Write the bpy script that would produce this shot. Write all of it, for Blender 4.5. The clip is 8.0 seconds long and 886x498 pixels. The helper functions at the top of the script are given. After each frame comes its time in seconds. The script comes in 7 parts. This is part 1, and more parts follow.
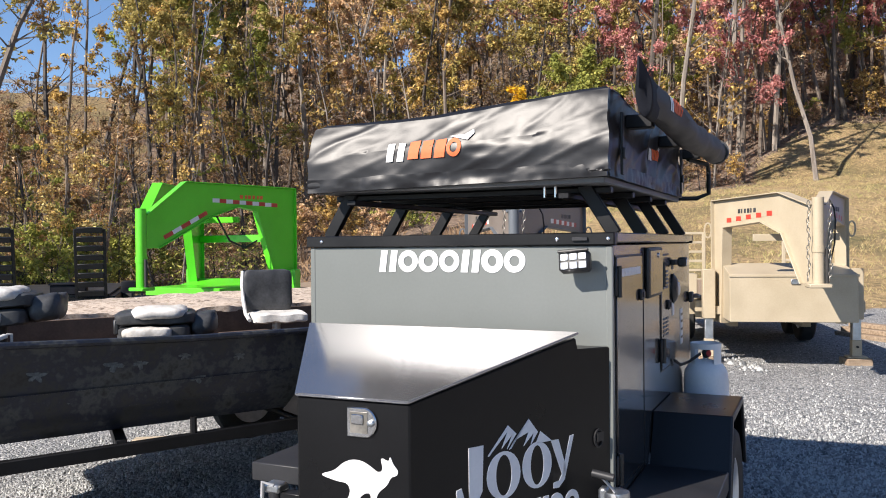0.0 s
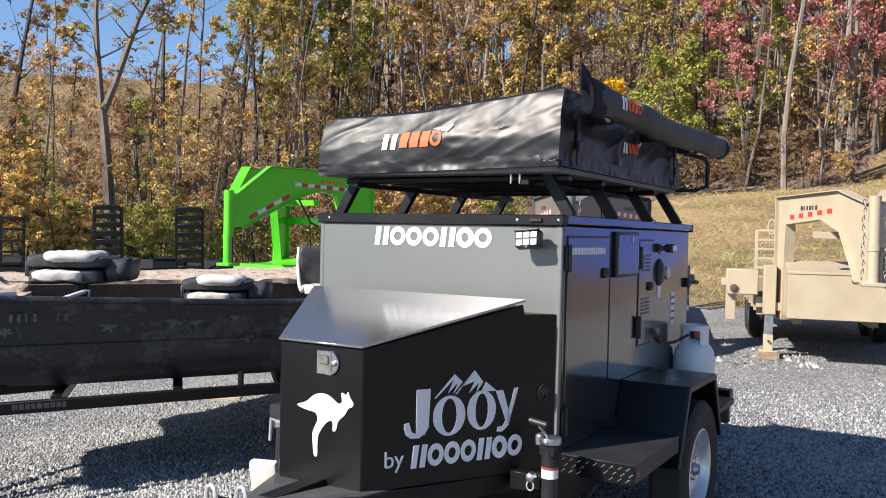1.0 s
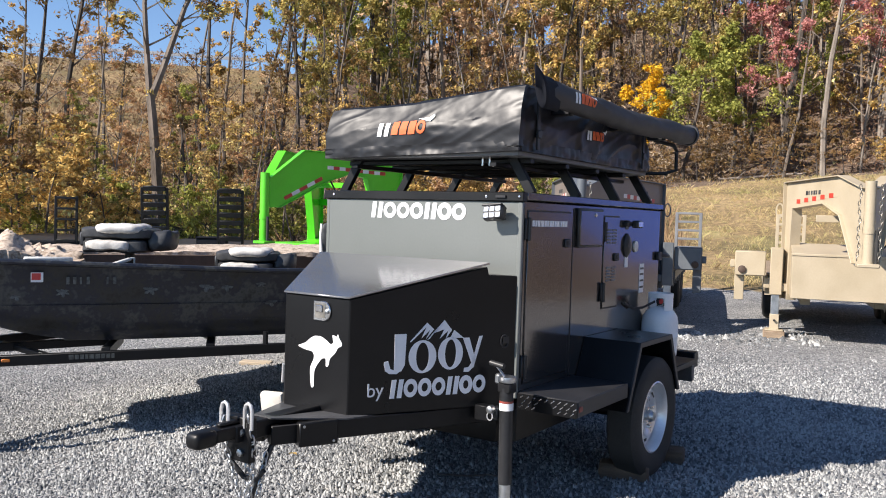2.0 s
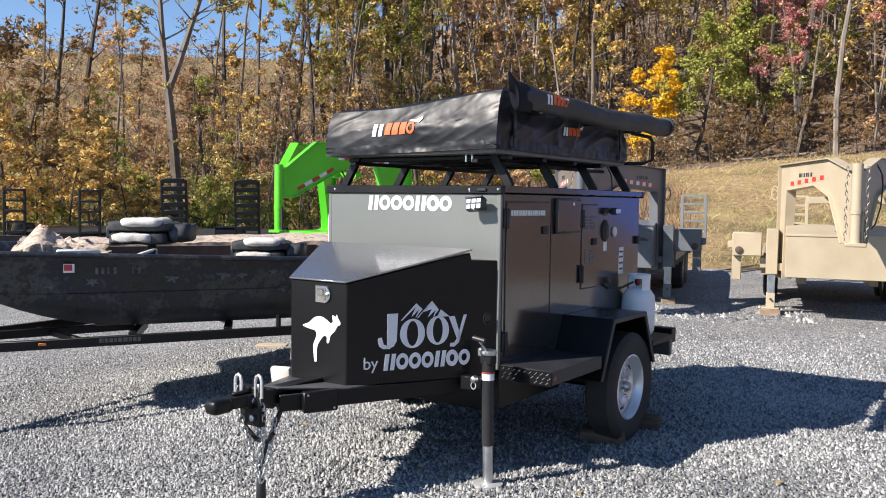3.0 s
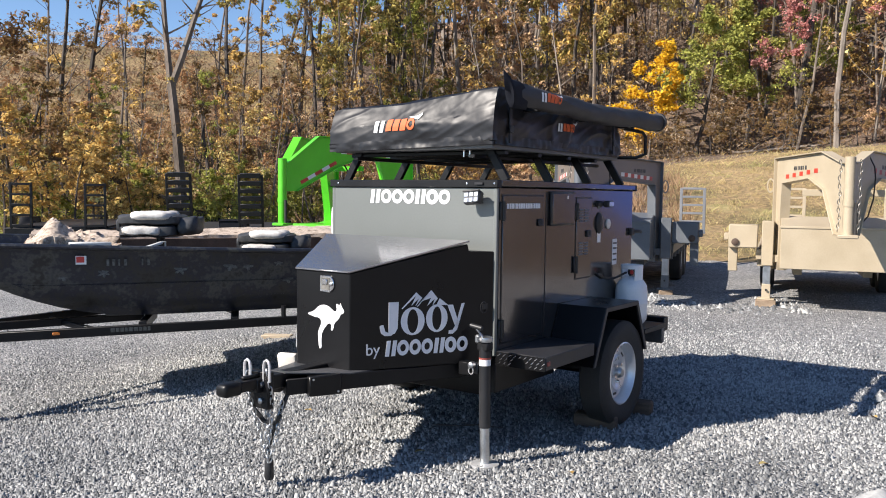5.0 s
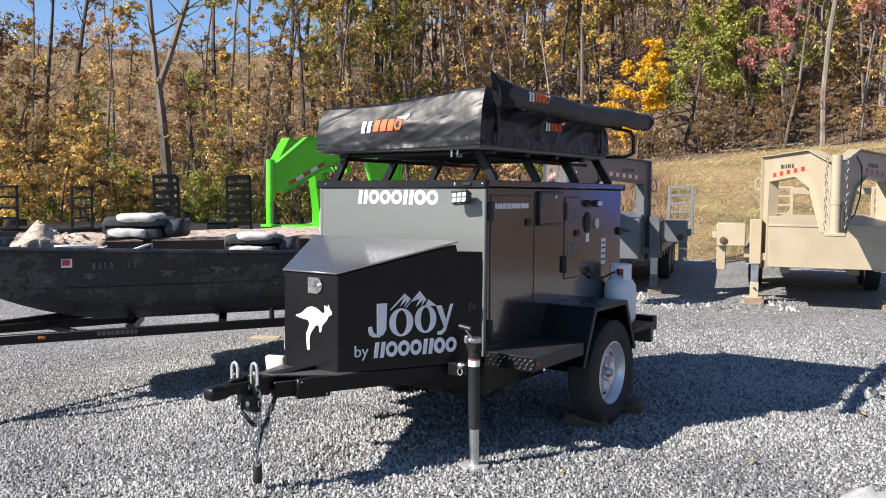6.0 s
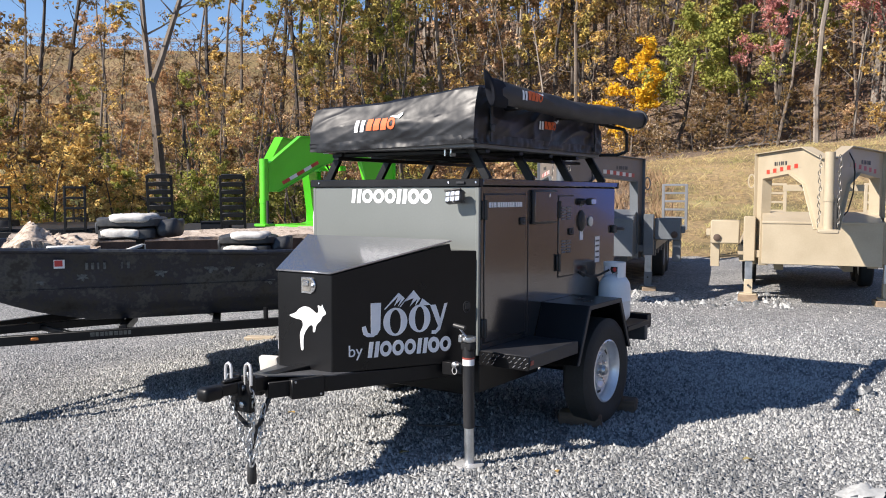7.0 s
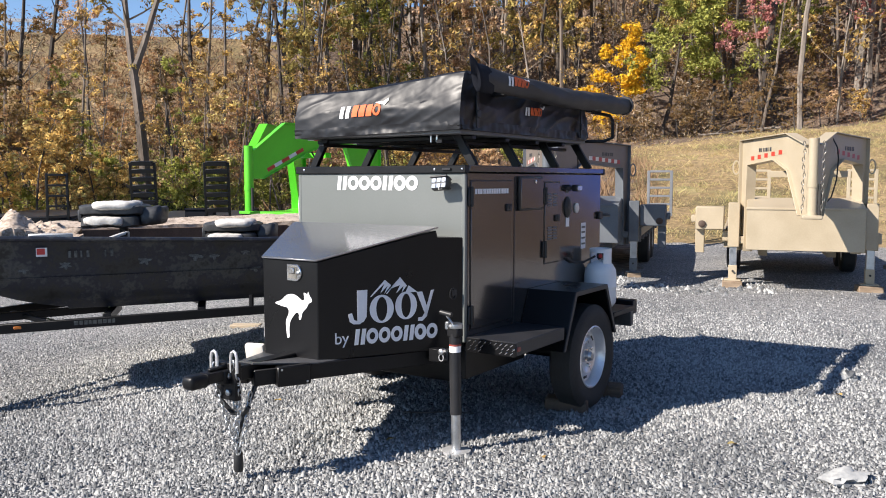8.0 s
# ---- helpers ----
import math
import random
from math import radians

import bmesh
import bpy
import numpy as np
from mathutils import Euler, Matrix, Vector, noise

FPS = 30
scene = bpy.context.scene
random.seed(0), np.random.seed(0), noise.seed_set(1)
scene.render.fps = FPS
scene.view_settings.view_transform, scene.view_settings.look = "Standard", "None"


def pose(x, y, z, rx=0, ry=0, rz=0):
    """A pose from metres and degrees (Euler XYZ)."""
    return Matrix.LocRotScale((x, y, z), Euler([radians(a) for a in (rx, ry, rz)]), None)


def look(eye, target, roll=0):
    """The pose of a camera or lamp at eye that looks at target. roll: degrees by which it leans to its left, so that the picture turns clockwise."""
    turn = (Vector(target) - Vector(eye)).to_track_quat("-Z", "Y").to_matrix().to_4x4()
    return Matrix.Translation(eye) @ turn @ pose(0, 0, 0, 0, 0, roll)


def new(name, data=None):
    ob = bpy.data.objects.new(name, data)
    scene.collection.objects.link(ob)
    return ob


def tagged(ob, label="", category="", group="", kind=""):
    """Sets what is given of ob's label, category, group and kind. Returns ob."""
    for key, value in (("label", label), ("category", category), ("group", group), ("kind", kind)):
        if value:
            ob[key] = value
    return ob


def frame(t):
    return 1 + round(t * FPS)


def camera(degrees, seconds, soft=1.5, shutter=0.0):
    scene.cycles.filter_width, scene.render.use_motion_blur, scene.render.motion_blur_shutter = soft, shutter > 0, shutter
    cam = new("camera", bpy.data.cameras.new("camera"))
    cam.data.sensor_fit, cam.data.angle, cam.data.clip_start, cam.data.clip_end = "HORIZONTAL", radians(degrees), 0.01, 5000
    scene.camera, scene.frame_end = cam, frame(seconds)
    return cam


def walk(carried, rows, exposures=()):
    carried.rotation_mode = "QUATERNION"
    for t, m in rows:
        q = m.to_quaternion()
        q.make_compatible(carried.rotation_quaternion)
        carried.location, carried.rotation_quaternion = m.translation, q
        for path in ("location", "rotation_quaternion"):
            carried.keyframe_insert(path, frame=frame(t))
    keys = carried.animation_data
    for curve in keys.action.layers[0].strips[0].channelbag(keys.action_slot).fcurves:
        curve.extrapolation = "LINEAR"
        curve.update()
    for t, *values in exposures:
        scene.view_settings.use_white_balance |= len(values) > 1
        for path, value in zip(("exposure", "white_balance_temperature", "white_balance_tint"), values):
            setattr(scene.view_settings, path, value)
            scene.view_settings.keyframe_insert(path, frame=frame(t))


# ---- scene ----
cam = camera(56.0, 8.0, 1.0)
PATH = [
    (0, (0.146, -0.068, 1.509), (0.062, 1.931, 1.496), -0.6),
    (0.3, (0.332, -0.169, 1.487), (0.185, 1.826, 1.478), -0.3),
    (0.5, (0.425, -0.271, 1.471), (0.221, 1.718, 1.449), 0.4),
    (1, (0.683, -0.499, 1.456), (0.354, 1.473, 1.42), 1.3),
    (1.5, (0.956, -0.776, 1.424), (0.579, 1.188, 1.372), 2.1),
    (1.7, (1.0, -0.901, 1.404), (0.604, 1.058, 1.344), 2.1),
    (2.8, (1.326, -1.425, 1.448), (0.843, 0.513, 1.339), 0.8),
    (3, (1.34, -1.489, 1.45), (0.869, 0.452, 1.338), 0.8),
    (3.5, (1.34, -1.651, 1.446), (0.87, 0.289, 1.323), 0.5),
    (4, (1.38, -1.688, 1.451), (0.888, 0.246, 1.322), 0.5),
    (4.5, (1.408, -1.683, 1.452), (0.921, 0.253, 1.321), 0.7),
    (5, (1.406, -1.677, 1.454), (0.93, 0.261, 1.325), 0.7),
    (6.5, (1.41, -1.652, 1.456), (0.967, 0.294, 1.327), 0.2),
    (7, (1.411, -1.65, 1.458), (0.972, 0.297, 1.326), 0.1),
    (7.5, (1.401, -1.647, 1.454), (0.97, 0.301, 1.312), 0.2),
    (8, (1.406, -1.64, 1.456), (1.001, 0.311, 1.293), 0.0),
]
walk(cam, [(t, look(eye, target, roll)) for t, eye, target, roll in PATH], [(0, 1.0, 6090, 11), (8, 1.0, 6090, 11)])

# ---- sky and sun ----
SUN_TRAVEL = Vector((0.775, 0.632, -0.72)).normalized()
world = bpy.data.worlds.new("sky")
scene.world = world
world.use_nodes = True
wn = world.node_tree
sky = wn.nodes.new("ShaderNodeTexSky")
sky.sky_type = "NISHITA"
sky.sun_disc = False
sky.sun_elevation = math.asin(-SUN_TRAVEL.z)
sky.sun_rotation = math.atan2(-SUN_TRAVEL.x, -SUN_TRAVEL.y)
sky.air_density, sky.dust_density, sky.ozone_density = 0.8, 0.0, 2.4
wn.links.new(sky.outputs["Color"], wn.nodes["Background"].inputs["Color"])
wn.nodes["Background"].inputs["Strength"].default_value = 0.081
sun = new("sun", bpy.data.lights.new("sun", "SUN"))
sun.data.energy, sun.data.angle, sun.data.color = 5.0, radians(0.53), (1.0, 0.885, 0.745)
sun.matrix_world = look((-20, -16, 20), Vector((-20, -16, 20)) + SUN_TRAVEL)

# ---- materials ----
def surface(name, rough=0.6, metal=0.0, colors=((0.2, 0.2, 0.2), (0.3, 0.3, 0.3)), scale=6.0, fine=60.0, bump=0.15, depth=0.004, coords="Object", coat=0.0, rough_var=0.12, stretch=(1, 1, 1), island=0.0, spec=0.5):
    """A procedural surface: two colours mixed by noise at two scales, uneven gloss and fine relief."""
    m = bpy.data.materials.new(name)
    m.use_nodes = True
    n, k = m.node_tree.nodes, m.node_tree.links
    bsdf = n["Principled BSDF"]
    tc = n.new("ShaderNodeTexCoord")
    mp = n.new("ShaderNodeMapping")
    mp.inputs["Scale"].default_value = stretch
    if coords == "World":
        geo = n.new("ShaderNodeNewGeometry")
        k.new(geo.outputs["Position"], mp.inputs["Vector"])
    else:
        k.new(tc.outputs["Object"], mp.inputs["Vector"])
    big = n.new("ShaderNodeTexNoise")
    big.inputs["Scale"].default_value = scale
    big.inputs["Detail"].default_value = 6
    small = n.new("ShaderNodeTexNoise")
    small.inputs["Scale"].default_value = fine
    small.inputs["Detail"].default_value = 4
    for t in (big, small):
        k.new(mp.outputs["Vector"], t.inputs["Vector"])
    mix = n.new("ShaderNodeMath")
    mix.operation = "MULTIPLY_ADD"
    k.new(small.outputs["Fac"], mix.inputs[0])
    mix.inputs[1].default_value = 0.45
    k.new(big.outputs["Fac"], mix.inputs[2])
    ramp = n.new("ShaderNodeValToRGB")
    e = ramp.color_ramp.elements
    e[0].position, e[1].position = 0.5, 0.95
    e[0].color, e[1].color = (*colors[0], 1), (*colors[-1], 1)
    for i, c in enumerate(colors[1:-1]):
        x = e.new(0.5 + 0.45 * (i + 1) / (len(colors) - 1))
        x.color = (*c, 1)
    last = mix.outputs[0]
    if island:
        geo2 = n.new("ShaderNodeNewGeometry")
        add = n.new("ShaderNodeMath")
        add.operation = "MULTIPLY_ADD"
        k.new(geo2.outputs["Random Per Island"], add.inputs[0])
        add.inputs[1].default_value = island
        sh = n.new("ShaderNodeMath")
        sh.operation = "SUBTRACT"
        k.new(last, sh.inputs[0])
        sh.inputs[1].default_value = island / 2
        k.new(sh.outputs[0], add.inputs[2])
        last = add.outputs[0]
    k.new(last, ramp.inputs["Fac"])
    k.new(ramp.outputs["Color"], bsdf.inputs["Base Color"])
    rr = n.new("ShaderNodeMapRange")
    rr.inputs["To Min"].default_value = max(0.02, rough - rough_var)
    rr.inputs["To Max"].default_value = min(1, rough + rough_var)
    k.new(big.outputs["Fac"], rr.inputs["Value"])
    k.new(rr.outputs["Result"], bsdf.inputs["Roughness"])
    bsdf.inputs["Metallic"].default_value = metal
    bsdf.inputs["Coat Weight"].default_value = coat
    bsdf.inputs["Specular IOR Level"].default_value = spec
    if bump:
        b = n.new("ShaderNodeBump")
        b.inputs["Strength"].default_value = bump
        b.inputs["Distance"].default_value = depth
        k.new(mix.outputs[0], b.inputs["Height"])
        k.new(b.outputs["Normal"], bsdf.inputs["Normal"])
    return m


def leafy(name, colors):
    """Thin leaves: many tints, one for each leaf, with some light passing through."""
    colors = [tuple(min(0.9, 1.38 * v) for v in c) for c in colors]
    m = bpy.data.materials.new(name)
    m.use_nodes = True
    n, k = m.node_tree.nodes, m.node_tree.links
    out = n["Material Output"]
    n.remove(n["Principled BSDF"])
    geo = n.new("ShaderNodeNewGeometry")
    ramp = n.new("ShaderNodeValToRGB")
    ramp.color_ramp.interpolation = "LINEAR"
    e = ramp.color_ramp.elements
    e[0].color, e[1].color = (*colors[0], 1), (*colors[-1], 1)
    for i, c in enumerate(colors[1:-1]):
        e.new((i + 1) / (len(colors) - 1)).color = (*c, 1)
    oi = n.new("ShaderNodeObjectInfo")
    tc = n.new("ShaderNodeTexCoord")
    patch = n.new("ShaderNodeTexNoise")
    patch.inputs["Scale"].default_value, patch.inputs["Detail"].default_value = 0.9, 3
    k.new(tc.outputs["Object"], patch.inputs["Vector"])

    def weigh(src, amount, plus):
        x = n.new("ShaderNodeMath")
        x.operation = "MULTIPLY_ADD"
        k.new(src, x.inputs[0])
        x.inputs[1].default_value = amount
        if isinstance(plus, float):
            x.inputs[2].default_value = plus
        else:
            k.new(plus, x.inputs[2])
        return x.outputs[0]
    tint = weigh(patch.outputs["Fac"], 1.5, -0.65)
    tint = weigh(geo.outputs["Random Per Island"], 0.5, tint)
    tint = weigh(oi.outputs["Random"], 0.3, tint)
    k.new(tint, ramp.inputs["Fac"])
    d, t, mx = n.new("ShaderNodeBsdfDiffuse"), n.new("ShaderNodeBsdfTranslucent"), n.new("ShaderNodeMixShader")
    for s in (d, t):
        k.new(ramp.outputs["Color"], s.inputs["Color"])
    mx.inputs["Fac"].default_value = 0.26
    k.new(d.outputs[0], mx.inputs[1])
    k.new(t.outputs[0], mx.inputs[2])
    k.new(mx.outputs[0], out.inputs["Surface"])
    return m


M = {
    "grey_panel": surface("grey_powder_coat", 0.3, 0, ((0.135, 0.145, 0.137), (0.155, 0.165, 0.158)), 2, 90, 0.03, 0.001, rough_var=0.05),
    "bronze_panel": surface("bronze_grey_gloss_paint", 0.15, 0.85, ((0.165, 0.153, 0.147), (0.195, 0.182, 0.175)), 2, 90, 0.008, 0.001, coat=0.2, rough_var=0.03),
    "black_paint": surface("black_satin_paint", 0.3, 0, ((0.004, 0.004, 0.0045), (0.007, 0.007, 0.008)), 3, 120, 0.04, 0.001, rough_var=0.08, spec=0.3),
    "lid_black": surface("black_brushed_lid", 0.175, 0.9, ((0.36, 0.36, 0.38), (0.43, 0.43, 0.45)), 3, 140, 0.03, 0.001, rough_var=0.05),
    "black_frame": surface("black_frame_enamel", 0.42, 0, ((0.004, 0.004, 0.0045), (0.009, 0.009, 0.01)), 5, 90, 0.1, 0.002, spec=0.28),
    "grey_step": surface("dark_grey_step_paint", 0.45, 0, ((0.014, 0.0145, 0.016), (0.026, 0.026, 0.029)), 4, 90, 0.1, 0.002, spec=0.4),
    "tongue_paint": surface("worn_grey_tongue_paint", 0.4, 0, ((0.05, 0.051, 0.054), (0.085, 0.086, 0.09)), 4, 90, 0.1, 0.002),
    "chrome": surface("bright_metal", 0.2, 1, ((0.6, 0.6, 0.6), (0.75, 0.75, 0.75)), 6, 90, 0.05, 0.001),
    "rim_steel": surface("silver_wheel_paint", 0.3, 0.55, ((0.62, 0.63, 0.65), (0.74, 0.75, 0.77)), 6, 90, 0.05, 0.001),
    "steel": surface("galvanised_steel", 0.4, 1, ((0.4, 0.41, 0.42), (0.6, 0.61, 0.62)), 12, 120, 0.1, 0.001),
    "chain": surface("dull_chain_steel", 0.5, 0.9, ((0.16, 0.15, 0.13), (0.3, 0.28, 0.25)), 12, 120, 0.1, 0.001),
    "zinc": surface("bright_zinc_plate", 0.35, 0.5, ((0.5, 0.5, 0.5), (0.68, 0.68, 0.68)), 12, 120, 0.1, 0.001),
    "rubber": surface("tyre_rubber", 0.75, 0, ((0.012, 0.012, 0.012), (0.03, 0.029, 0.028)), 8, 90, 0.3, 0.004),
    "plastic": surface("black_plastic", 0.45, 0, ((0.012, 0.012, 0.013), (0.025, 0.025, 0.026)), 8, 150, 0.1, 0.001),
    "white_decal": surface("white_vinyl", 0.35, 0, ((0.7, 0.7, 0.71), (0.8, 0.8, 0.8)), 8, 90, 0.0),
    "grey_decal": surface("silver_grey_vinyl", 0.35, 0, ((0.62, 0.63, 0.67), (0.7, 0.71, 0.74)), 8, 90, 0.0),
    "orange_decal": surface("orange_vinyl", 0.65, 0, ((0.6, 0.1, 0.02), (0.68, 0.13, 0.035)), 8, 90, 0.0),
    "tent_pvc": surface("black_pvc_cover", 0.42, 0, ((0.006, 0.006, 0.0075), (0.01, 0.01, 0.012)), 4, 160, 0.12, 0.002, rough_var=0.06, spec=0.38),
    "awning_cloth": surface("dark_awning_cloth", 0.6, 0, ((0.022, 0.02, 0.02), (0.05, 0.045, 0.043)), 5, 220, 0.25, 0.002),
    "flap_cloth": surface("blue_black_flap_cloth", 0.7, 0, ((0.004, 0.005, 0.009), (0.01, 0.011, 0.017)), 5, 220, 0.25, 0.002, spec=0.2),
    "tent_base": surface("grey_tent_floor_panel", 0.5, 0.2, ((0.09, 0.09, 0.092), (0.14, 0.14, 0.14)), 5, 90, 0.05, 0.001),
    "tank_white": surface("white_cylinder_paint", 0.35, 0, ((0.68, 0.7, 0.73), (0.78, 0.79, 0.8)), 6, 60, 0.08, 0.002),
    "cream": surface("cream_plastic", 0.4, 0, ((0.62, 0.58, 0.5), (0.75, 0.71, 0.63)), 8, 60, 0.08, 0.002),
    "lamp_glass": surface("lamp_lens", 0.15, 0.6, ((0.6, 0.62, 0.65), (0.8, 0.82, 0.85)), 40, 90, 0.4, 0.002),
    "red": surface("red_plastic", 0.4, 0, ((0.45, 0.03, 0.03), (0.55, 0.05, 0.04)), 8, 60, 0.0),
    "rust_red": surface("dull_red_marker", 0.5, 0, ((0.2, 0.04, 0.03), (0.3, 0.06, 0.04)), 8, 60, 0.0),
    "amber": surface("amber_lens", 0.3, 0, ((0.55, 0.16, 0.02), (0.65, 0.22, 0.04)), 8, 60, 0.0),
    "hull": surface("black_painted_hull", 0.42, 0, ((0.003, 0.0035, 0.004), (0.018, 0.019, 0.019), (0.007, 0.01, 0.022), (0.05, 0.052, 0.05), (0.009, 0.01, 0.011)), 3.4, 30, 0.15, 0.004, rough_var=0.12),
    "leaf_stencil": surface("grey_leaf_stencil", 0.5, 0, ((0.04, 0.043, 0.041), (0.13, 0.135, 0.125)), 40, 90, 0.0),
    "bare_alu": surface("worn_white_aluminium", 0.4, 0.3, ((0.5, 0.5, 0.48), (0.68, 0.68, 0.66)), 9, 60, 0.1, 0.002),
    "inner_brown": surface("brown_liner", 0.8, 0, ((0.05, 0.032, 0.024), (0.11, 0.075, 0.055)), 7, 60, 0.3, 0.006),
    "camo_cloth": surface("faded_camouflage_cloth", 0.85, 0, ((0.09, 0.062, 0.043), (0.4, 0.32, 0.25), (0.5, 0.415, 0.335), (0.24, 0.18, 0.13), (0.6, 0.52, 0.44)), 9, 34, 0.25, 0.006),
    "seat_white": surface("weathered_white_vinyl", 0.5, 0, ((0.42, 0.4, 0.37), (0.74, 0.72, 0.68)), 8, 50, 0.25, 0.006),
    "seat_black": surface("charcoal_seat_vinyl", 0.5, 0, ((0.02, 0.021, 0.023), (0.06, 0.062, 0.066)), 9, 60, 0.25, 0.005),
    "green_paint": surface("lime_green_enamel", 0.35, 0, ((0.09, 0.5, 0.01), (0.11, 0.58, 0.015)), 3, 60, 0.08, 0.002, coat=0.3),
    "tan_paint": surface("tan_enamel", 0.45, 0, ((0.36, 0.3, 0.205), (0.43, 0.362, 0.255)), 3, 60, 0.08, 0.002),
    "trailer_grey": surface("blue_grey_enamel", 0.45, 0, ((0.085, 0.096, 0.112), (0.125, 0.137, 0.15)), 3, 60, 0.08, 0.002),
    "wood": surface("weathered_timber", 0.85, 0, ((0.16, 0.11, 0.07), (0.34, 0.26, 0.18)), 5, 70, 0.4, 0.006, stretch=(1, 6, 6)),
    "dark_wood": surface("dark_oiled_timber", 0.85, 0, ((0.05, 0.034, 0.024), (0.12, 0.085, 0.06)), 5, 70, 0.4, 0.006, stretch=(1, 6, 6)),
    "taupe_paint": surface("taupe_grey_enamel", 0.45, 0, ((0.15, 0.125, 0.108), (0.19, 0.16, 0.14)), 3, 60, 0.08, 0.002),
    "ramp_grey": surface("pale_grey_ramp_paint", 0.5, 0, ((0.13, 0.137, 0.145), (0.19, 0.195, 0.205)), 3, 60, 0.08, 0.002),
    "pale_wood": surface("pale_new_timber", 0.8, 0, ((0.34, 0.27, 0.19), (0.52, 0.44, 0.33)), 5, 70, 0.3, 0.004, stretch=(1, 6, 6)),
    "tape_red": surface("red_reflective_tape", 0.4, 0, ((0.38, 0.035, 0.025), (0.48, 0.06, 0.035)), 10, 90, 0.0),
    "tape_white": surface("white_reflective_tape", 0.4, 0, ((0.6, 0.6, 0.58), (0.72, 0.72, 0.7)), 10, 90, 0.0),
    "bark": surface("grey_brown_bark", 0.9, 0, ((0.07, 0.056, 0.044), (0.22, 0.18, 0.145)), 1.5, 14, 0.8, 0.03, stretch=(3, 3, 0.6)),
    "bark_dark": surface("dark_bark", 0.9, 0, ((0.03, 0.025, 0.021), (0.11, 0.09, 0.075)), 1.5, 14, 0.8, 0.03, stretch=(3, 3, 0.6)),
    "bark_pale": surface("pale_bark", 0.9, 0, ((0.13, 0.11, 0.09), (0.3, 0.26, 0.22)), 1.5, 14, 0.8, 0.03, stretch=(3, 3, 0.6)),
    "stone": surface("crushed_limestone", 0.9, 0, ((0.093, 0.098, 0.103), (0.197, 0.204, 0.21), (0.285, 0.29, 0.288), (0.413, 0.415, 0.402)), 0.6, 40, 0.5, 0.003, coords="World", island=0.62),
    # saturated blue painted on the unseen backdrop to tint the side panel's reflection
    "ridge": surface("blue_reflection_tint", 0.9, 0, ((0.035, 0.07, 0.28), (0.055, 0.1, 0.36)), 0.01, 0.2, 0.0, coords="World"),
    "rail": surface("weathered_guard_rail", 0.5, 0.5, ((0.5, 0.51, 0.52), (0.65, 0.66, 0.67)), 2, 20, 0.1, 0.003),
    "dry_grass": leafy("dry_grass_blades", ((0.28, 0.205, 0.1), (0.43, 0.335, 0.175), (0.26, 0.25, 0.1), (0.52, 0.415, 0.235))),
    "weeds": leafy("dry_weeds", ((0.17, 0.108, 0.065), (0.26, 0.178, 0.108), (0.11, 0.072, 0.045))),
    "pale_weeds": leafy("pale_dead_stalks", ((0.2, 0.147, 0.1), (0.34, 0.27, 0.19), (0.14, 0.1, 0.064))),
    "bright_gold": leafy("bright_gold_leaves", ((0.2, 0.13, 0.045), (0.62, 0.44, 0.15), (0.3, 0.19, 0.07), (0.78, 0.6, 0.24))),
    "dull_brown": leafy("withered_leaves", ((0.09, 0.055, 0.03), (0.2, 0.12, 0.06), (0.14, 0.1, 0.04), (0.3, 0.2, 0.09))),
    "brush_brown": leafy("brown_brush_leaves", ((0.06, 0.038, 0.027), (0.17, 0.105, 0.072), (0.1, 0.066, 0.046), (0.27, 0.175, 0.115))),
    "russet_leaf": leafy("fine_russet_leaves", ((0.12, 0.066, 0.034), (0.33, 0.19, 0.1), (0.2, 0.118, 0.062), (0.44, 0.28, 0.15))),
    "olive": leafy("olive_yellow_leaves", ((0.1, 0.092, 0.035), (0.36, 0.3, 0.095), (0.17, 0.13, 0.052), (0.66, 0.49, 0.14))),
    "brown": leafy("brown_leaves", ((0.11, 0.072, 0.046), (0.37, 0.24, 0.142), (0.54, 0.38, 0.22), (0.2, 0.135, 0.092))),
    "red_leaf": leafy("dull_red_leaves", ((0.16, 0.06, 0.055), (0.4, 0.165, 0.155), (0.27, 0.115, 0.1), (0.54, 0.29, 0.26))),
    "yellow": leafy("bright_yellow_leaves", ((0.34, 0.19, 0.012), (0.62, 0.38, 0.025), (0.44, 0.27, 0.02), (0.74, 0.49, 0.06))),
    "green_leaf": leafy("late_green_leaves", ((0.08, 0.096, 0.028), (0.29, 0.29, 0.072), (0.14, 0.155, 0.04), (0.58, 0.52, 0.14))),
    "gold": leafy("gold_brown_leaves", ((0.16, 0.1, 0.034), (0.56, 0.38, 0.125), (0.14, 0.09, 0.042), (0.74, 0.55, 0.22))),
}


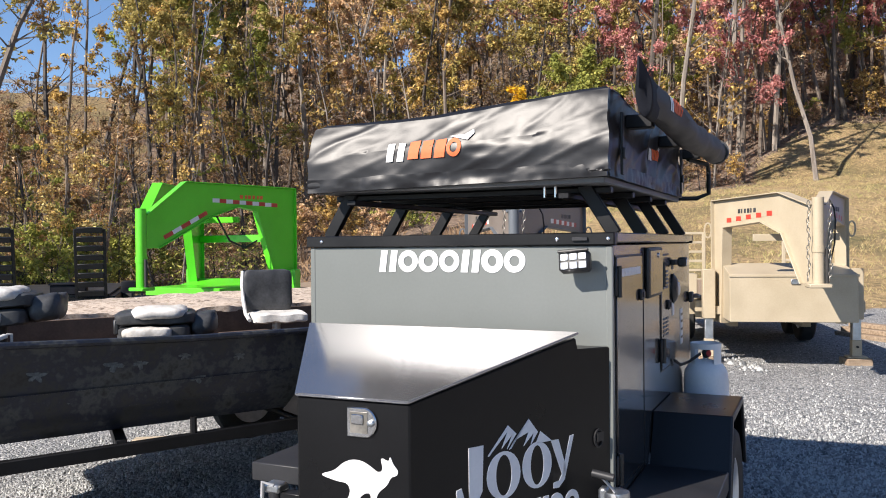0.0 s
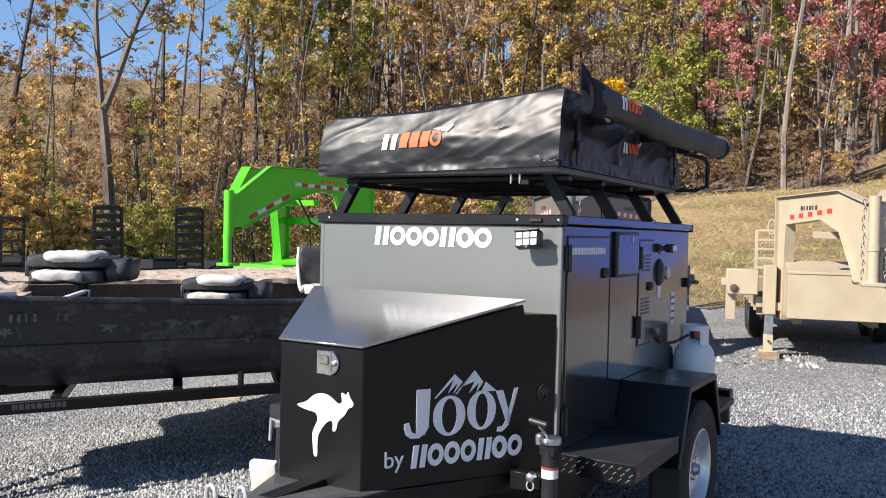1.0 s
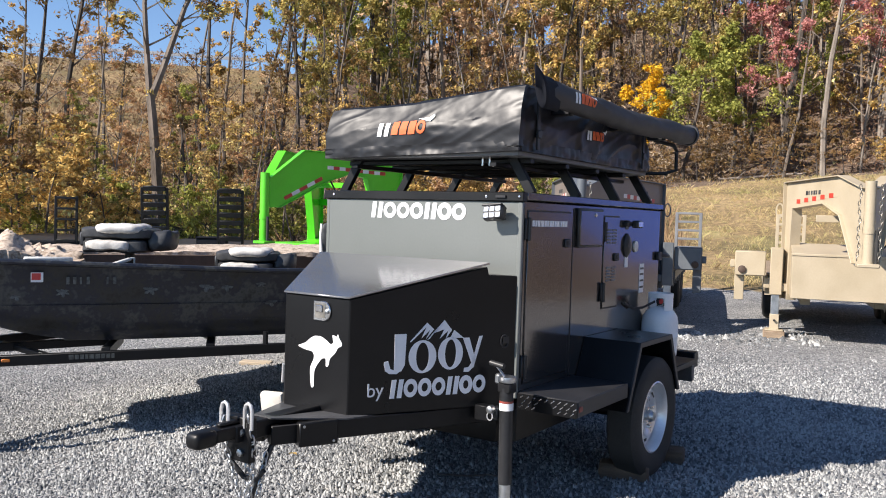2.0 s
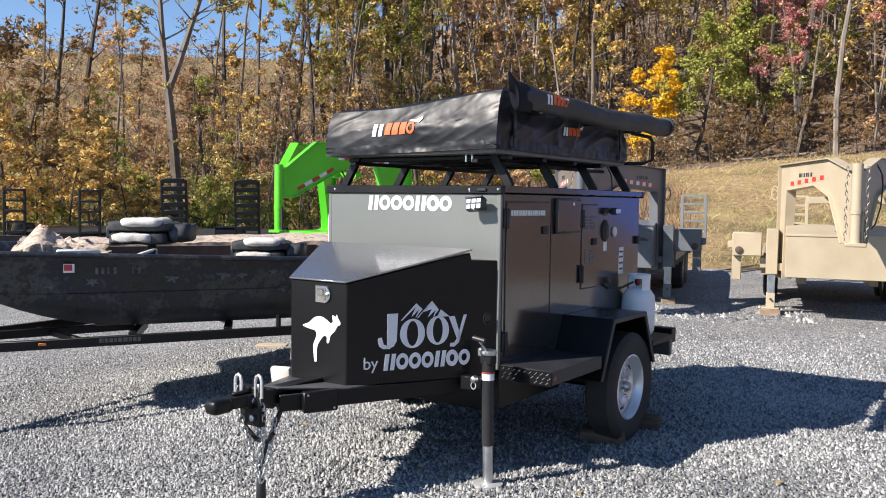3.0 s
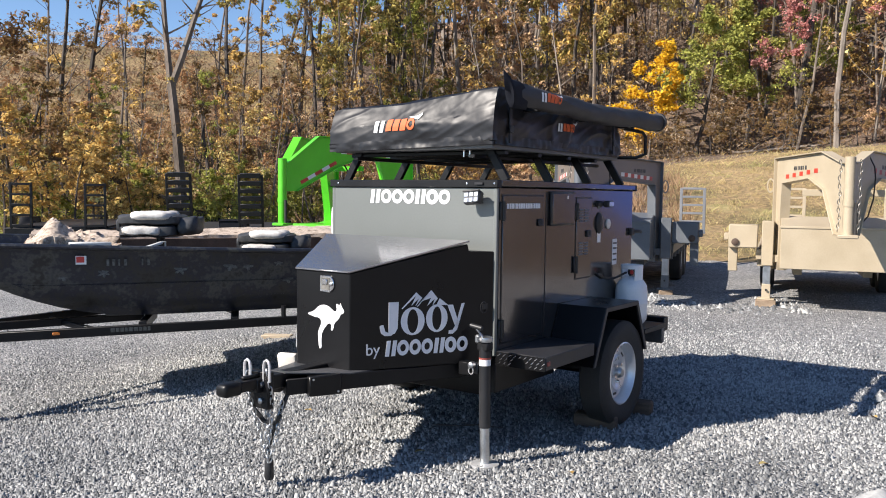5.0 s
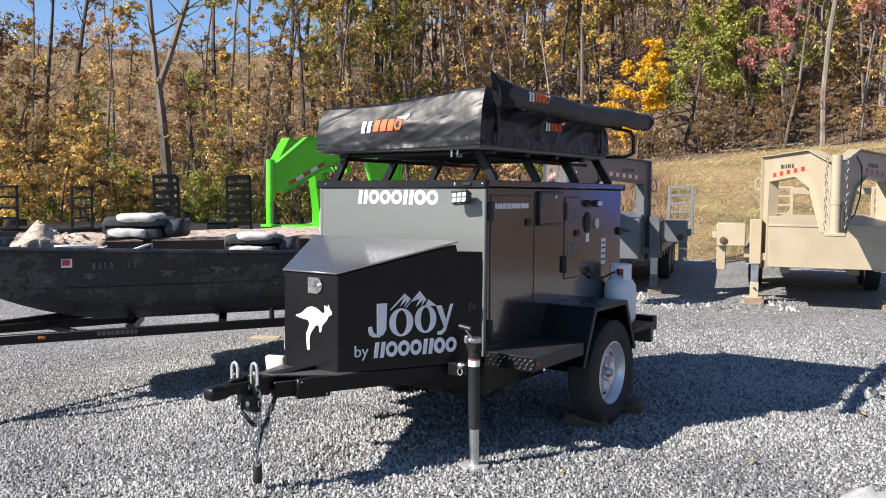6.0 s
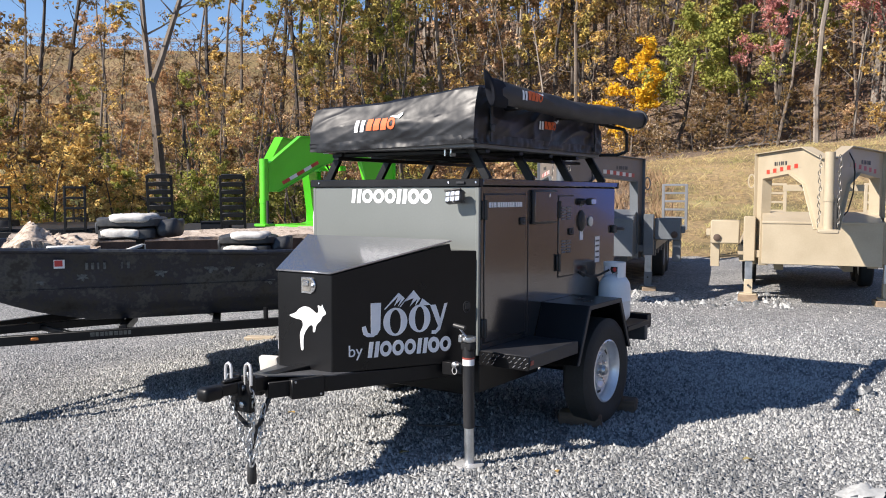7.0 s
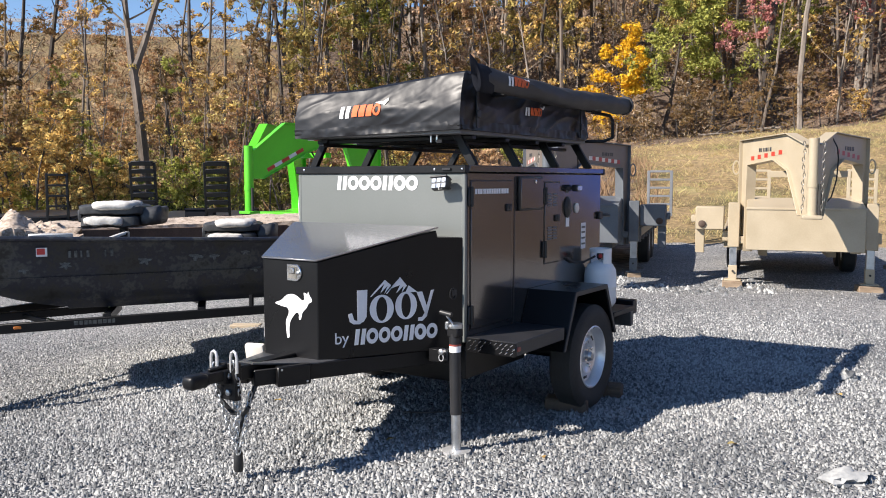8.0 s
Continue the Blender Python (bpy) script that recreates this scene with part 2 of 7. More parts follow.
def ground_material():
    """Gravel on the yard, dry grass and leaf litter on the slopes, by the masks kept on the sheet."""
    m = bpy.data.materials.new("gravel_and_grass")
    m.use_nodes = True
    n, k = m.node_tree.nodes, m.node_tree.links
    bsdf = n["Principled BSDF"]
    bsdf.inputs["Roughness"].default_value = 0.95
    geo = n.new("ShaderNodeNewGeometry")

    def noise_node(s, detail=5):
        t = n.new("ShaderNodeTexNoise")
        t.inputs["Scale"].default_value, t.inputs["Detail"].default_value = s, detail
        k.new(geo.outputs["Position"], t.inputs["Vector"])
        return t

    def ramp_node(src, stops):
        r = n.new("ShaderNodeValToRGB")
        e = r.color_ramp.elements
        e[0].position, e[0].color = stops[0][0], (*stops[0][1], 1)
        e[1].position, e[1].color = stops[-1][0], (*stops[-1][1], 1)
        for p, c in stops[1:-1]:
            e.new(p).color = (*c, 1)
        k.new(src, r.inputs["Fac"])
        return r

    def blend(fac, a, b, mode="MIX"):
        x = n.new("ShaderNodeMix")
        x.data_type, x.blend_type = "RGBA", mode
        if isinstance(fac, float):
            x.inputs[0].default_value = fac
        else:
            k.new(fac, x.inputs[0])
        k.new(a, x.inputs[6])
        k.new(b, x.inputs[7])
        return x.outputs[2]

    vor = n.new("ShaderNodeTexVoronoi")
    vor.inputs["Scale"].default_value = 46
    k.new(geo.outputs["Position"], vor.inputs["Vector"])
    vcol = n.new("ShaderNodeSeparateColor")
    k.new(vor.outputs["Color"], vcol.inputs[0])
    grav = ramp_node(vcol.outputs[0], ((0.0, (0.11, 0.113, 0.118)), (0.45, (0.22, 0.224, 0.228)), (0.8, (0.33, 0.33, 0.33)), (1.0, (0.44, 0.435, 0.425))))
    patch = ramp_node(noise_node(0.9).outputs["Fac"], ((0.35, (0.8, 0.8, 0.8)), (0.65, (1.05, 1.03, 1.0))))
    gravel = blend(1.0, grav.outputs["Color"], patch.outputs["Color"], "MULTIPLY")
    g1 = ramp_node(noise_node(0.35, 8).outputs["Fac"], ((0.3, (0.16, 0.135, 0.062)), (0.5, (0.31, 0.225, 0.12)), (0.7, (0.41, 0.305, 0.178))))
    g2 = ramp_node(noise_node(7, 6).outputs["Fac"], ((0.3, (0.42, 0.42, 0.36)), (0.7, (1.22, 1.17, 1.06))))
    grass = blend(1.0, g1.outputs["Color"], g2.outputs["Color"], "MULTIPLY")
    l1 = ramp_node(noise_node(5, 8).outputs["Fac"], ((0.3, (0.06, 0.042, 0.03)), (0.5, (0.15, 0.105, 0.075)), (0.7, (0.27, 0.2, 0.145))))
    lush = ramp_node(noise_node(2.2, 7).outputs["Fac"], ((0.3, (0.17, 0.155, 0.062)), (0.5, (0.3, 0.25, 0.105)), (0.7, (0.43, 0.355, 0.17))))
    masks = n.new("ShaderNodeAttribute")
    masks.attribute_name = "cover"
    sep = n.new("ShaderNodeSeparateColor")
    k.new(masks.outputs["Color"], sep.inputs[0])

    def ragged(src, s, width):
        a = n.new("ShaderNodeMath")
        a.operation = "MULTIPLY_ADD"
        k.new(noise_node(s).outputs["Fac"], a.inputs[0])
        a.inputs[1].default_value = width
        k.new(src, a.inputs[2])
        r = n.new("ShaderNodeMapRange")
        r.inputs["From Min"].default_value = 0.45 + width / 2
        r.inputs["From Max"].default_value = 0.55 + width / 2
        k.new(a.outputs[0], r.inputs["Value"])
        return r.outputs["Result"]

    grass = blend(ragged(sep.outputs[2], 0.6, 0.7), grass, lush.outputs["Color"])
    c = blend(ragged(sep.outputs[0], 1.5, 0.6), gravel, grass)
    c = blend(ragged(sep.outputs[1], 0.8, 0.6), c, l1.outputs["Color"])
    k.new(c, bsdf.inputs["Base Color"])
    b = n.new("ShaderNodeBump")
    b.inputs["Strength"].default_value, b.inputs["Distance"].default_value = 1.0, 0.02
    inv = n.new("ShaderNodeMath")
    inv.operation = "SUBTRACT"
    inv.inputs[0].default_value = 1.0
    k.new(vor.outputs["Distance"], inv.inputs[1])
    k.new(inv.outputs[0], b.inputs["Height"])
    k.new(b.outputs["Normal"], bsdf.inputs["Normal"])
    return m


M["ground"] = ground_material()


# ---- building helpers ----
def thing(name, m, label, category, group="", kind=""):
    ob = new(name)
    ob.empty_display_size = 0.1
    ob.matrix_world = m
    return tagged(ob, label, category, group, kind)


def mesh_of(name, bm, material, smooth=False):
    me = bpy.data.meshes.new(name)
    bmesh.ops.recalc_face_normals(bm, faces=bm.faces)
    bm.to_mesh(me)
    bm.free()
    for mt in (material if isinstance(material, (list, tuple)) else [material]):
        me.materials.append(mt)
    if smooth:
        me.polygons.foreach_set("use_smooth", [True] * len(me.polygons))
        me.set_sharp_from_angle(angle=radians(40))
    return me


def part(name, bm, material, parent, label="", smooth=True, m=None):
    ob = new(name, mesh_of(name, bm, material, smooth))
    ob.parent = parent
    if m is not None:
        ob.matrix_basis = m
    return tagged(ob, label)


def shared(name, me, parent, m, label=""):
    ob = new(name, me)
    ob.parent = parent
    ob.matrix_basis = m
    return tagged(ob, label)


def box(x0, x1, y0, y1, z0, z1, bevel=0.004, bm=None, m=None, seg=1):
    out = bm or bmesh.new()
    tmp = bmesh.new()
    vs = [tmp.verts.new((x, y, z)) for x in (x0, x1) for y in (y0, y1) for z in (z0, z1)]
    for f in ((0, 1, 3, 2), (4, 6, 7, 5), (0, 4, 5, 1), (2, 3, 7, 6), (0, 2, 6, 4), (1, 5, 7, 3)):
        tmp.faces.new([vs[i] for i in f])
    if bevel:
        bmesh.ops.bevel(tmp, geom=list(tmp.edges), offset=min(bevel, 0.45 * min(abs(x1 - x0), abs(y1 - y0), abs(z1 - z0))), segments=seg, affect="EDGES", profile=0.5)
    return merge(out, tmp, m)


def merge(out, tmp, m=None):
    if m is not None:
        bmesh.ops.transform(tmp, matrix=m, verts=tmp.verts)
    me = bpy.data.meshes.new("t")
    tmp.to_mesh(me)
    tmp.free()
    out.from_mesh(me)
    bpy.data.meshes.remove(me)
    return out


def tube(points, radius, seg=8, bm=None, caps=True, closed=False):
    """A round bar along points; radius may be one number or one for each point."""
    out = bm or bmesh.new()
    pts = [Vector(p) for p in points]
    rings = []
    side = None
    for i, p in enumerate(pts):
        a = pts[i - 1] if (i or closed) else p
        b = pts[(i + 1) % len(pts)] if (i + 1 < len(pts) or closed) else p
        d = (b - a).normalized()
        if side is None or abs(side.dot(d)) > 0.95:
            side = d.orthogonal().normalized()
        side = (side - d * side.dot(d)).normalized()
        up = d.cross(side)
        r = radius[i] if isinstance(radius, (list, tuple)) else radius
        rings.append([out.verts.new(p + (side * math.cos(2 * math.pi * j / seg) + up * math.sin(2 * math.pi * j / seg)) * r) for j in range(seg)])
    n = len(rings)
    for i in range(n if closed else n - 1):
        q, w = rings[i], rings[(i + 1) % n]
        for j in range(seg):
            out.faces.new((q[j], q[(j + 1) % seg], w[(j + 1) % seg], w[j]))
    if caps and not closed:
        out.faces.new(rings[0][::-1])
        out.faces.new(rings[-1])
    return out


def beam(a, b, w, h, bm=None, up=(0, 0, 1), bevel=0.004):
    """A square bar from a to b, w wide and h high."""
    a, b = Vector(a), Vector(b)
    d = (b - a).normalized()
    x = d.cross(Vector(up)).normalized()
    z = x.cross(d)
    m = Matrix.Translation(a) @ Matrix((x, d, z)).transposed().to_4x4()
    return box(-w / 2, w / 2, 0, (b - a).length, -h / 2, h / 2, bevel, bm, m)


def plate(poly, depth, m=None, bm=None, bevel=0.003):
    """A flat plate: the outline poly in x and z, depth thick along y."""
    out = bm or bmesh.new()
    tmp = bmesh.new()
    a = [tmp.verts.new((x, -depth / 2, z)) for x, z in poly]
    b = [tmp.verts.new((x, depth / 2, z)) for x, z in poly]
    tmp.faces.new(a)
    tmp.faces.new(b[::-1])
    for i in range(len(poly)):
        j = (i + 1) % len(poly)
        tmp.faces.new((a[j], a[i], b[i], b[j]))
    bmesh.ops.recalc_face_normals(tmp, faces=tmp.faces)
    if bevel:
        bmesh.ops.bevel(tmp, geom=[e for e in tmp.edges], offset=bevel, segments=1, affect="EDGES")
    return merge(out, tmp, m)


def lathe(profile, seg=24, bm=None, m=None, caps=True):
    """A turned body about z from (radius, height) pairs."""
    out = bm or bmesh.new()
    tmp = bmesh.new()
    rings = []
    for r, z in profile:
        rings.append([tmp.verts.new((r * math.cos(2 * math.pi * j / seg), r * math.sin(2 * math.pi * j / seg), z)) for j in range(seg)])
    for a, b in zip(rings, rings[1:]):
        for j in range(seg):
            tmp.faces.new((a[j], a[(j + 1) % seg], b[(j + 1) % seg], b[j]))
    if caps:
        tmp.faces.new(rings[0][::-1])
        tmp.faces.new(rings[-1])
    return merge(out, tmp, m)


def ring_shape(cx, cz, rx, rz, thick_x, thick_z, slant=0.0, seg=28, bm=None, depth=0.002, m=None):
    """A flat oval ring."""
    out = bm or bmesh.new()
    tmp = bmesh.new()
    loops = []
    for y in (-depth, 0):
        for kx, kz in ((rx, rz), (rx - thick_x, rz - thick_z)):
            loops.append([tmp.verts.new((cx + kx * math.cos(2 * math.pi * j / seg) + slant * kz * math.sin(2 * math.pi * j / seg), y, cz + kz * math.sin(2 * math.pi * j / seg))) for j in range(seg)])
    o0, i0, o1, i1 = loops
    for j in range(seg):
        q = (j + 1) % seg
        tmp.faces.new((o0[j], o0[q], i0[q], i0[j]))
        tmp.faces.new((o1[q], o1[j], i1[j], i1[q]))
        tmp.faces.new((o0[q], o0[j], o1[j], o1[q]))
        tmp.faces.new((i0[j], i0[q], i1[q], i1[j]))
    return merge(out, tmp, m)


def slab(poly, m=None, bm=None, depth=0.002):
    """A thin raised decal with the outline poly in x and z, facing -y."""
    return plate(poly, depth, m @ Matrix.Translation((0, -depth / 2, 0)) if m is not None else Matrix.Translation((0, -depth / 2, 0)), bm, 0)


def smoothstep(a, b, x):
    t = np.clip((x - a) / (b - a), 0, 1)
    return t * t * (3 - 2 * t)


# ---- the land: one sheet of gravel yard, grass bank and wooded hill ----
def ridge_noise(x, y):
    return 0.5 * np.sin(x * 0.31 + 1.3 * np.sin(y * 0.17)) + 0.5 * np.sin(y * 0.27 + 0.9 * np.sin(x * 0.23 + 2.0))


def land(x, y):
    """Height, grass mask and leaf-litter mask of the land at x, y (arrays)."""
    x, y = np.asarray(x, float), np.asarray(y, float)
    az = np.degrees(np.arctan2(x - 1.4, np.maximum(y + 1.7, 0.01)))
    along = -0.423 * x + 0.906 * y
    bank = np.clip((along - 33.0) / 23.6, 0, 1) * 11.05
    toe = 16.6 + 9.0 * smoothstep(2.0, -9.0, x)
    d = np.maximum(np.maximum(y - toe, 0), 0.85 * (x - 17.0) + 0.3 * np.minimum(y, 20))
    d = np.maximum(d, 0)
    rise = 0.155 + 0.05 * smoothstep(4, 16, x)
    hill = rise * np.minimum(d, 23.0) + 0.46 * np.maximum(d - 23.0, 0)
    hill = np.minimum(hill, 20.0) + 0.35 * ridge_noise(x, y) * smoothstep(0, 12, d)
    w = smoothstep(-27.0, -17.0, az)
    hill = hill * (1 - smoothstep(28.5, 32.5, az) * (1 - smoothstep(45, 49, az)))
    ahead = np.maximum(smoothstep(6.0, 14.0, y), smoothstep(9, 15, x))
    h = np.maximum(bank * (1 - smoothstep(-19.0, -11.0, az)), hill * w) * ahead
    h = h - 0.092 * np.clip(-0.3 - x, 0, 3.6) * (1 - smoothstep(9, 14, y))
    h = h + 0.018 * ridge_noise(x * 3.1, y * 3.3) * (1 - smoothstep(2, 6, np.abs(x) * 0.1))
    h = h + 0.085 * ridge_noise(x * 6.0, y * 7.0) * smoothstep(9.2, 9.9, y) * smoothstep(11.8, 10.8, y) * smoothstep(0.9, 1.4, x) * smoothstep(3.6, 3.0, x)
    # unseen dip to the right, sunk so the side panel reflects the blue backdrop
    h = h - 0.1 * np.clip(np.hypot(x, y) - 13.0, 0, 400) * smoothstep(29.0, 33.0, az) * smoothstep(49.0, 45.0, az)
    along_d = np.where(w > 0.5, d, np.maximum(along - 27.0, 0))
    edge = np.maximum(along_d * np.maximum(smoothstep(9, 14, y), smoothstep(9, 15, x)), smoothstep(-15, -22, x) * 4 * smoothstep(12, 18, y))
    grass = smoothstep(-0.6, 0.9, edge - 0.4)
    meadow = 9.0 * smoothstep(11, 24, az) * smoothstep(36, 30, az)
    forest = smoothstep(17.5, 23.0, d - meadow + 2.0 * ridge_noise(x * 2, y * 2)) * w
    forest = np.maximum(forest, smoothstep(0.5, 4.0, d) * smoothstep(33, 38, az))
    forest = np.maximum(forest, 0.42 * (1 - w) * smoothstep(2.5, 5.0, bank))
    forest = np.maximum(forest, smoothstep(-9.0, -3.0, y - toe) * smoothstep(-26, -20, az) * smoothstep(4.0, 0.0, x) * 0.9)
    lush = smoothstep(4.5, 1.0, h) * smoothstep(-16, -24, az) + 0.45 * smoothstep(0.35, 0.8, ridge_noise(x * 1.7, y * 1.3)) * smoothstep(3.5, 1.0, h)
    return h, np.clip(grass, 0, 1), np.clip(forest, 0, 1), np.clip(lush, 0, 1)


def axis(lo, hi, near_lo, near_hi, step, far):
    core = np.arange(near_lo, near_hi, step)
    out, s, p = [], step, near_hi
    while p < hi:
        out.append(p)
        s = min(s * 1.18, far)
        p += s
    left, s, p = [], step, near_lo - step
    while p > lo:
        left.append(p)
        s = min(s * 1.18, far)
        p -= s
    return np.concatenate([np.array(left[::-1] + []), core, np.array(out)])


def build_ground():
    xs, ys = axis(-1500, 1500, -14, 14, 0.4, 120), axis(-1500, 1500, -2, 40, 0.4, 120)
    gx, gy = np.meshgrid(xs, ys)
    h, grass, forest, lush = land(gx.ravel(), gy.ravel())
    verts = np.stack([gx.ravel(), gy.ravel(), h], 1)
    nx, ny = len(xs), len(ys)
    i = np.arange(nx * ny).reshape(ny, nx)
    faces = np.stack([i[:-1, :-1], i[:-1, 1:], i[1:, 1:], i[1:, :-1]], -1).reshape(-1, 4)
    me = bpy.data.meshes.new("ground")
    me.from_pydata(verts.tolist(), [], faces.tolist())
    col = me.color_attributes.new("cover", "FLOAT_COLOR", "POINT")
    rgba = np.stack([grass, forest, lush, np.ones_like(h)], 1).astype(np.float32)
    col.data.foreach_set("color", rgba.ravel())
    me.materials.append(M["ground"])
    me.polygons.foreach_set("use_smooth", [True] * len(me.polygons))
    tagged(new("ground", me), "grey gravel yard running up into dry grassy and wooded slopes", "ground", kind="structure")


build_ground()


def build_reflected_backdrop():
    """An added, unseen ridge-shaped backdrop whose blue shows only in the camper's glossy side."""
    verts, faces = [], []
    n = 60
    for i in range(n + 1):
        a = radians(26 + 34 * i / n)
        top = 150 + 35 * math.sin(i * 0.21) + 12 * math.sin(i * 0.9) + 5 * math.sin(i * 2.3)
        for reach, z in ((900, -60), (1010, top * 0.45), (1120, top * 0.8), (1250, top), (1450, -60)):
            verts.append((reach * math.sin(a), reach * math.cos(a), z))
    for i in range(n):
        for j in range(4):
            faces.append((5 * i + j, 5 * i + j + 1, 5 * i + j + 6, 5 * i + j + 5))
    me = bpy.data.meshes.new("far_ridge")
    me.from_pydata(verts, [], faces)
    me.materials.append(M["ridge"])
    me.polygons.foreach_set("use_smooth", [True] * len(me.polygons))
    tagged(new("far_ridge", me), "unseen blue backdrop added for the reflection in the camper's side", "mountain", kind="structure")


build_reflected_backdrop()
rng = np.random.default_rng(7)


def soup(name, verts, faces, material, label, category):
    """One object made of very many small pieces that nobody could count."""
    me = bpy.data.meshes.new(name)
    me.vertices.add(len(verts))
    me.vertices.foreach_set("co", np.asarray(verts, np.float32).ravel())
    f = np.asarray(faces, np.int32)
    k = f.shape[1]
    me.loops.add(f.size)
    me.loops.foreach_set("vertex_index", f.ravel())
    me.polygons.add(len(f))
    me.polygons.foreach_set("loop_start", np.arange(0, f.size, k, dtype=np.int32))
    me.update(calc_edges=True)
    me.materials.append(material)
    ob = new(name, me)
    return tagged(ob, label, category, kind="stuff")


def build_gravel():
    """Loose angular stones over the part of the yard that is seen from close by."""
    count = 140000
    px = rng.uniform(-7.5, 9.5, count * 6)
    py = rng.uniform(-3.0, 12.5, count * 6)
    away = np.hypot((px - 0.6) / 1.15, py - 3.4)
    keep = rng.random(count * 6) < np.clip(1.25 - away / 4.6, 0.02, 1) * np.clip((py + 2.6) / 3.4, 0.02, 1) ** 1.5
    px, py = px[keep][:count], py[keep][:count]
    n = len(px)
    size = rng.uniform(0.0048, 0.0105, n) * rng.choice([1, 1, 1, 1.25, 1.45], n)
    a = rng.uniform(0, 6.283, n)
    k = np.arange(4) * (math.pi / 2)
    ang = a[:, None] + k[None] + rng.normal(0, 0.28, (n, 4))
    rad = size[:, None] * rng.uniform(0.75, 1.3, (n, 4))
    h = land(px, py)[0]
    low = np.stack([px[:, None] + rad * np.cos(ang), py[:, None] + rad * np.sin(ang), h[:, None] + rng.uniform(-0.007, 0.003, (n, 4))], -1)
    top = []
    for s in (-1, 1):
        r = size * rng.uniform(0.25, 0.75, n) * s
        top.append(np.stack([px + r * np.cos(a), py + r * np.sin(a), h + size * rng.uniform(0.45, 2.0, n)], -1))
    out = np.concatenate([low, top[0][:, None], top[1][:, None]], 1).reshape(-1, 3)
    tri = np.array([(3, 0, 5), (0, 1, 5), (1, 4, 5), (1, 2, 4), (2, 3, 4), (3, 5, 4)])
    faces = (tri[None] + (np.arange(n) * 6)[:, None, None]).reshape(-1, 3)
    soup("gravel", out, faces, M["stone"], "loose crushed grey limestone gravel covering the yard", "gravel")


build_gravel()


def build_rubble():
    """Pale lumps of broken stone in a low uneven ridge before the grey trailer."""
    n = 420
    px, py = rng.uniform(1.2, 3.5, n), rng.normal(10.1, 0.32, n)
    size = rng.uniform(0.012, 0.03, n) * rng.choice([1, 1, 1, 1.7], n)
    a = rng.uniform(0, 6.283, n)
    ang = a[:, None] + np.arange(5)[None] * (2 * math.pi / 5) + rng.normal(0, 0.25, (n, 5))
    rad = size[:, None] * rng.uniform(0.7, 1.4, (n, 5))
    h = land(px, py)[0]
    low = np.stack([px[:, None] + rad * np.cos(ang), py[:, None] + rad * np.sin(ang), h[:, None] - 0.01 + 0 * rad], -1)
    top = np.stack([px[:, None] + 0.5 * rad[:, :3] * np.cos(ang[:, ::2]), py[:, None] + 0.5 * rad[:, :3] * np.sin(ang[:, ::2]), h[:, None] + size[:, None] * rng.uniform(0.4, 0.95, (n, 3))], -1)
    tri = np.array([(0, 1, 5), (1, 6, 5), (1, 2, 6), (2, 3, 6), (3, 7, 6), (3, 4, 7), (4, 0, 7), (0, 5, 7), (5, 6, 7)])
    faces = (tri[None] + (np.arange(n) * 8)[:, None, None]).reshape(-1, 3)
    soup("rubble", np.concatenate([low, top], 1).reshape(-1, 3), faces, M["stone"], "pale broken stone rubble on the gravel", "rubble")


build_rubble()


def blades(px, py, height, width, lean, per):
    """Tufts of thin blades standing at px, py."""
    n = len(px)
    px, py, height = np.repeat(px, per), np.repeat(py, per), np.repeat(height, per)
    m = n * per
    px = px + rng.normal(0, 0.08, m)
    py = py + rng.normal(0, 0.08, m)
    hgt = height * rng.uniform(0.5, 1.15, m)
    a = rng.uniform(0, 6.283, m)
    z = land(px, py)[0] - 0.02
    wx, wy = np.cos(a) * width, np.sin(a) * width
    lx, ly = rng.normal(0, lean, m) * hgt, rng.normal(0, lean, m) * hgt
    v = np.stack([np.stack([px - wx, py - wy, z], -1), np.stack([px + wx, py + wy, z], -1),
                  np.stack([px + lx * 0.45 + wx * 0.8, py + ly * 0.45 + wy * 0.8, z + hgt * 0.6], -1), np.stack([px + lx, py + ly, z + hgt], -1)], 1).reshape(-1, 3)
    f = (np.array([(0, 1, 2), (0, 2, 3)])[None] + (np.arange(m) * 4)[:, None, None]).reshape(-1, 3)
    return v, f


def build_grass():
    n = 21000
    px, py = rng.uniform(-3, 30, n), rng.uniform(15, 50, n)
    h, g, fo, lu = land(px, py)
    keep = (g > 0.5) & (rng.random(n) > fo * 0.85)
    v, f = blades(px[keep], py[keep], rng.uniform(0.05, 0.13, keep.sum()) * rng.choice([1, 1, 1, 1, 1, 1, 1.8], keep.sum()), 0.0035, 0.5, 9)
    soup("dry_grass", v, f, M["dry_grass"], "tall dry golden grass over the sloping bank", "grass")
    n = 12000
    px, py = rng.uniform(-75, -3, n), rng.uniform(20, 62, n)
    h, g, fo, lu = land(px, py)
    keep = (g > 0.5) & (h < 8.8)
    v, f = blades(px[keep], py[keep], rng.uniform(0.2, 0.6, keep.sum()), 0.02, 0.45, 4)
    soup("bank_grass", v, f, M["weeds"], "rank russet grass on the road bank", "grass")
    n = 420
    px = rng.uniform(-1.5, 2.5, n)
    py = 18.5 + rng.uniform(0, 12.0, n)
    v, f = blades(px, py, rng.uniform(0.18, 0.6, n), 0.0028, 0.2, 13)
    soup("tall_weeds", v, f, M["weeds"], "tall dead brown weeds along the foot of the bank", "weeds")


build_grass()


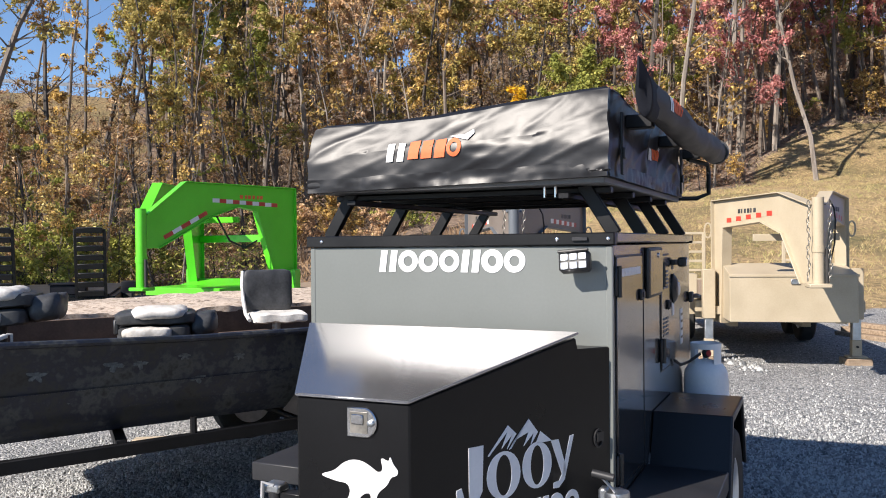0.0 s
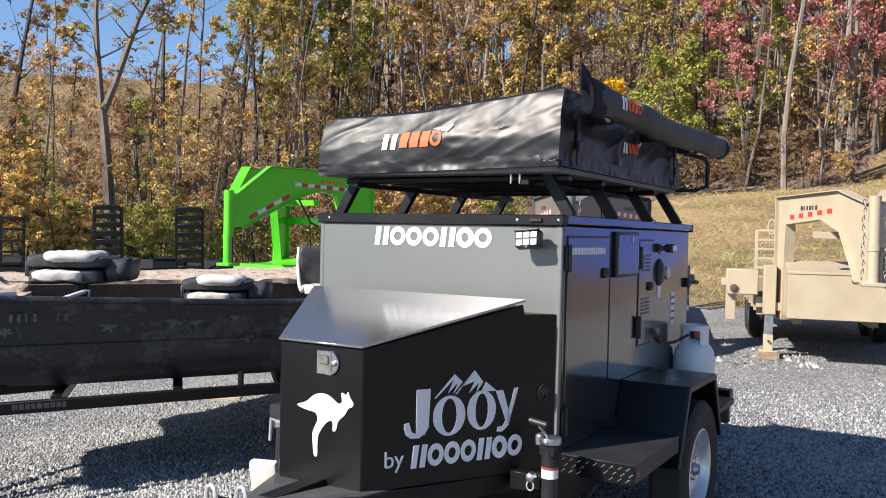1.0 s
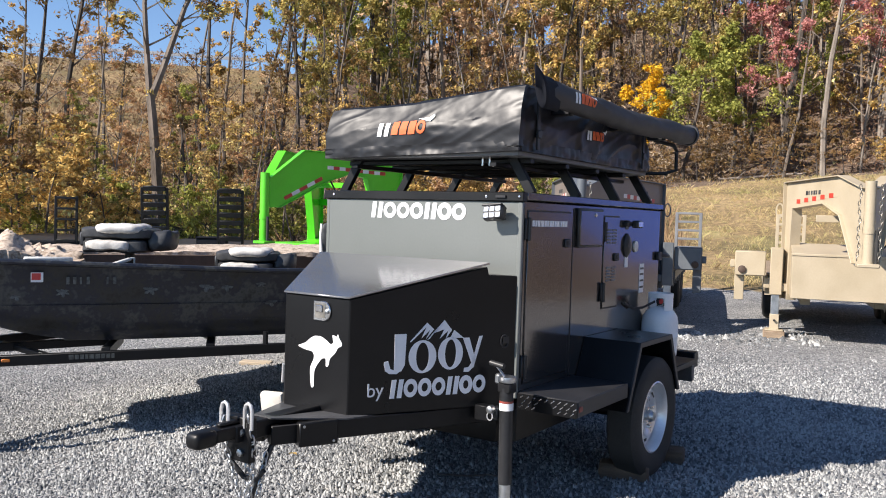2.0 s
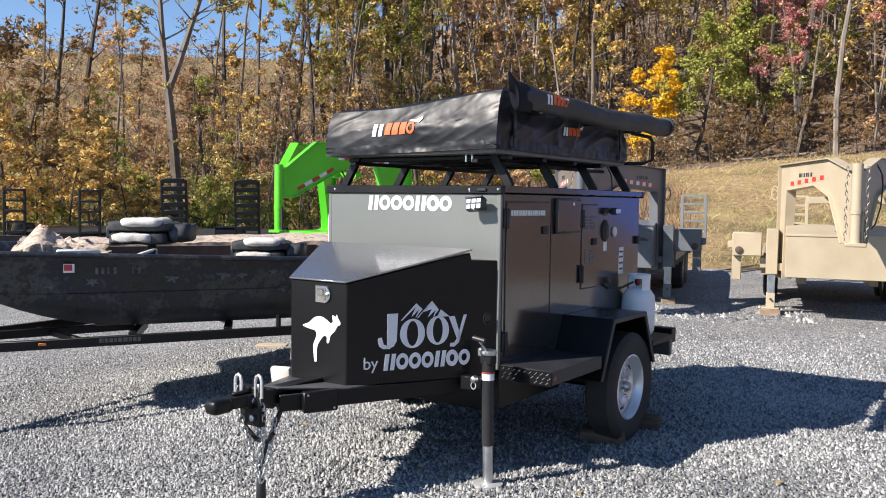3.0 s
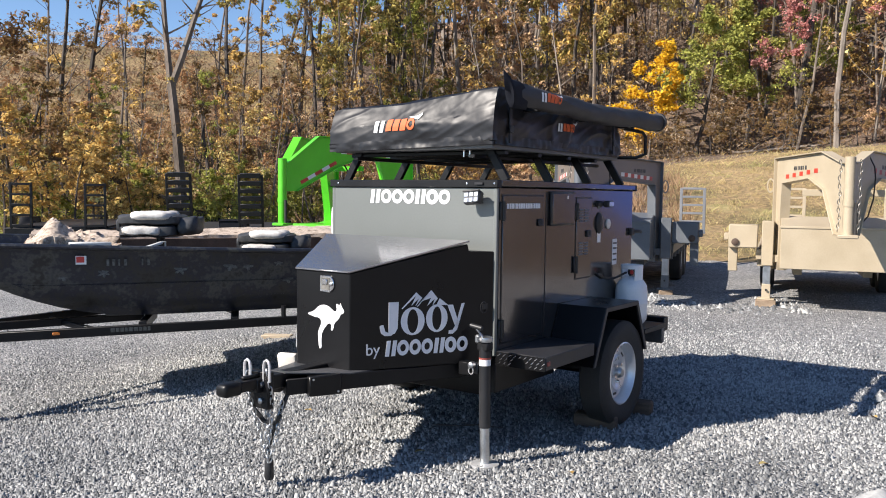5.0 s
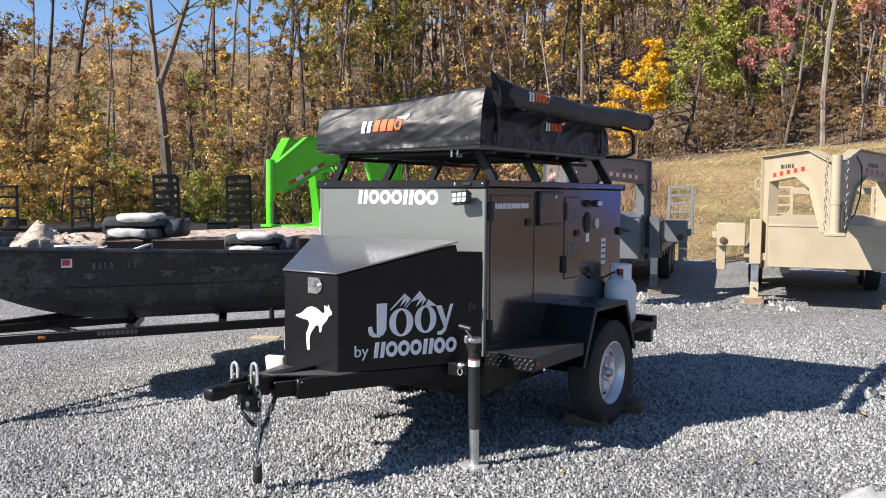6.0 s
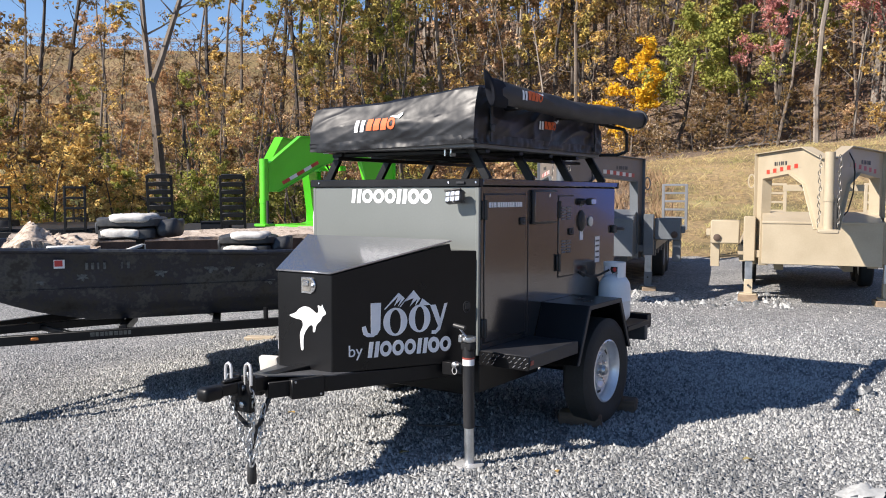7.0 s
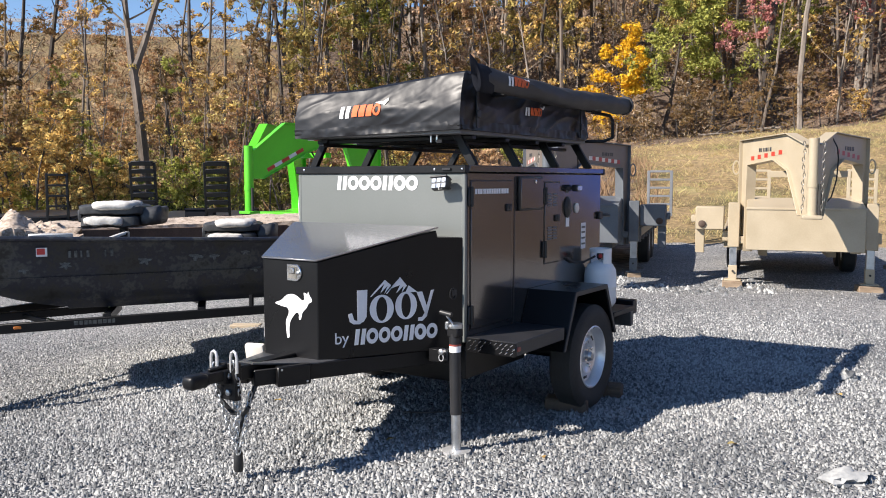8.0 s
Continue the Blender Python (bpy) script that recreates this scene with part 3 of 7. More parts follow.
# ---- trees ----
def tree_meshes(name, seed, height, girth, first, spread, leaves, leaf, bark, leaf_size=0.115, fork=False, up=0.55, crown_low=None, taper=0.75):
    """Trunk-with-limbs mesh and crown mesh of one kind of tree."""
    r = random.Random(seed)
    wood = bmesh.new()
    tips = []

    def limb(p, d, length, rad, level):
        pts, rads = [p.copy()], [rad]
        steps = (7, 4, 2)[level]
        for i in range(steps):
            wob = 0.13 if level else 0.07
            d = (d + Vector((r.gauss(0, wob), r.gauss(0, wob), r.gauss(0, 0.05) + (0.06 if level else 0.02)))).normalized()
            p = p + d * (length / steps)
            pts.append(p.copy())
            rads.append(max(rad * (1 - (0.35 if fork and level == 0 and not all_trunks else 0.86) * (i + 1) / steps), 0.006))
        tube(pts, rads, 6 if level == 0 else (4 if level == 1 else 3), wood, caps=False)
        return pts, rads

    trunks = [(Vector((0, 0, -0.3)), Vector((r.gauss(0, 0.045), r.gauss(0, 0.045), 1)).normalized(), height, girth)]
    if fork:
        trunks = [(Vector((0, 0, -0.3)), Vector((0, 0, 1)), height * 0.43, girth)]
    all_trunks = []
    for p, d, ln, g in trunks:
        all_trunks.append(limb(p, d, ln, g, 0))
    if fork:
        pts, rads = all_trunks[0]
        rads2 = girth * 0.58
        for sgn in (-1, 1):
            all_trunks.append(limb(pts[-1] - Vector((0, 0, 0.25)), Vector((sgn * 0.2, r.gauss(0, 0.1), 1)).normalized(), height * 0.6, rads2, 0))
    for pts, rads in all_trunks:
        low = crown_low if crown_low is not None else first
        for i in range(1, len(pts)):
            a, b = pts[i - 1], pts[i]
            for _ in range(3):
                u = r.random()
                p = a.lerp(b, u)
                if p.z < low * height:
                    continue
                t = (p.z / height - low) / max(1e-3, 1 - low)
                ang = r.uniform(0, 6.283)
                ln = spread * (1.05 - taper * t) * r.uniform(0.55, 1.15)
                d = Vector((math.cos(ang), math.sin(ang), up + 0.5 * t + r.gauss(0, 0.15))).normalized()
                q, _w = limb(p, d, ln, max(0.012, rads[i] * 0.42), 1)
                tips.append((q[2], ln))
                tips.append((q[3], ln))
                for _s in range(2):
                    j = r.choice((2, 3, 4))
                    d2 = (d + Vector((r.gauss(0, 0.6), r.gauss(0, 0.6), r.gauss(0.1, 0.4)))).normalized()
                    q2, _w = limb(q[j], d2, ln * 0.45, 0.012, 2)
                    tips.append((q2[-1], ln * 0.6))
                    tips.append((q2[1], ln * 0.6))
        tips.append((pts[-1], spread * 0.5))
    trunk = mesh_of(name + "_trunk", wood, bark, True)
    g = np.random.default_rng(seed)
    crown = None
    leaves = int(leaves * 1.9)
    if leaves and tips:
        # leaves sit in clumps about the ends of the twigs and face outwards and to the sky
        per = 28 if leaves > 1100 else 7
        clumps = max(8, leaves // per)
        pick = g.integers(0, len(tips), clumps)
        ln = np.array([t[1] for t in tips])[pick]
        mid = np.array([tuple(t[0]) for t in tips])[pick] + g.normal(0, 1, (clumps, 3)) * (0.05 + 0.07 * ln)[:, None]
        rad = (0.14 + 0.12 * ln) * g.uniform(0.6, 1.35, clumps)
        own = g.integers(0, clumps, leaves)
        off = g.normal(0, 1, (leaves, 3))
        off /= np.linalg.norm(off, axis=1)[:, None]
        c = mid[own] + off * (rad[own] * g.random(leaves) ** 0.45)[:, None] * np.array([1, 1, 0.62])
        s = leaf_size * 0.9 * g.uniform(0.5, 1.35, leaves)
        nrm = off * 0.75 + np.array([0, 0, 0.45]) + g.normal(0, 0.42, (leaves, 3))
        nrm /= np.linalg.norm(nrm, axis=1)[:, None]
        d1 = np.cross(nrm, g.normal(0, 1, (leaves, 3)))
        d1 /= np.linalg.norm(d1, axis=1)[:, None]
        d2 = np.cross(nrm, d1)
        v = np.stack([c - d1 * s[:, None] * 0.8 - d2 * s[:, None] * 0.25, c + d2 * s[:, None] * 0.6, c + d1 * s[:, None] * 0.9 - d2 * s[:, None] * 0.2], 1).reshape(-1, 3)
        f = np.arange(leaves * 3).reshape(-1, 3)
        crown = bpy.data.meshes.new(name + "_crown")
        crown.from_pydata(v.tolist(), [], f.tolist())
        crown.materials.append(leaf)
    return trunk, crown


KINDS = {}


def kind_of_tree(key, label, count, **kw):
    KINDS[key] = (label, [tree_meshes(key, 100 * len(KINDS) + i, **kw) for i in range(count)])


def plant(key, i, x, y, scale=1.0, turn=0.0, name="tree", group="", sink=0.1, stretch=1.0):
    label, kinds = KINDS[key]
    trunk, crown = kinds[i % len(kinds)]
    z = float(land(np.array([x]), np.array([y]))[0][0]) - sink
    ob = thing(name, pose(x, y, z, 0, 0, turn), label, "tree", group)
    ob.scale = (scale, scale, scale * stretch)
    shared("trunk", trunk, ob, Matrix())
    if crown:
        shared("crown", crown, ob, Matrix())
    return ob


kind_of_tree("olive", "tall slim woodland tree with olive-yellow autumn leaves", 4, height=14, girth=0.15, first=0.3, spread=2.6, leaves=2600, leaf=M["olive"], bark=M["bark_dark"])
kind_of_tree("brown", "tall woodland tree with sparse brown autumn leaves", 3, height=13, girth=0.14, first=0.3, spread=2.5, leaves=2400, leaf=M["brown"], bark=M["bark"])
kind_of_tree("red", "woodland tree with dull red autumn leaves", 3, height=12, girth=0.13, first=0.35, spread=2.6, leaves=3000, leaf=M["red_leaf"], bark=M["bark"])
kind_of_tree("gold", "slim woodland tree with gold-brown leaves", 3, height=10, girth=0.10, first=0.22, spread=2.2, leaves=2600, leaf=M["gold"], bark=M["bark_dark"])
kind_of_tree("green", "woodland tree still in late green leaf", 3, height=11, girth=0.13, first=0.2, spread=2.7, leaves=3600, leaf=M["green_leaf"], bark=M["bark"])
kind_of_tree("bare", "tall bare pale-barked woodland tree", 3, height=16, girth=0.15, first=0.45, spread=2.2, leaves=350, leaf=M["brown"], bark=M["bark_pale"])
kind_of_tree("sapling", "thin young tree with a few yellow leaves", 4, height=7, girth=0.045, first=0.12, spread=1.3, leaves=430, leaf=M["gold"], bark=M["bark_pale"], leaf_size=0.1)
kind_of_tree("canopy", "woodland tree with a dense olive-brown crown over a clear trunk", 2, height=12, girth=0.14, first=0.3, spread=3.1, leaves=4200, leaf=M["olive"], bark=M["bark_dark"])
kind_of_tree("green_sapling", "thin young tree in sparse yellow-green leaf", 3, height=7, girth=0.05, first=0.1, spread=1.5, leaves=600, leaf=M["green_leaf"], bark=M["bark_dark"], leaf_size=0.09)
kind_of_tree("russet", "slender young tree with fine russet leaves and twigs", 3, height=7, girth=0.05, first=0.12, spread=1.7, leaves=1150, leaf=M["russet_leaf"], bark=M["bark_pale"], leaf_size=0.065, up=0.8)
kind_of_tree("thin", "slim woodland tree nearly out of leaf", 3, height=14, girth=0.11, first=0.3, spread=2.0, leaves=650, leaf=M["gold"], bark=M["bark"], leaf_size=0.12)
kind_of_tree("bare_thin", "thin leafless young tree", 3, height=8, girth=0.05, first=0.2, spread=1.3, leaves=60, leaf=M["brown"], bark=M["bark"], leaf_size=0.1)
kind_of_tree("small_gold", "young tree with gold-brown autumn leaves on the bank", 3, height=6, girth=0.06, first=0.12, spread=1.9, leaves=1900, leaf=M["gold"], bark=M["bark"], leaf_size=0.08)
kind_of_tree("forked", "tall grey tree with a forked trunk and thin leaves", 1, height=13, girth=0.23, first=0.5, spread=2.2, leaves=1300, leaf=M["olive"], bark=M["bark"], fork=True)
kind_of_tree("broad", "broad young tree in fading yellow-green leaf", 2, height=8, girth=0.14, first=0.25, spread=3.2, leaves=4600, leaf=M["green_leaf"], bark=M["bark_dark"], leaf_size=0.12, up=0.35)
kind_of_tree("stout", "stout grey-barked woodland tree with bare limbs", 2, height=17, girth=0.135, first=0.18, spread=2.6, leaves=600, leaf=M["red_leaf"], bark=M["bark_pale"])
kind_of_tree("dark", "slim dark woodland tree nearly out of leaf", 2, height=11, girth=0.15, first=0.35, spread=2.3, leaves=620, leaf=M["dull_brown"], bark=M["bark_dark"], leaf_size=0.1)
kind_of_tree("bright_gold", "young tree with large bright gold-brown leaves", 2, height=6, girth=0.07, first=0.12, spread=2.1, leaves=1100, leaf=M["bright_gold"], bark=M["bark_dark"], leaf_size=0.13)
kind_of_tree("low_dark", "low dark tree with withered brown leaves on the bank", 2, height=5.5, girth=0.07, first=0.2, spread=2.0, leaves=1600, leaf=M["dull_brown"], bark=M["bark_dark"], leaf_size=0.085)
kind_of_tree("yellow", "small tree in bright yellow autumn leaf", 1, height=5.6, girth=0.09, first=0.1, spread=1.75, up=0.35, taper=0.3, leaves=4600, leaf=M["yellow"], bark=M["bark"], leaf_size=0.12, crown_low=0.12)
kind_of_tree("bush", "low brushy undergrowth shrub with mixed autumn leaves", 4, height=2.6, girth=0.04, first=0.05, spread=1.5, leaves=1300, leaf=M["gold"], bark=M["bark"], leaf_size=0.09, up=0.9)
kind_of_tree("bush_brown", "low undergrowth shrub in russet leaf", 2, height=2.4, girth=0.04, first=0.05, spread=1.4, leaves=1000, leaf=M["brown"], bark=M["bark"], leaf_size=0.09, up=0.9)
kind_of_tree("bush_green", "low leafy undergrowth shrub in faded green", 3, height=2.6, girth=0.04, first=0.05, spread=1.5, leaves=1400, leaf=M["green_leaf"], bark=M["bark"], leaf_size=0.09, up=0.9)


def at(az, reach):
    """A place by its bearing and distance from a fixed point of the yard."""
    a = radians(az)
    return 1.4 + reach * math.sin(a), -1.7 + reach * math.cos(a)


def wooded(az, reach):
    """That reach, or the next one out where the wood has begun."""
    while az > 9 and reach < 72:
        x, y = at(az, reach)
        if float(land(np.array([x]), np.array([y]))[2][0]) > 0.6:
            break
        reach += 3.0
    return reach


def build_woods():
    r = random.Random(5)
    # trees that stand out singly
    for key, az, reach, s, turn, st in (("forked", -31.2, 30, 1.0, 14, 1.0), ("thin", -27.0, 35, 0.9, 40, 1.0), ("dark", -38.0, 33, 0.95, 0, 1), ("thin", -35.3, 31, 0.62, 50, 1.1), ("dark", -24.9, 36, 0.9, 200, 1), ("thin", -39.6, 36, 0.85, 30, 1.05), ("dark", -36.6, 38, 1.1, 20, 1.1), ("brown", -34.4, 40, 0.75, 80, 1.1), ("thin", -29.6, 39, 0.8, 120, 1.1), ("dark", -28.4, 37, 1.1, 260, 1.1), ("thin", -26.2, 42, 0.95, 10, 1.1), ("olive", -25.4, 44, 0.85, 300, 1.15),
                                        ("low_dark", -38.8, 28, 0.9, 60, 1), ("small_gold", -36.6, 27, 0.75, 10, 0.9), ("small_gold", -33.9, 28, 0.5, 0, 0.9), ("dark", -33.6, 36, 0.7, 90, 1), ("sapling", -32.8, 29, 0.8, 0, 1),
                                        ("yellow", -0.1, 40, 0.86, 0, 1.0), ("broad", 2.9, 41, 0.85, 0, 0.95), ("broad", 6.0, 42, 0.85, 90, 1.0), ("stout", 11.3, 40, 1.0, 130, 1.1), ("dark", 8.6, 42, 1.3, 80, 1.2), ("dark", 9.6, 44, 1.4, 180, 1.2),
                                        ("olive", -23.6, 47, 1.05, 10, 1.1), ("green", -22.4, 50, 1.15, 60, 1.25), ("olive", -21.6, 45, 1.0, 100, 1.25), ("olive", -20.2, 52, 1.2, 210, 1.2), ("green", -19.2, 46, 1.1, 300, 1.25), ("olive", -17.6, 48, 1.15, 30, 1.2), ("olive", -16.6, 44, 0.95, 250, 1.3),
                                        ("bare", -15.7, 46, 1.0, 70, 1), ("bare", 14.7, 43, 1.0, 40, 1.1), ("stout", 19.4, 42, 0.9, 10, 1.1), ("bare", 17.2, 47, 1.0, 140, 1.1), ("olive", -22.6, 40, 0.8, 70, 1.1), ("olive", -21.0, 38, 0.7, 150, 1.1), ("thin", -19.8, 40, 0.9, 150, 1.1), ("green", -18.5, 52, 1.3, 150, 1.2)):
        x, y = at(az, reach)
        plant(key, r.randrange(9), x, y, s, turn, group="roadside trees", stretch=st)
    for i in range(9):
        az, reach = -29 + 1.7 * i + r.uniform(-0.4, 0.4), r.uniform(29, 39)
        x, y = at(az, reach)
        plant("dark", i, x, y, r.uniform(0.5, 0.85), r.uniform(0, 360), group="trees on the bank")
    for az, reach, s in ((-41.6, 26, 0.7), (-39.4, 26.5, 0.6), (-37.6, 26, 0.68), (-36.0, 27, 0.6), (-34.3, 27, 0.55), (-33.2, 28, 0.45)):
        x, y = at(az, reach)
        plant("bright_gold", r.randrange(9), x, y, s, r.uniform(0, 360), group="trees on the bank", stretch=0.9)
    for az, reach, s in ((-29.6, 29, 0.8), (-27.8, 30, 0.9), (-25.8, 29, 0.8), (-24.0, 31, 0.9)):
        x, y = at(az, reach)
        plant("bush_green", r.randrange(9), x, y, s, r.uniform(0, 360), name="shrub", group="undergrowth shrubs")
    for i in range(9):
        x, y = at(0.6 + 1.45 * i + r.uniform(-0.4, 0.4), r.uniform(39.5, 42.5))
        plant("low_dark", i, x, y, r.uniform(0.35, 0.6), r.uniform(0, 360), name="shrub", group="undergrowth shrubs")
    for i in range(15):
        x, y = at(-44 + 1.75 * i + r.uniform(-0.6, 0.6), r.uniform(26.5, 32))
        plant(("bush_green", "low_dark", "green_sapling")[i % 3], i, x, y, (0.8, 0.5, 0.55)[i % 3] * r.uniform(0.8, 1.2), r.uniform(0, 360), name="shrub", group="undergrowth shrubs")
    for i in range(16):
        az = -45 + 1.35 * i + r.uniform(-0.5, 0.5)
        x, y = at(az, r.uniform(38, 41) if -33.5 < az < -29.5 else r.uniform(29, 38))
        plant("russet", i, x, y, r.uniform(0.6, 0.95), r.uniform(0, 360), group="trees on the bank")
    plant("low_dark", 1, *at(-41.0, 27), 1.15, 200, group="trees on the bank")
    # dense crowns that shade the edge of the wood
    for az, reach, sc in ((-7.0, 47, 1.0), (-4.2, 46, 0.95), (-2.4, 47, 1.0), (1.6, 44, 0.9), (4.4, 45, 0.95), (7.2, 44, 0.9)):
        x, y = at(az, reach)
        plant("canopy", r.randrange(9), x, y, sc, r.uniform(0, 360), group="trees of the wood", stretch=1.05)
    plant("low_dark", 0, *at(-43.6, 24), 0.8, 30, group="trees on the bank")
    # a small dead shrub alone on the slope
    plant("bare_thin", 1, *at(13.2, 24), 0.1, 60, name="shrub", group="undergrowth shrubs", sink=0.02)
    # the bank on the side of the road
    for i in range(40):
        az, reach = r.uniform(-48, -21), r.uniform(28, 41)
        if -33.5 < az < -29.5:
            reach = max(reach, 39)
        key = r.choice(("sapling", "green_sapling", "green_sapling", "bare_thin", "bare_thin", "bare_thin", "low_dark", "small_gold", "dark"))
        x, y = at(az, reach)
        plant(key, r.randrange(9), x, y, r.uniform(0.55, 0.9), r.uniform(0, 360), group="trees on the bank")
    # the wooded hill
    def pick(az):
        if az < -14.5:
            return r.choices(("olive", "brown", "gold", "green", "dark", "thin"), (5, 1.0, 1, 2.5, 3.5, 1))[0]
        if az < 0:
            return r.choices(("olive", "brown", "red", "bare", "gold", "thin", "dark"), (0.7, 3.0, 0.1, 2.4, 1.8, 4, 1.4))[0]
        return r.choices(("red", "brown", "olive", "green", "bare", "thin", "dark"), (6.0, 3, 1.8, 1.4, 2.0, 1.6, 0.8))[0]
    for i in range(142):
        az = r.uniform(-21.5, 28.5)
        reach = 41 + 26 * (i / 150) + r.uniform(-2, 2)
        if -2.8 < az < 6.0 and reach < 50:
            reach += 12
        x, y = at(az, wooded(az, reach))
        plant(pick(az), r.randrange(9), x, y, r.uniform(0.75, 1.2), r.uniform(0, 360), group="trees of the wood", stretch=r.uniform(0.95, 1.25))
    for i in range(10):
        az = r.uniform(10, 29)
        x, y = at(az, wooded(az, r.uniform(41, 52)) + r.uniform(0, 5))
        plant(r.choice(("red", "red", "red", "bare", "bare", "olive")), r.randrange(9), x, y, r.uniform(0.7, 1.05), r.uniform(0, 360), group="trees of the wood", stretch=r.uniform(0.95, 1.2))
    far = []
    for i in range(120):
        az, reach = r.uniform(-20, 29), 67 + 34 * i / 120
        far.append((pick(az), *at(az, reach)))
    for i in range(22):
        az, reach = r.uniform(-18, 0), r.uniform(62, 84)
        far.append((r.choice(("brown", "olive", "gold")), *at(az, reach)))
    # unseen trees at the right, added to brown the reflection in the camper's side
    for i in range(44):
        az, reach = r.uniform(46, 92), r.uniform(27, 52)
        far.append((r.choice(("red", "brown", "gold", "bare")), *at(az, reach)))
    for key in ("olive", "brown", "red", "green", "bare", "gold", "thin", "dark"):
        spots = [(x, y) for k, x, y in far if k == key]
        label, kinds = KINDS[key]
        for which, nm in ((0, "far_wood_stems"), (1, "far_wood_leaves")):
            V, F, base = [], [], 0
            for q, (x, y) in enumerate(spots):
                me = kinds[q % len(kinds)][which]
                co = np.empty(len(me.vertices) * 3)
                me.vertices.foreach_get("co", co)
                co = co.reshape(-1, 3)
                me.calc_loop_triangles()
                tri = np.empty(len(me.loop_triangles) * 3, np.int32)
                me.loop_triangles.foreach_get("vertices", tri)
                tri = tri.reshape(-1, 3)
                if which:
                    leaf = rng.random(len(co) // 3) < 0.42
                    cen = co.reshape(-1, 3, 3).mean(1, keepdims=True)
                    co = ((co.reshape(-1, 3, 3) - cen) * 1.65 + cen)[leaf].reshape(-1, 3)
                    tri = np.arange(len(co)).reshape(-1, 3)
                a = rng.uniform(0, 6.283)
                z = float(land(np.array([x]), np.array([y]))[0][0]) - 0.2
                k = rng.uniform(0.8, 1.2)
                V.append(np.stack([(co[:, 0] * math.cos(a) - co[:, 1] * math.sin(a)) * k + x, (co[:, 0] * math.sin(a) + co[:, 1] * math.cos(a)) * k + y, co[:, 2] * k * 1.1 + z], 1))
                F.append(tri + base)
                base += len(co)
            if V:
                soup(nm, np.concatenate(V), np.concatenate(F), kinds[0][which].materials[0], "far autumn woodland going on up the hill", "woodland")
    for i in range(56):
        az, reach = r.uniform(-23, 28.5), r.uniform(38, 60)
        if -2.8 < az < 6.0 and reach < 46:
            reach += 10
        x, y = at(az, wooded(az, reach))
        plant(r.choice(("sapling", "bare_thin")), i, x, y, r.uniform(0.9, 1.7), r.uniform(0, 360), group="saplings of the wood")
    for i in range(90):
        az = r.uniform(-50, 28.5)
        reach = r.uniform(32, 44) if az < -4 else r.uniform(38, 50)
        if -1 < az < 11:
            plant("low_dark", i, *at(az, reach + 4), r.uniform(0.3, 0.55), r.uniform(0, 360), name="shrub", group="undergrowth shrubs")
            continue
        key = "bush_green" if r.random() < (0.4 if az < -20 or 3 < az < 9 else 0.15) else r.choice(("bush", "bush", "bush_brown"))
        x, y = at(az, wooded(az, reach))
        plant(key, r.randrange(9), x, y, r.uniform(0.5, 0.95), r.uniform(0, 360), name="shrub", group="undergrowth shrubs")


build_woods()


def build_undergrowth():
    """Low brush of twigs and leaves that covers the floor of the wood and the bank."""
    def scatter(name, n, az0, az1, r0, r1, tall, material, label, gate):
        az, reach = np.radians(rng.uniform(az0, az1, n)), np.sqrt(rng.uniform(r0 * r0, r1 * r1, n))
        x, y = 1.4 + reach * np.sin(az), -1.7 + reach * np.cos(az)
        clump = ridge_noise(x * 4.1, y * 3.7) + 0.6 * ridge_noise(x * 9.0 + 3, y * 8.0)
        h, g, fo, lu = land(x, y)
        keep = (clump > gate) & ((fo > 0.4) | ((name == "bank_brush") & (h < 8.4)))
        x, y, h, clump = x[keep], y[keep], h[keep], clump[keep]
        n = len(x)
        z = h + rng.random(n) ** 1.6 * tall * np.clip(clump + 0.6, 0.2, 1.4)
        s = rng.uniform(0.035, 0.09, n) * (1 + reach[keep] / 140)
        d1, d2 = rng.normal(0, 1, (n, 3)), rng.normal(0, 1, (n, 3))
        d1 /= np.linalg.norm(d1, axis=1)[:, None]
        d2 /= np.linalg.norm(d2, axis=1)[:, None]
        c = np.stack([x, y, z], 1)
        v = np.stack([c - d1 * s[:, None], c + d2 * s[:, None] * 0.6, c + d1 * s[:, None]], 1).reshape(-1, 3)
        soup(name, v, np.arange(n * 3).reshape(-1, 3), material, label, "undergrowth")
    scatter("brush", 30000, -22, -13, 37, 80, 2.2, M["dull_brown"], "dull brown brush on the floor of the wood", -0.1)
    scatter("brush", 50000, -13, 0, 37, 80, 2.2, M["brush_brown"], "brown and mauve brush covering the floor of the wood", -0.1)
    scatter("brush", 55000, 0, 12, 37, 80, 2.0, M["dull_brown"], "dull brown brush and leaf litter on the floor of the wood", -0.1)
    scatter("brush", 110000, 12, 29, 40, 84, 2.4, M["brush_brown"], "brown and mauve brush covering the floor of the wood", -0.1)
    scatter("brush", 60000, -17, 6, 38, 66, 3.6, M["pale_weeds"], "pale dead twigs and stalks on the floor of the wood", -0.2)
    scatter("bank_brush", 60000, -52, -18, 33, 60, 1.5, M["brush_brown"], "russet brush on the road bank", -0.1)
    scatter("bank_brush", 34000, -52, -14, 28, 40, 1.6, M["green_leaf"], "yellow-green weeds along the foot of the bank", 0.0)


build_undergrowth()


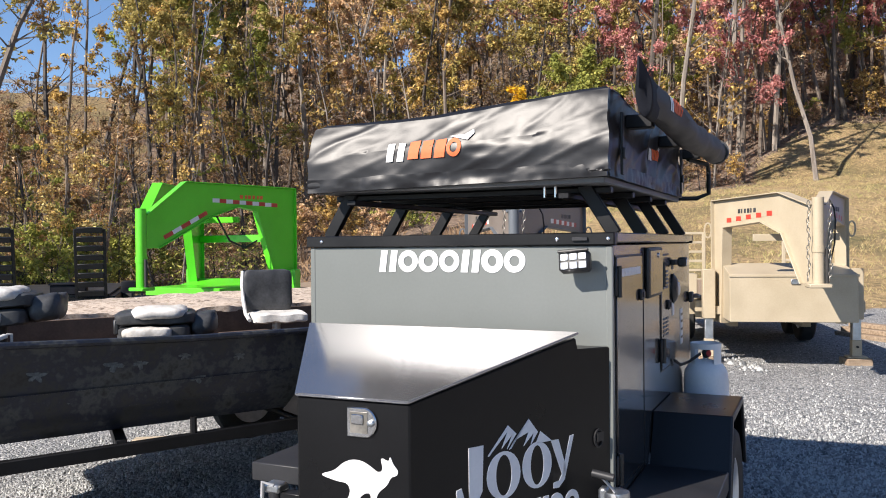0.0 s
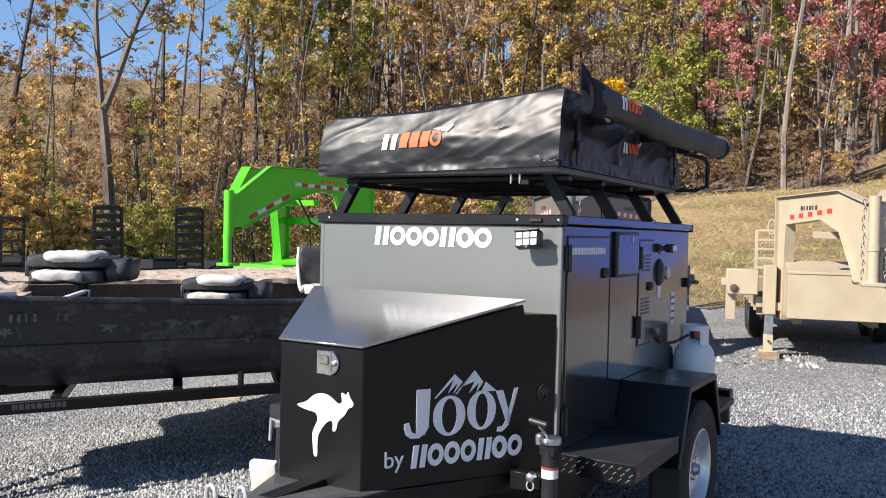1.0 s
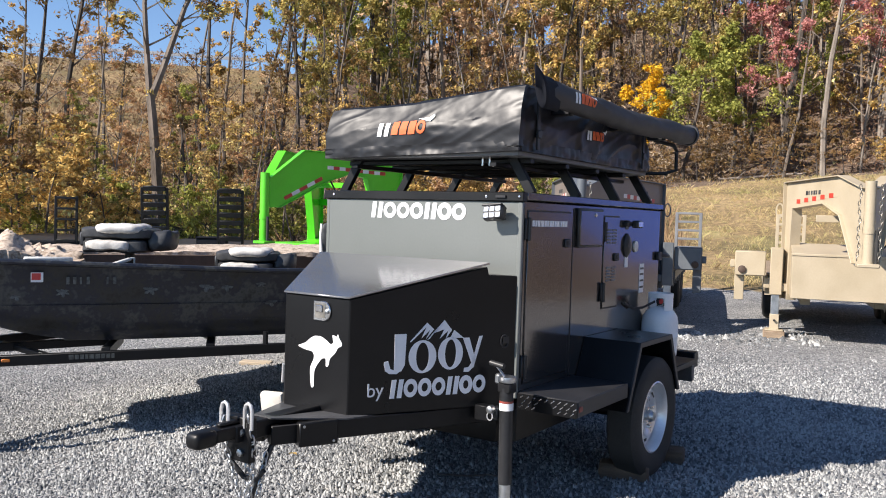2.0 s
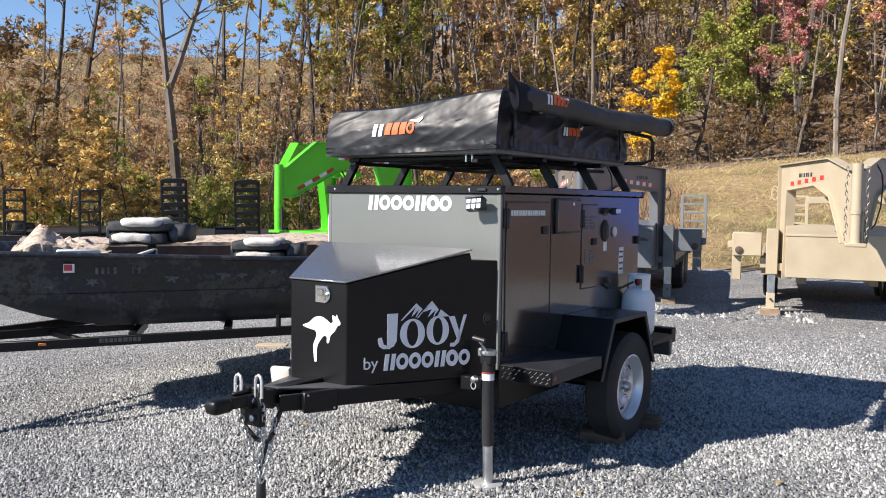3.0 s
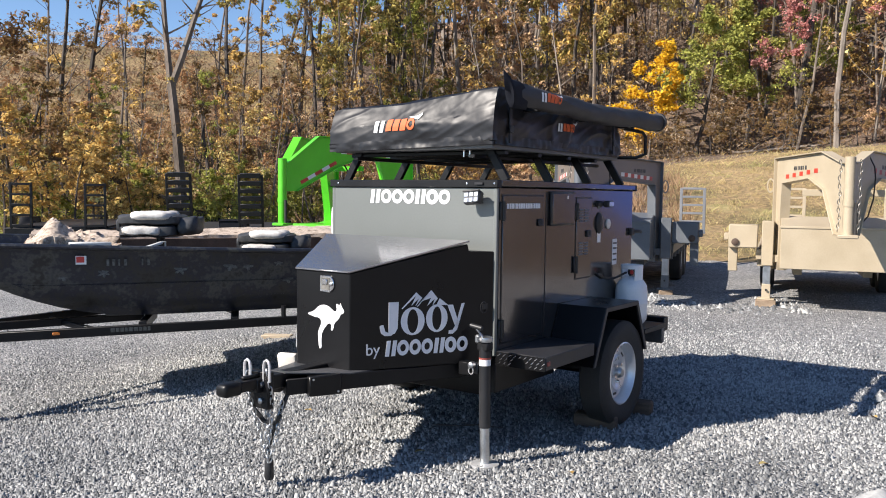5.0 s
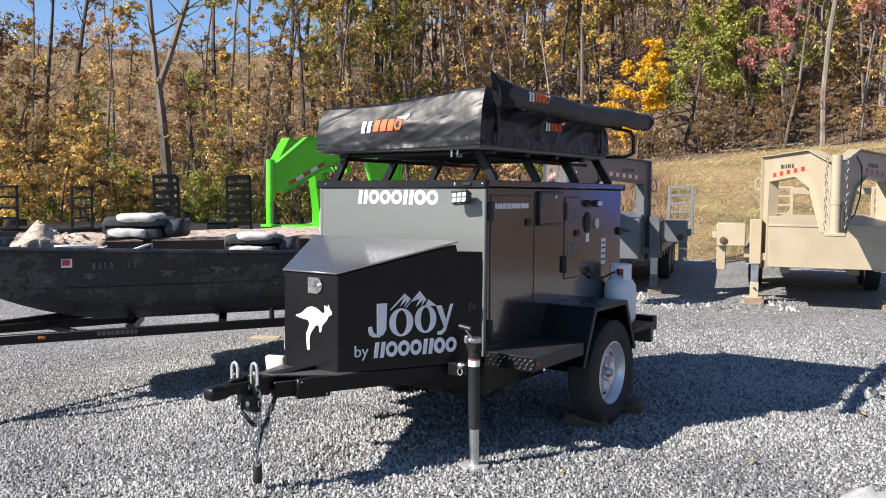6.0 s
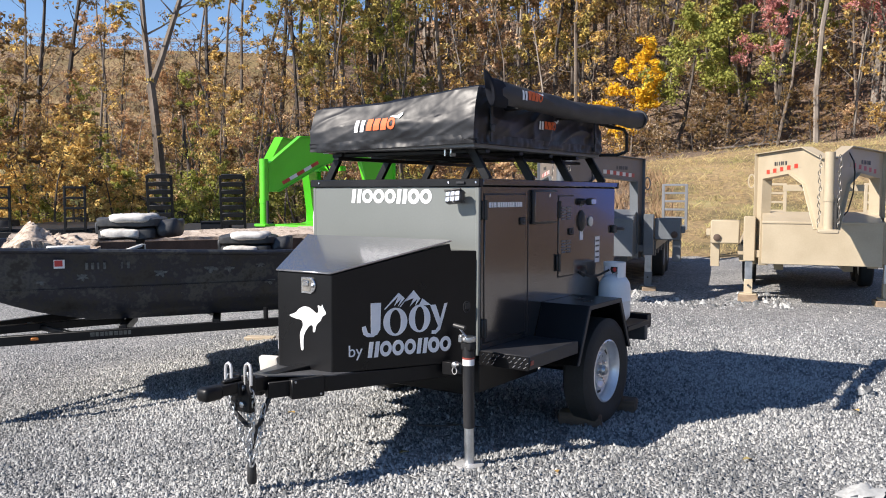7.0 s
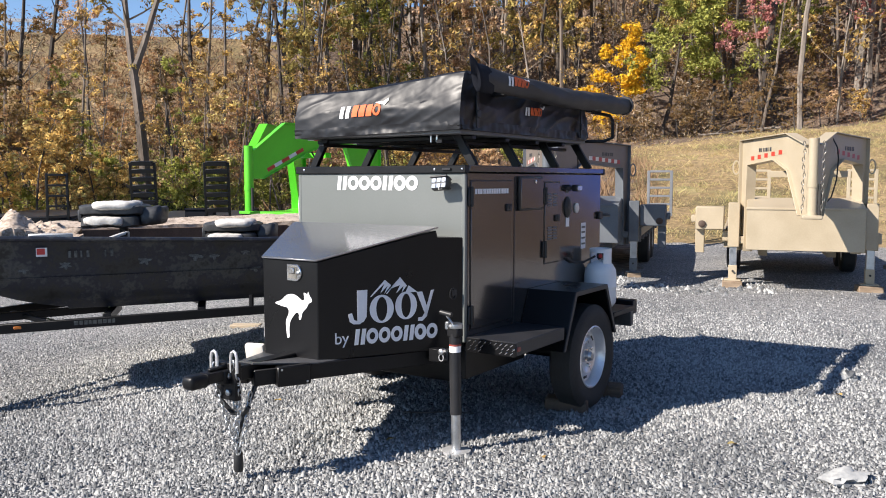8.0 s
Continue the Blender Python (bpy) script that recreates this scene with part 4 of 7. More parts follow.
def build_guard_rail():
    """The steel guard rail at the edge of the road above the bank."""
    a, b = Vector((-62.0, 34.0, 0)), Vector((-14.0, 56.2, 0))
    d = (b - a).normalized()
    ang = math.degrees(math.atan2(d.y, d.x))
    rail = thing("guard_rail", pose(a.x, a.y, 11.05, 0, 0, ang), "weathered grey steel guard rail along the road above the bank", "guard rail", kind="structure")
    ln = (b - a).length
    part("rail", plate([(0, 0.53), (ln, 0.53), (ln, 0.74), (0, 0.74)], 0.06, bm=None), M["rail"], rail)
    post = mesh_of("post", box(-0.06, 0.06, 0.04, 0.16, -0.4, 0.72, 0.005), M["rail"])
    for i in range(int(ln / 1.9)):
        shared("post", post, rail, pose(0.5 + 1.9 * i, 0, 0))


build_guard_rail()


def build_fallen_limb():
    """A dead fallen tree that leans across the foot of the bank."""
    r = random.Random(9)
    x0, y0 = at(-27.5, 29)
    x1, y1 = at(-44.0, 29)
    z0 = float(land(np.array([x0]), np.array([y0]))[0][0])
    ob = thing("fallen_tree", pose(x0, y0, z0), "dead dark fallen tree lying across the weeds", "fallen tree")
    end = Vector((x1 - x0, y1 - y0, 3.6))
    pts = [end * (i / 9) + Vector((r.gauss(0, 0.08), r.gauss(0, 0.08), 0.15 + r.gauss(0, 0.06))) for i in range(10)]
    part("trunk", tube(pts, [0.15 - 0.013 * i for i in range(10)], 8), M["bark_dark"], ob)
    for i in range(2, 9):
        p = pts[i]
        d = Vector((r.gauss(-0.5, 0.3), r.gauss(0, 0.4), r.choice((-0.5, 0.5, 0.8)))).normalized()
        q = [p + d * (0.45 * k) + Vector((0, 0, 0.05 * k * k * r.uniform(-1, 1))) for k in range(4)]
        part("branch", tube(q, [0.045, 0.035, 0.022, 0.008], 5), M["bark_dark"], ob)


build_fallen_limb()


def build_logs():
    """Dead trunks that lie about at the edge of the wood."""
    r = random.Random(31)
    for az, reach, ln, turn in ((6.3, 40.6, 1.6, 12), (7.3, 41.4, 2.2, -24), (7.9, 40.8, 1.2, 38), (8.7, 41.8, 1.9, 5), (9.6, 41.6, 1.3, -30)):
        x, y = at(az, reach)
        c, q = math.cos(radians(turn)), math.sin(radians(turn))
        pts = []
        for i in range(7):
            u = (i / 6 - 0.5) * ln
            px, py = x + u * c, y + u * q
            pts.append(Vector((u, 0.05 * math.sin(1.3 * i), float(land(np.array([px]), np.array([py]))[0][0]) + 0.09 + r.uniform(0, 0.03))))
        z = pts[3].z
        for p in pts:
            p.z -= z
        g = r.uniform(0.045, 0.07)
        log = thing("fallen_log", pose(x, y, z, 0, 0, turn), "pale weathered dead trunk lying at the edge of the wood", "log", "fallen logs")
        part("trunk", tube(pts, [g * (1 - 0.07 * i) for i in range(7)], 8), M["bark_pale"], log)
        for i in (3,):
            d = Vector((0.6, r.choice((-0.5, 0.5)), 0.7))
            part("branch_stub", tube([pts[i], pts[i] + d * 0.25, pts[i] + d * 0.5], [g * 0.4, g * 0.3, g * 0.15], 5), M["bark_pale"], log)


build_logs()


# ---- the camper trailer ----
CAMP = pose(0.039, 3.035, 0, 0, 0, -22)


def wheel_parts(parent, m, radius=0.335, width=0.2, rim_r=0.2, rim_mat="chrome", tyre_mat="rubber"):
    """A wheel about the local x axis: outer side at +x."""
    turn = m @ Matrix.Rotation(radians(90), 4, "Y")
    w = width / 2
    bm = lathe([(rim_r - 0.005, -w * 0.8), (radius * 0.8, -w), (radius * 0.94, -w * 0.92), (radius, -w * 0.7), (radius, w * 0.7), (radius * 0.94, w * 0.92), (radius * 0.8, w), (rim_r - 0.005, w * 0.8), (rim_r - 0.005, -w * 0.8)], 48, caps=False)
    wheel = part("wheel", bm, M[tyre_mat], parent, "black rubber tyre on a bright steel rim", m=turn)
    d = w * 0.78
    rim = lathe([(rim_r, -d), (rim_r + 0.008, d), (rim_r - 0.008, d + 0.006), (rim_r - 0.025, d - 0.012), (rim_r - 0.032, d - 0.055), (rim_r * 0.72, d - 0.06), (rim_r * 0.55, d - 0.03), (rim_r * 0.42, d - 0.035), (rim_r * 0.36, d - 0.045), (0.02, d - 0.045)], 40)
    part("rim", rim, M[rim_mat], wheel)
    slots = bmesh.new()
    for k in range(8):
        a = 2 * math.pi * k / 8
        box(-0.012, 0.012, -0.022, 0.022, -0.002, 0.004, 0.006, slots, Matrix.Rotation(a, 4, "Z") @ Matrix.Translation((rim_r * 0.68, 0, d - 0.052)))
    part("vent_slots", slots, M["plastic"], wheel)
    cap = lathe([(0.034, d - 0.05), (0.034, d - 0.02), (0.027, d - 0.012), (0.024, d - 0.002), (0.006, d)], 20)
    part("hub_cap", cap, M["steel"], wheel)
    for k in range(5):
        a = 2 * math.pi * k / 5
        nut = lathe([(0.011, d - 0.045), (0.011, d - 0.022), (0.005, d - 0.018)], 6)
        part("lug_nut", nut, M["chrome"], wheel, m=Matrix.Translation((0.058 * math.cos(a), 0.058 * math.sin(a), 0)))
    return wheel


def rounded(poly, times=2):
    """The outline with its corners cut soft."""
    for _ in range(times):
        poly = [(a[0] * k + b[0] * (1 - k), a[1] * k + b[1] * (1 - k)) for a, b in zip(poly, poly[1:] + poly[:1]) for k in (0.78, 0.22)]
    return poly


def word_of_shapes(kinds, x, z, width, height, m, slant=0.13):
    """A made-up mark of plain shapes: o ring, b slanted block, in a row."""
    bm = bmesh.new()
    step = width / len(kinds)
    for i, k in enumerate(kinds):
        cx = x + step * (i + 0.5)
        if k == "o":
            ring_shape(cx, z + height / 2, step * 0.48, height / 2, step * 0.25, height * 0.26, slant * 0.3, bm=bm, m=m)
        elif k == "d":
            ring_shape(cx, z + height / 2, step * 0.5, height * 0.52, step * 0.3, height * 0.28, 0.0, bm=bm, m=m)
        else:
            s = slant * height
            for a0, a1 in ((-0.46, -0.14), (0.04, 0.36)):
                slab([(cx + step * a0, z), (cx + step * a1, z), (cx + step * a1 + s, z + height), (cx + step * a0 + s, z + height)], m, bm)
    return bm


def build_camper():
    c = thing("camper_trailer", CAMP, "small dark grey and black camper trailer parked on gravel", "trailer")
    # body shell and its skins
    part("body", box(-0.606, 0.606, 0.012, 1.85, 0.57, 1.5, 0.004), M["bronze_panel"], c, "bronze-grey glossy side panels")
    part("front_panel", box(-0.6, 0.6, 0, 0.0115, 1.14, 1.497, 0.003), M["grey_panel"], c, "matt grey front panel")
    part("lower_front", box(-0.6, 0.6, 0.001, 0.0115, 0.57, 1.137, 0.002), M["black_paint"], c, "black lower front panel")
    for s in (-1, 1):
        part("corner_trim", box(s * 0.6 - 0.012, s * 0.6 + 0.012, -0.003, 0.02, 0.57, 1.497, 0.004), M["grey_panel"], c)
    part("roof", box(-0.6, 0.6, 0.02, 1.84, 1.5, 1.53, 0.006), M["black_paint"], c)
    part("top_rail", box(-0.622, 0.622, -0.014, 0.03, 1.498, 1.542, 0.004), M["black_frame"], c, "black steel edge rail")
    for s in (-1, 1):
        part("top_rail", box(s * 0.622 - 0.02, s * 0.622 + 0.0, 0.032, 1.86, 1.506, 1.542, 0.004) if s > 0 else box(-0.622, -0.602, 0.032, 1.86, 1.506, 1.542, 0.004), M["bronze_panel"], c)
    part("top_rail", box(-0.622, 0.622, 1.862, 1.89, 1.498, 1.542, 0.004), M["black_frame"], c)
    part("rail_clip", box(0.475, 0.53, -0.024, -0.014, 1.513, 1.527, 0.002), M["grey_step"], c)
    for x in (-0.55, 0.42, 0.6):
        part("rivet", lathe([(0.007, 0), (0.007, 0.002), (0.003, 0.005)], 10, m=Matrix.Translation((x, -0.0145, 1.52)) @ Matrix.Rotation(radians(90), 4, "X")), M["chrome"], c)
    # the door side
    def seam(y0, y1, z0, z1, w=0.007):
        bm = bmesh.new()
        box(0.6062, 0.6082, y0 - w, y1 + w, z1, z1 + w, 0, bm)
        box(0.6062, 0.6082, y0 - w, y1 + w, z0 - w, z0, 0, bm)
        box(0.6062, 0.6082, y0 - w, y0, z0, z1, 0, bm)
        box(0.6062, 0.6082, y1, y1 + w, z0, z1, 0, bm)
        return bm
    for nm, y0, y1, z0, z1 in (("door", 0.062, 0.52, 0.635, 1.455), ("narrow_door", 0.955, 1.165, 0.93, 1.445)):
        d = part(nm, box(0.607, 0.612, y0, y1, z0, z1, 0.003), M["bronze_panel"], c)
        part("gasket", seam(y0, y1, z0, z1), M["plastic"], d)
        for z in ((1.37, 0.715) if nm == "door" else (1.36, 1.02)):
            h = box(0.608, 0.62, y0 - 0.035, y0 + 0.02, z - 0.05, z + 0.05, 0.004)
            tube([(0.622, y0 - 0.008, z - 0.055), (0.622, y0 - 0.008, z + 0.055)], 0.009, 8, h)
            part("hinge", h, M["plastic"], d)
        ly, lz = (y1 - 0.045, 1.3) if nm == "door" else (y1 - 0.045, 1.215)
        part("latch", box(0.612, 0.624, ly - 0.03, ly + 0.03, lz - 0.022, lz + 0.022, 0.005), M["plastic"], d)
        part("latch_tongue", box(0.624, 0.628, ly - 0.012, ly + 0.02, lz - 0.01, lz + 0.012, 0.002), M["grey_step"], d)
        if nm == "narrow_door":
            for zc in (1.335, 1.12):
                for yc in (1.02, 1.095):
                    for i in range(5):
                        part("vent_slat", box(0.611, 0.6145, yc - 0.03, yc + 0.028, zc + 0.018 * (i - 2) - 0.006, zc + 0.018 * (i - 2) + 0.005, 0.002), M["trailer_grey"], d)
    part("side_seam", box(0.6062, 0.6085, 0.556, 0.562, 0.6, 1.48, 0), M["plastic"], c)
    part("side_seam", box(0.6062, 0.6085, 0.025, 0.031, 0.6, 1.49, 0), M["plastic"], c)
    hatch = part("hatch", box(0.607, 0.625, 0.595, 0.905, 1.275, 1.485, 0.014, seg=2), M["plastic"], c, "bronze hatch cover in a black frame")
    part("hatch_face", box(0.622, 0.6285, 0.607, 0.893, 1.287, 1.473, 0.006), M["bronze_panel"], hatch)
    part("lock", lathe([(0.011, 0), (0.011, 0.004), (0.004, 0.006)], 14, m=Matrix.Translation((0.6285, 0.79, 1.45)) @ Matrix.Rotation(radians(90), 4, "Y")), M["chrome"], hatch)
    lamp = part("side_lamp", box(0.625, 0.665, 1.31, 1.40, 1.385, 1.43, 0.008), M["plastic"], c, "black work lamp")
    part("lens", box(0.666, 0.67, 1.32, 1.39, 1.392, 1.424, 0.002), M["lamp_glass"], lamp, m=pose(0, 0, 0))
    part("lamp_bracket", box(0.607, 0.63, 1.24, 1.33, 1.395, 1.42, 0.004), M["plastic"], lamp)
    sock = part("power_socket", lathe([(0.045, 0), (0.045, 0.006), (0.03, 0.022), (0.012, 0.024)], 20, m=Matrix.Translation((0.607, 1.29, 1.28)) @ Matrix.Rotation(radians(90), 4, "Y") @ Matrix.Diagonal((1.6, 1, 1, 1))), M["plastic"], c)
    part("socket_tag", box(0.6065, 0.6085, 1.27, 1.31, 1.375, 1.395, 0), M["trailer_grey"], sock)
    part("water_inlet", lathe([(0.034, 0), (0.034, 0.008), (0.024, 0.012), (0.006, 0.012)], 20, m=Matrix.Translation((0.607, 1.43, 1.272)) @ Matrix.Rotation(radians(90), 4, "Y")), M["bare_alu"], c, "pale round filler cap")
    part("sticker", box(0.607, 0.6085, 1.27, 1.32, 1.15, 1.215, 0), M["white_decal"], c)
    st = part("sticker", box(0.607, 0.6085, 1.515, 1.59, 0.985, 1.165, 0), M["white_decal"], c)
    for z in (1.02, 1.06, 1.1, 1.135):
        part("print_bar", box(0.6085, 0.6092, 1.522, 1.583, z - 0.006, z + 0.006, 0), M["plastic"], st)
    web = bmesh.new()
    y = 0.1
    for w in (0.022, 0.02, 0.022, 0.008, 0.024, 0.02, 0.02, 0.022, 0.02, 0.02, 0.02, 0.008, 0.02, 0.02, 0.024):
        box(0.6122, 0.6135, y, y + w, 1.383, 1.412, 0, web)
        y += w + 0.006
    part("web_mark", web, M["tank_white"], c, "row of small white vinyl bars")
    part("rear_lock", box(0.607, 0.63, 1.79, 1.85, 1.18, 1.235, 0.006), M["plastic"], c)
    part("rear_handle", tube([(0.62, 1.84, 1.21), (0.64, 1.88, 1.21), (0.64, 1.93, 1.205)], 0.013, 8), M["plastic"], c)
    # front work lamp
    tilt = Matrix.Translation((0.498, -0.065, 1.442)) @ Matrix.Rotation(radians(-14), 4, "X") @ Matrix.Rotation(radians(-5), 4, "Y")
    fl = part("front_lamp", box(-0.054, 0.054, -0.022, 0.022, -0.037, 0.037, 0.01), M["plastic"], c, "small bright work lamp", m=tilt)
    part("lamp_visor", box(-0.054, 0.054, -0.034, -0.02, 0.028, 0.038, 0.003), M["plastic"], fl)
    for i in range(3):
        for j in range(2):
            part("lens", box(-0.045 + 0.0315 * i, -0.0185 + 0.0315 * i, -0.0265, -0.0225, -0.029 + 0.03 * j, -0.005 + 0.03 * j, 0.004), M["lamp_glass"], fl)
    for i in range(4):
        part("cooling_fin", box(-0.046, 0.046, 0.02, 0.034, -0.028 + 0.017 * i, -0.022 + 0.017 * i, 0.001), M["plastic"], fl)
    part("lamp_bracket", box(-0.01, 0.01, 0.02, 0.064, -0.012, 0.006, 0.002), M["plastic"], fl)
    # white mark of plain shapes on the grey panel
    part("name_mark", word_of_shapes("booobdo", -0.3, 1.402, 0.6, 0.083, Matrix.Translation((0, -0.0005, 0))), M["white_decal"], c, "white vinyl mark of rings and blocks")
    # front locker
    def half(y):
        return 0.19 + 0.41 * (y + 0.72) / 0.72
    prof = [(-0.72, 0.545), (-0.002, 0.545), (-0.002, 1.15), (-0.14, 1.15), (-0.14, 1.192), (-0.72, 1.05)]
    bm = bmesh.new()
    L = [bm.verts.new((-half(y) + 0.0, y, z)) for y, z in prof]
    R = [bm.verts.new((half(y) + 0.0, y, z)) for y, z in prof]
    bm.faces.new(L)
    bm.faces.new(R[::-1])
    for i in range(6):
        j = (i + 1) % 6
        bm.faces.new((L[i], R[i], R[j], L[j]))
    bmesh.ops.bevel(bm, geom=list(bm.edges), offset=0.004, segments=1, affect="EDGES")
    lock = part("front_locker", bm, M["black_paint"], c, "black tapered front locker", smooth=False)
    bm = bmesh.new()
    ys = [(-0.732, 1.053), (-0.732, 1.062), (-0.136, 1.212), (-0.136, 1.203)]
    A = [bm.verts.new((-half(y) - 0.008, y, z)) for y, z in ys]
    Bv = [bm.verts.new((half(y) + 0.008, y, z)) for y, z in ys]
    bm.faces.new(A)
    bm.faces.new(Bv[::-1])
    for i in range(4):
        j = (i + 1) % 4
        bm.faces.new((A[i], Bv[i], Bv[j], A[j]))
    bmesh.ops.bevel(bm, geom=list(bm.edges), offset=0.003, segments=2, affect="EDGES")
    part("lid", bm, M["lid_black"], lock, "smooth sloping dark lid")
    dee = [(-0.012, 0.945), (0.045, 0.945)] + [(0.045 + 0.042 * math.cos(radians(q)), 0.989 + 0.044 * math.sin(radians(q))) for q in range(-75, 90, 15)] + [(0.045, 1.033), (-0.012, 1.033)]
    part("paddle_latch", plate(dee, 0.008, Matrix.Translation((0, -0.725, 0)), bevel=0.003), M["chrome"], lock, "chrome paddle latch")
    part("latch_well", box(0.0, 0.058, -0.7305, -0.729, 0.958, 1.02, 0.0), M["chain"], lock)
    part("paddle", box(0.006, 0.045, -0.736, -0.731, 0.985, 1.014, 0.004), M["chrome"], lock)
    part("lock_barrel", lathe([(0.01, 0), (0.01, 0.006), (0.004, 0.009)], 16, m=Matrix.Translation((0.07, -0.729, 0.989)) @ Matrix.Rotation(radians(90), 4, "X")), M["steel"], lock)
    fr = Matrix.Translation((0, -0.7205, 0))
    body = [(-0.115, 0.822), (-0.06, 0.838), (-0.03, 0.865), (0.0, 0.877), (0.034, 0.876), (0.064, 0.862), (0.088, 0.846), (0.105, 0.856), (0.095, 0.893), (0.123, 0.881), (0.128, 0.899), (0.137, 0.876), (0.155, 0.857), (0.148, 0.843), (0.13, 0.838), (0.117, 0.812), (0.085, 0.787), (0.078, 0.75), (0.062, 0.746), (0.064, 0.784), (0.04, 0.782), (0.012, 0.75), (-0.003, 0.724), (-0.006, 0.69), (-0.004, 0.647), (-0.022, 0.645), (-0.028, 0.7), (-0.03, 0.735), (-0.004, 0.78), (-0.015, 0.806), (-0.055, 0.808)]
    part("white_mark", slab(rounded(body), fr), M["white_decal"], lock, "plain white curved vinyl shape")
    # marks on the slanting side of the locker
    nx, ny = 0.72 / 0.8286, -0.41 / 0.8286
    side = Matrix(((-ny, -nx, 0, 0.19), (nx, -ny, 0, -0.72), (0, 0, 1, 0), (0, 0, 0, 1)))
    side = side @ Matrix.Translation((0, -0.0006, 0))
    face = side @ Matrix.Translation((0.163 - 0.15 * 0.868, 0, 0.69 - 0.705 * 0.891)) @ Matrix.Diagonal((0.868, 1, 0.891, 1))
    bm = slab([(0.205, 0.76), (0.215, 0.745), (0.245, 0.75), (0.264, 0.78), (0.27, 0.935), (0.205, 0.935)], face)
    slab([(0.15, 0.785), (0.158, 0.755), (0.18, 0.74), (0.22, 0.738), (0.235, 0.748), (0.205, 0.757), (0.185, 0.765), (0.172, 0.805), (0.15, 0.8)], face, bm)
    ring_shape(0.362, 0.818, 0.078, 0.083, 0.042, 0.012, bm=bm, m=face)
    ring_shape(0.522, 0.828, 0.072, 0.083, 0.04, 0.012, bm=bm, m=face)
    slab([(0.592, 0.905), (0.63, 0.905), (0.67, 0.79), (0.655, 0.755)], face, bm)
    slab([(0.69, 0.91), (0.71, 0.912), (0.66, 0.752), (0.63, 0.728), (0.602, 0.73), (0.604, 0.75), (0.63, 0.752), (0.648, 0.776)], face, bm)
    part("grey_mark", bm, M["grey_decal"], lock, "silver-grey vinyl mark of plain shapes")
    peak = side @ Matrix.Translation((0.03, 0, 0.864 - 0.92 * 0.92)) @ Matrix.Diagonal((0.86, 1, 0.92, 1))
    bm = slab([(0.295, 0.915), (0.39, 1.005), (0.43, 0.972), (0.385, 0.925), (0.41, 0.972), (0.36, 0.93), (0.388, 0.985), (0.3, 0.912)], peak)
    slab([(0.395, 0.922), (0.49, 1.015), (0.535, 0.965), (0.5, 0.925), (0.515, 0.965), (0.465, 0.925), (0.49, 0.97), (0.42, 0.95), (0.405, 0.925)], peak, bm)
    slab([(0.525, 0.925), (0.548, 0.965), (0.605, 0.925)], peak, bm)
    part("mountain_mark", bm, M["grey_decal"], lock, "silver-grey peaks in vinyl")
    part("name_mark", word_of_shapes("booobdo", 0.19, 0.612, 0.482, 0.082, side), M["grey_decal"], lock, "silver-grey vinyl rings and blocks")
    cu = bpy.data.curves.new("by", "FONT")
    cu.body, cu.size, cu.extrude = "by", 0.085, 0.0008
    tmp = bpy.data.objects.new("by_tmp", cu)
    scene.collection.objects.link(tmp)
    me = bpy.data.meshes.new_from_object(tmp.evaluated_get(bpy.context.evaluated_depsgraph_get()))
    bpy.data.objects.remove(tmp)
    me.materials.append(M["grey_decal"])
    shared("small_word", me, lock, side @ Matrix.Translation((0.085, -0.001, 0.625)) @ Matrix.Rotation(radians(90), 4, "X"), "small silver-grey lettering")
    part("side_latch", ring_shape(0.765, 0.845, 0.022, 0.032, 0.006, 0.006, depth=0.006, m=side), M["grey_step"], lock)
    part("side_latch_core", slab([(0.755, 0.835), (0.785, 0.835), (0.785, 0.865), (0.755, 0.865)], side, depth=0.008), M["plastic"], lock)
    # chassis, tongue and hitch
    for s in (-1, 1):
        part("chassis_beam", beam((s * 0.5, 0.0, 0.515), (s * 0.5, 1.85, 0.515), 0.06, 0.1), M["black_frame"], c)
        part("tongue_beam", beam((s * 0.56, 0.06, 0.503), (s * 0.035, -1.02, 0.503), 0.055, 0.08), M["black_frame"], c)
    part("water_tank", box(-0.44, 0.44, 0.12, 0.72, 0.3, 0.505, 0.02, seg=2), M["black_frame"], c, "black tank under the floor")
    part("under_tray", box(-0.46, 0.46, 1.28, 1.78, 0.34, 0.505, 0.02, seg=2), M["plastic"], c)
    # black pan and side skirts added to keep light out from under the body
    part("floor_pan", box(-0.59, 0.59, 0.02, 1.84, 0.552, 0.568, 0.003), M["black_frame"], c)
    part("step_skirt", box(0.56, 0.605, 0.02, 0.7, 0.36, 0.55, 0.004), M["black_frame"], c, "added black skirt that deepens the shade under the body")
    part("step_skirt", box(-0.605, -0.56, 0.02, 0.7, 0.36, 0.55, 0.004), M["black_frame"], c, "added black skirt that deepens the shade under the body")
    for y in (0.06, 0.9, 1.8):
        part("cross_member", box(-0.5, 0.5, y - 0.03, y + 0.03, 0.46, 0.55, 0.004), M["black_frame"], c)
    part("axle", tube([(-0.74, 1.08, 0.335), (0.74, 1.08, 0.335)], 0.035, 12), M["black_frame"], c)
    part("tongue_tube", box(-0.038, 0.038, -1.2, -0.6, 0.5, 0.572, 0.006), M["black_frame"], c)
    bm = bmesh.new()
    tri = [bm.verts.new(p) for p in ((-0.25, -0.6, 0.546), (0.25, -0.6, 0.546), (0.205, -0.74, 0.546), (0.05, -1.03, 0.576), (-0.05, -1.03, 0.576), (-0.205, -0.74, 0.546))]
    f = bm.faces.new(tri)
    r = bmesh.ops.extrude_face_region(bm, geom=[f])
    bmesh.ops.translate(bm, verts=[v for v in r["geom"] if isinstance(v, bmesh.types.BMVert)], vec=(0, 0, -0.006))
    part("tongue_plate", bm, M["tongue_paint"], c, smooth=False)
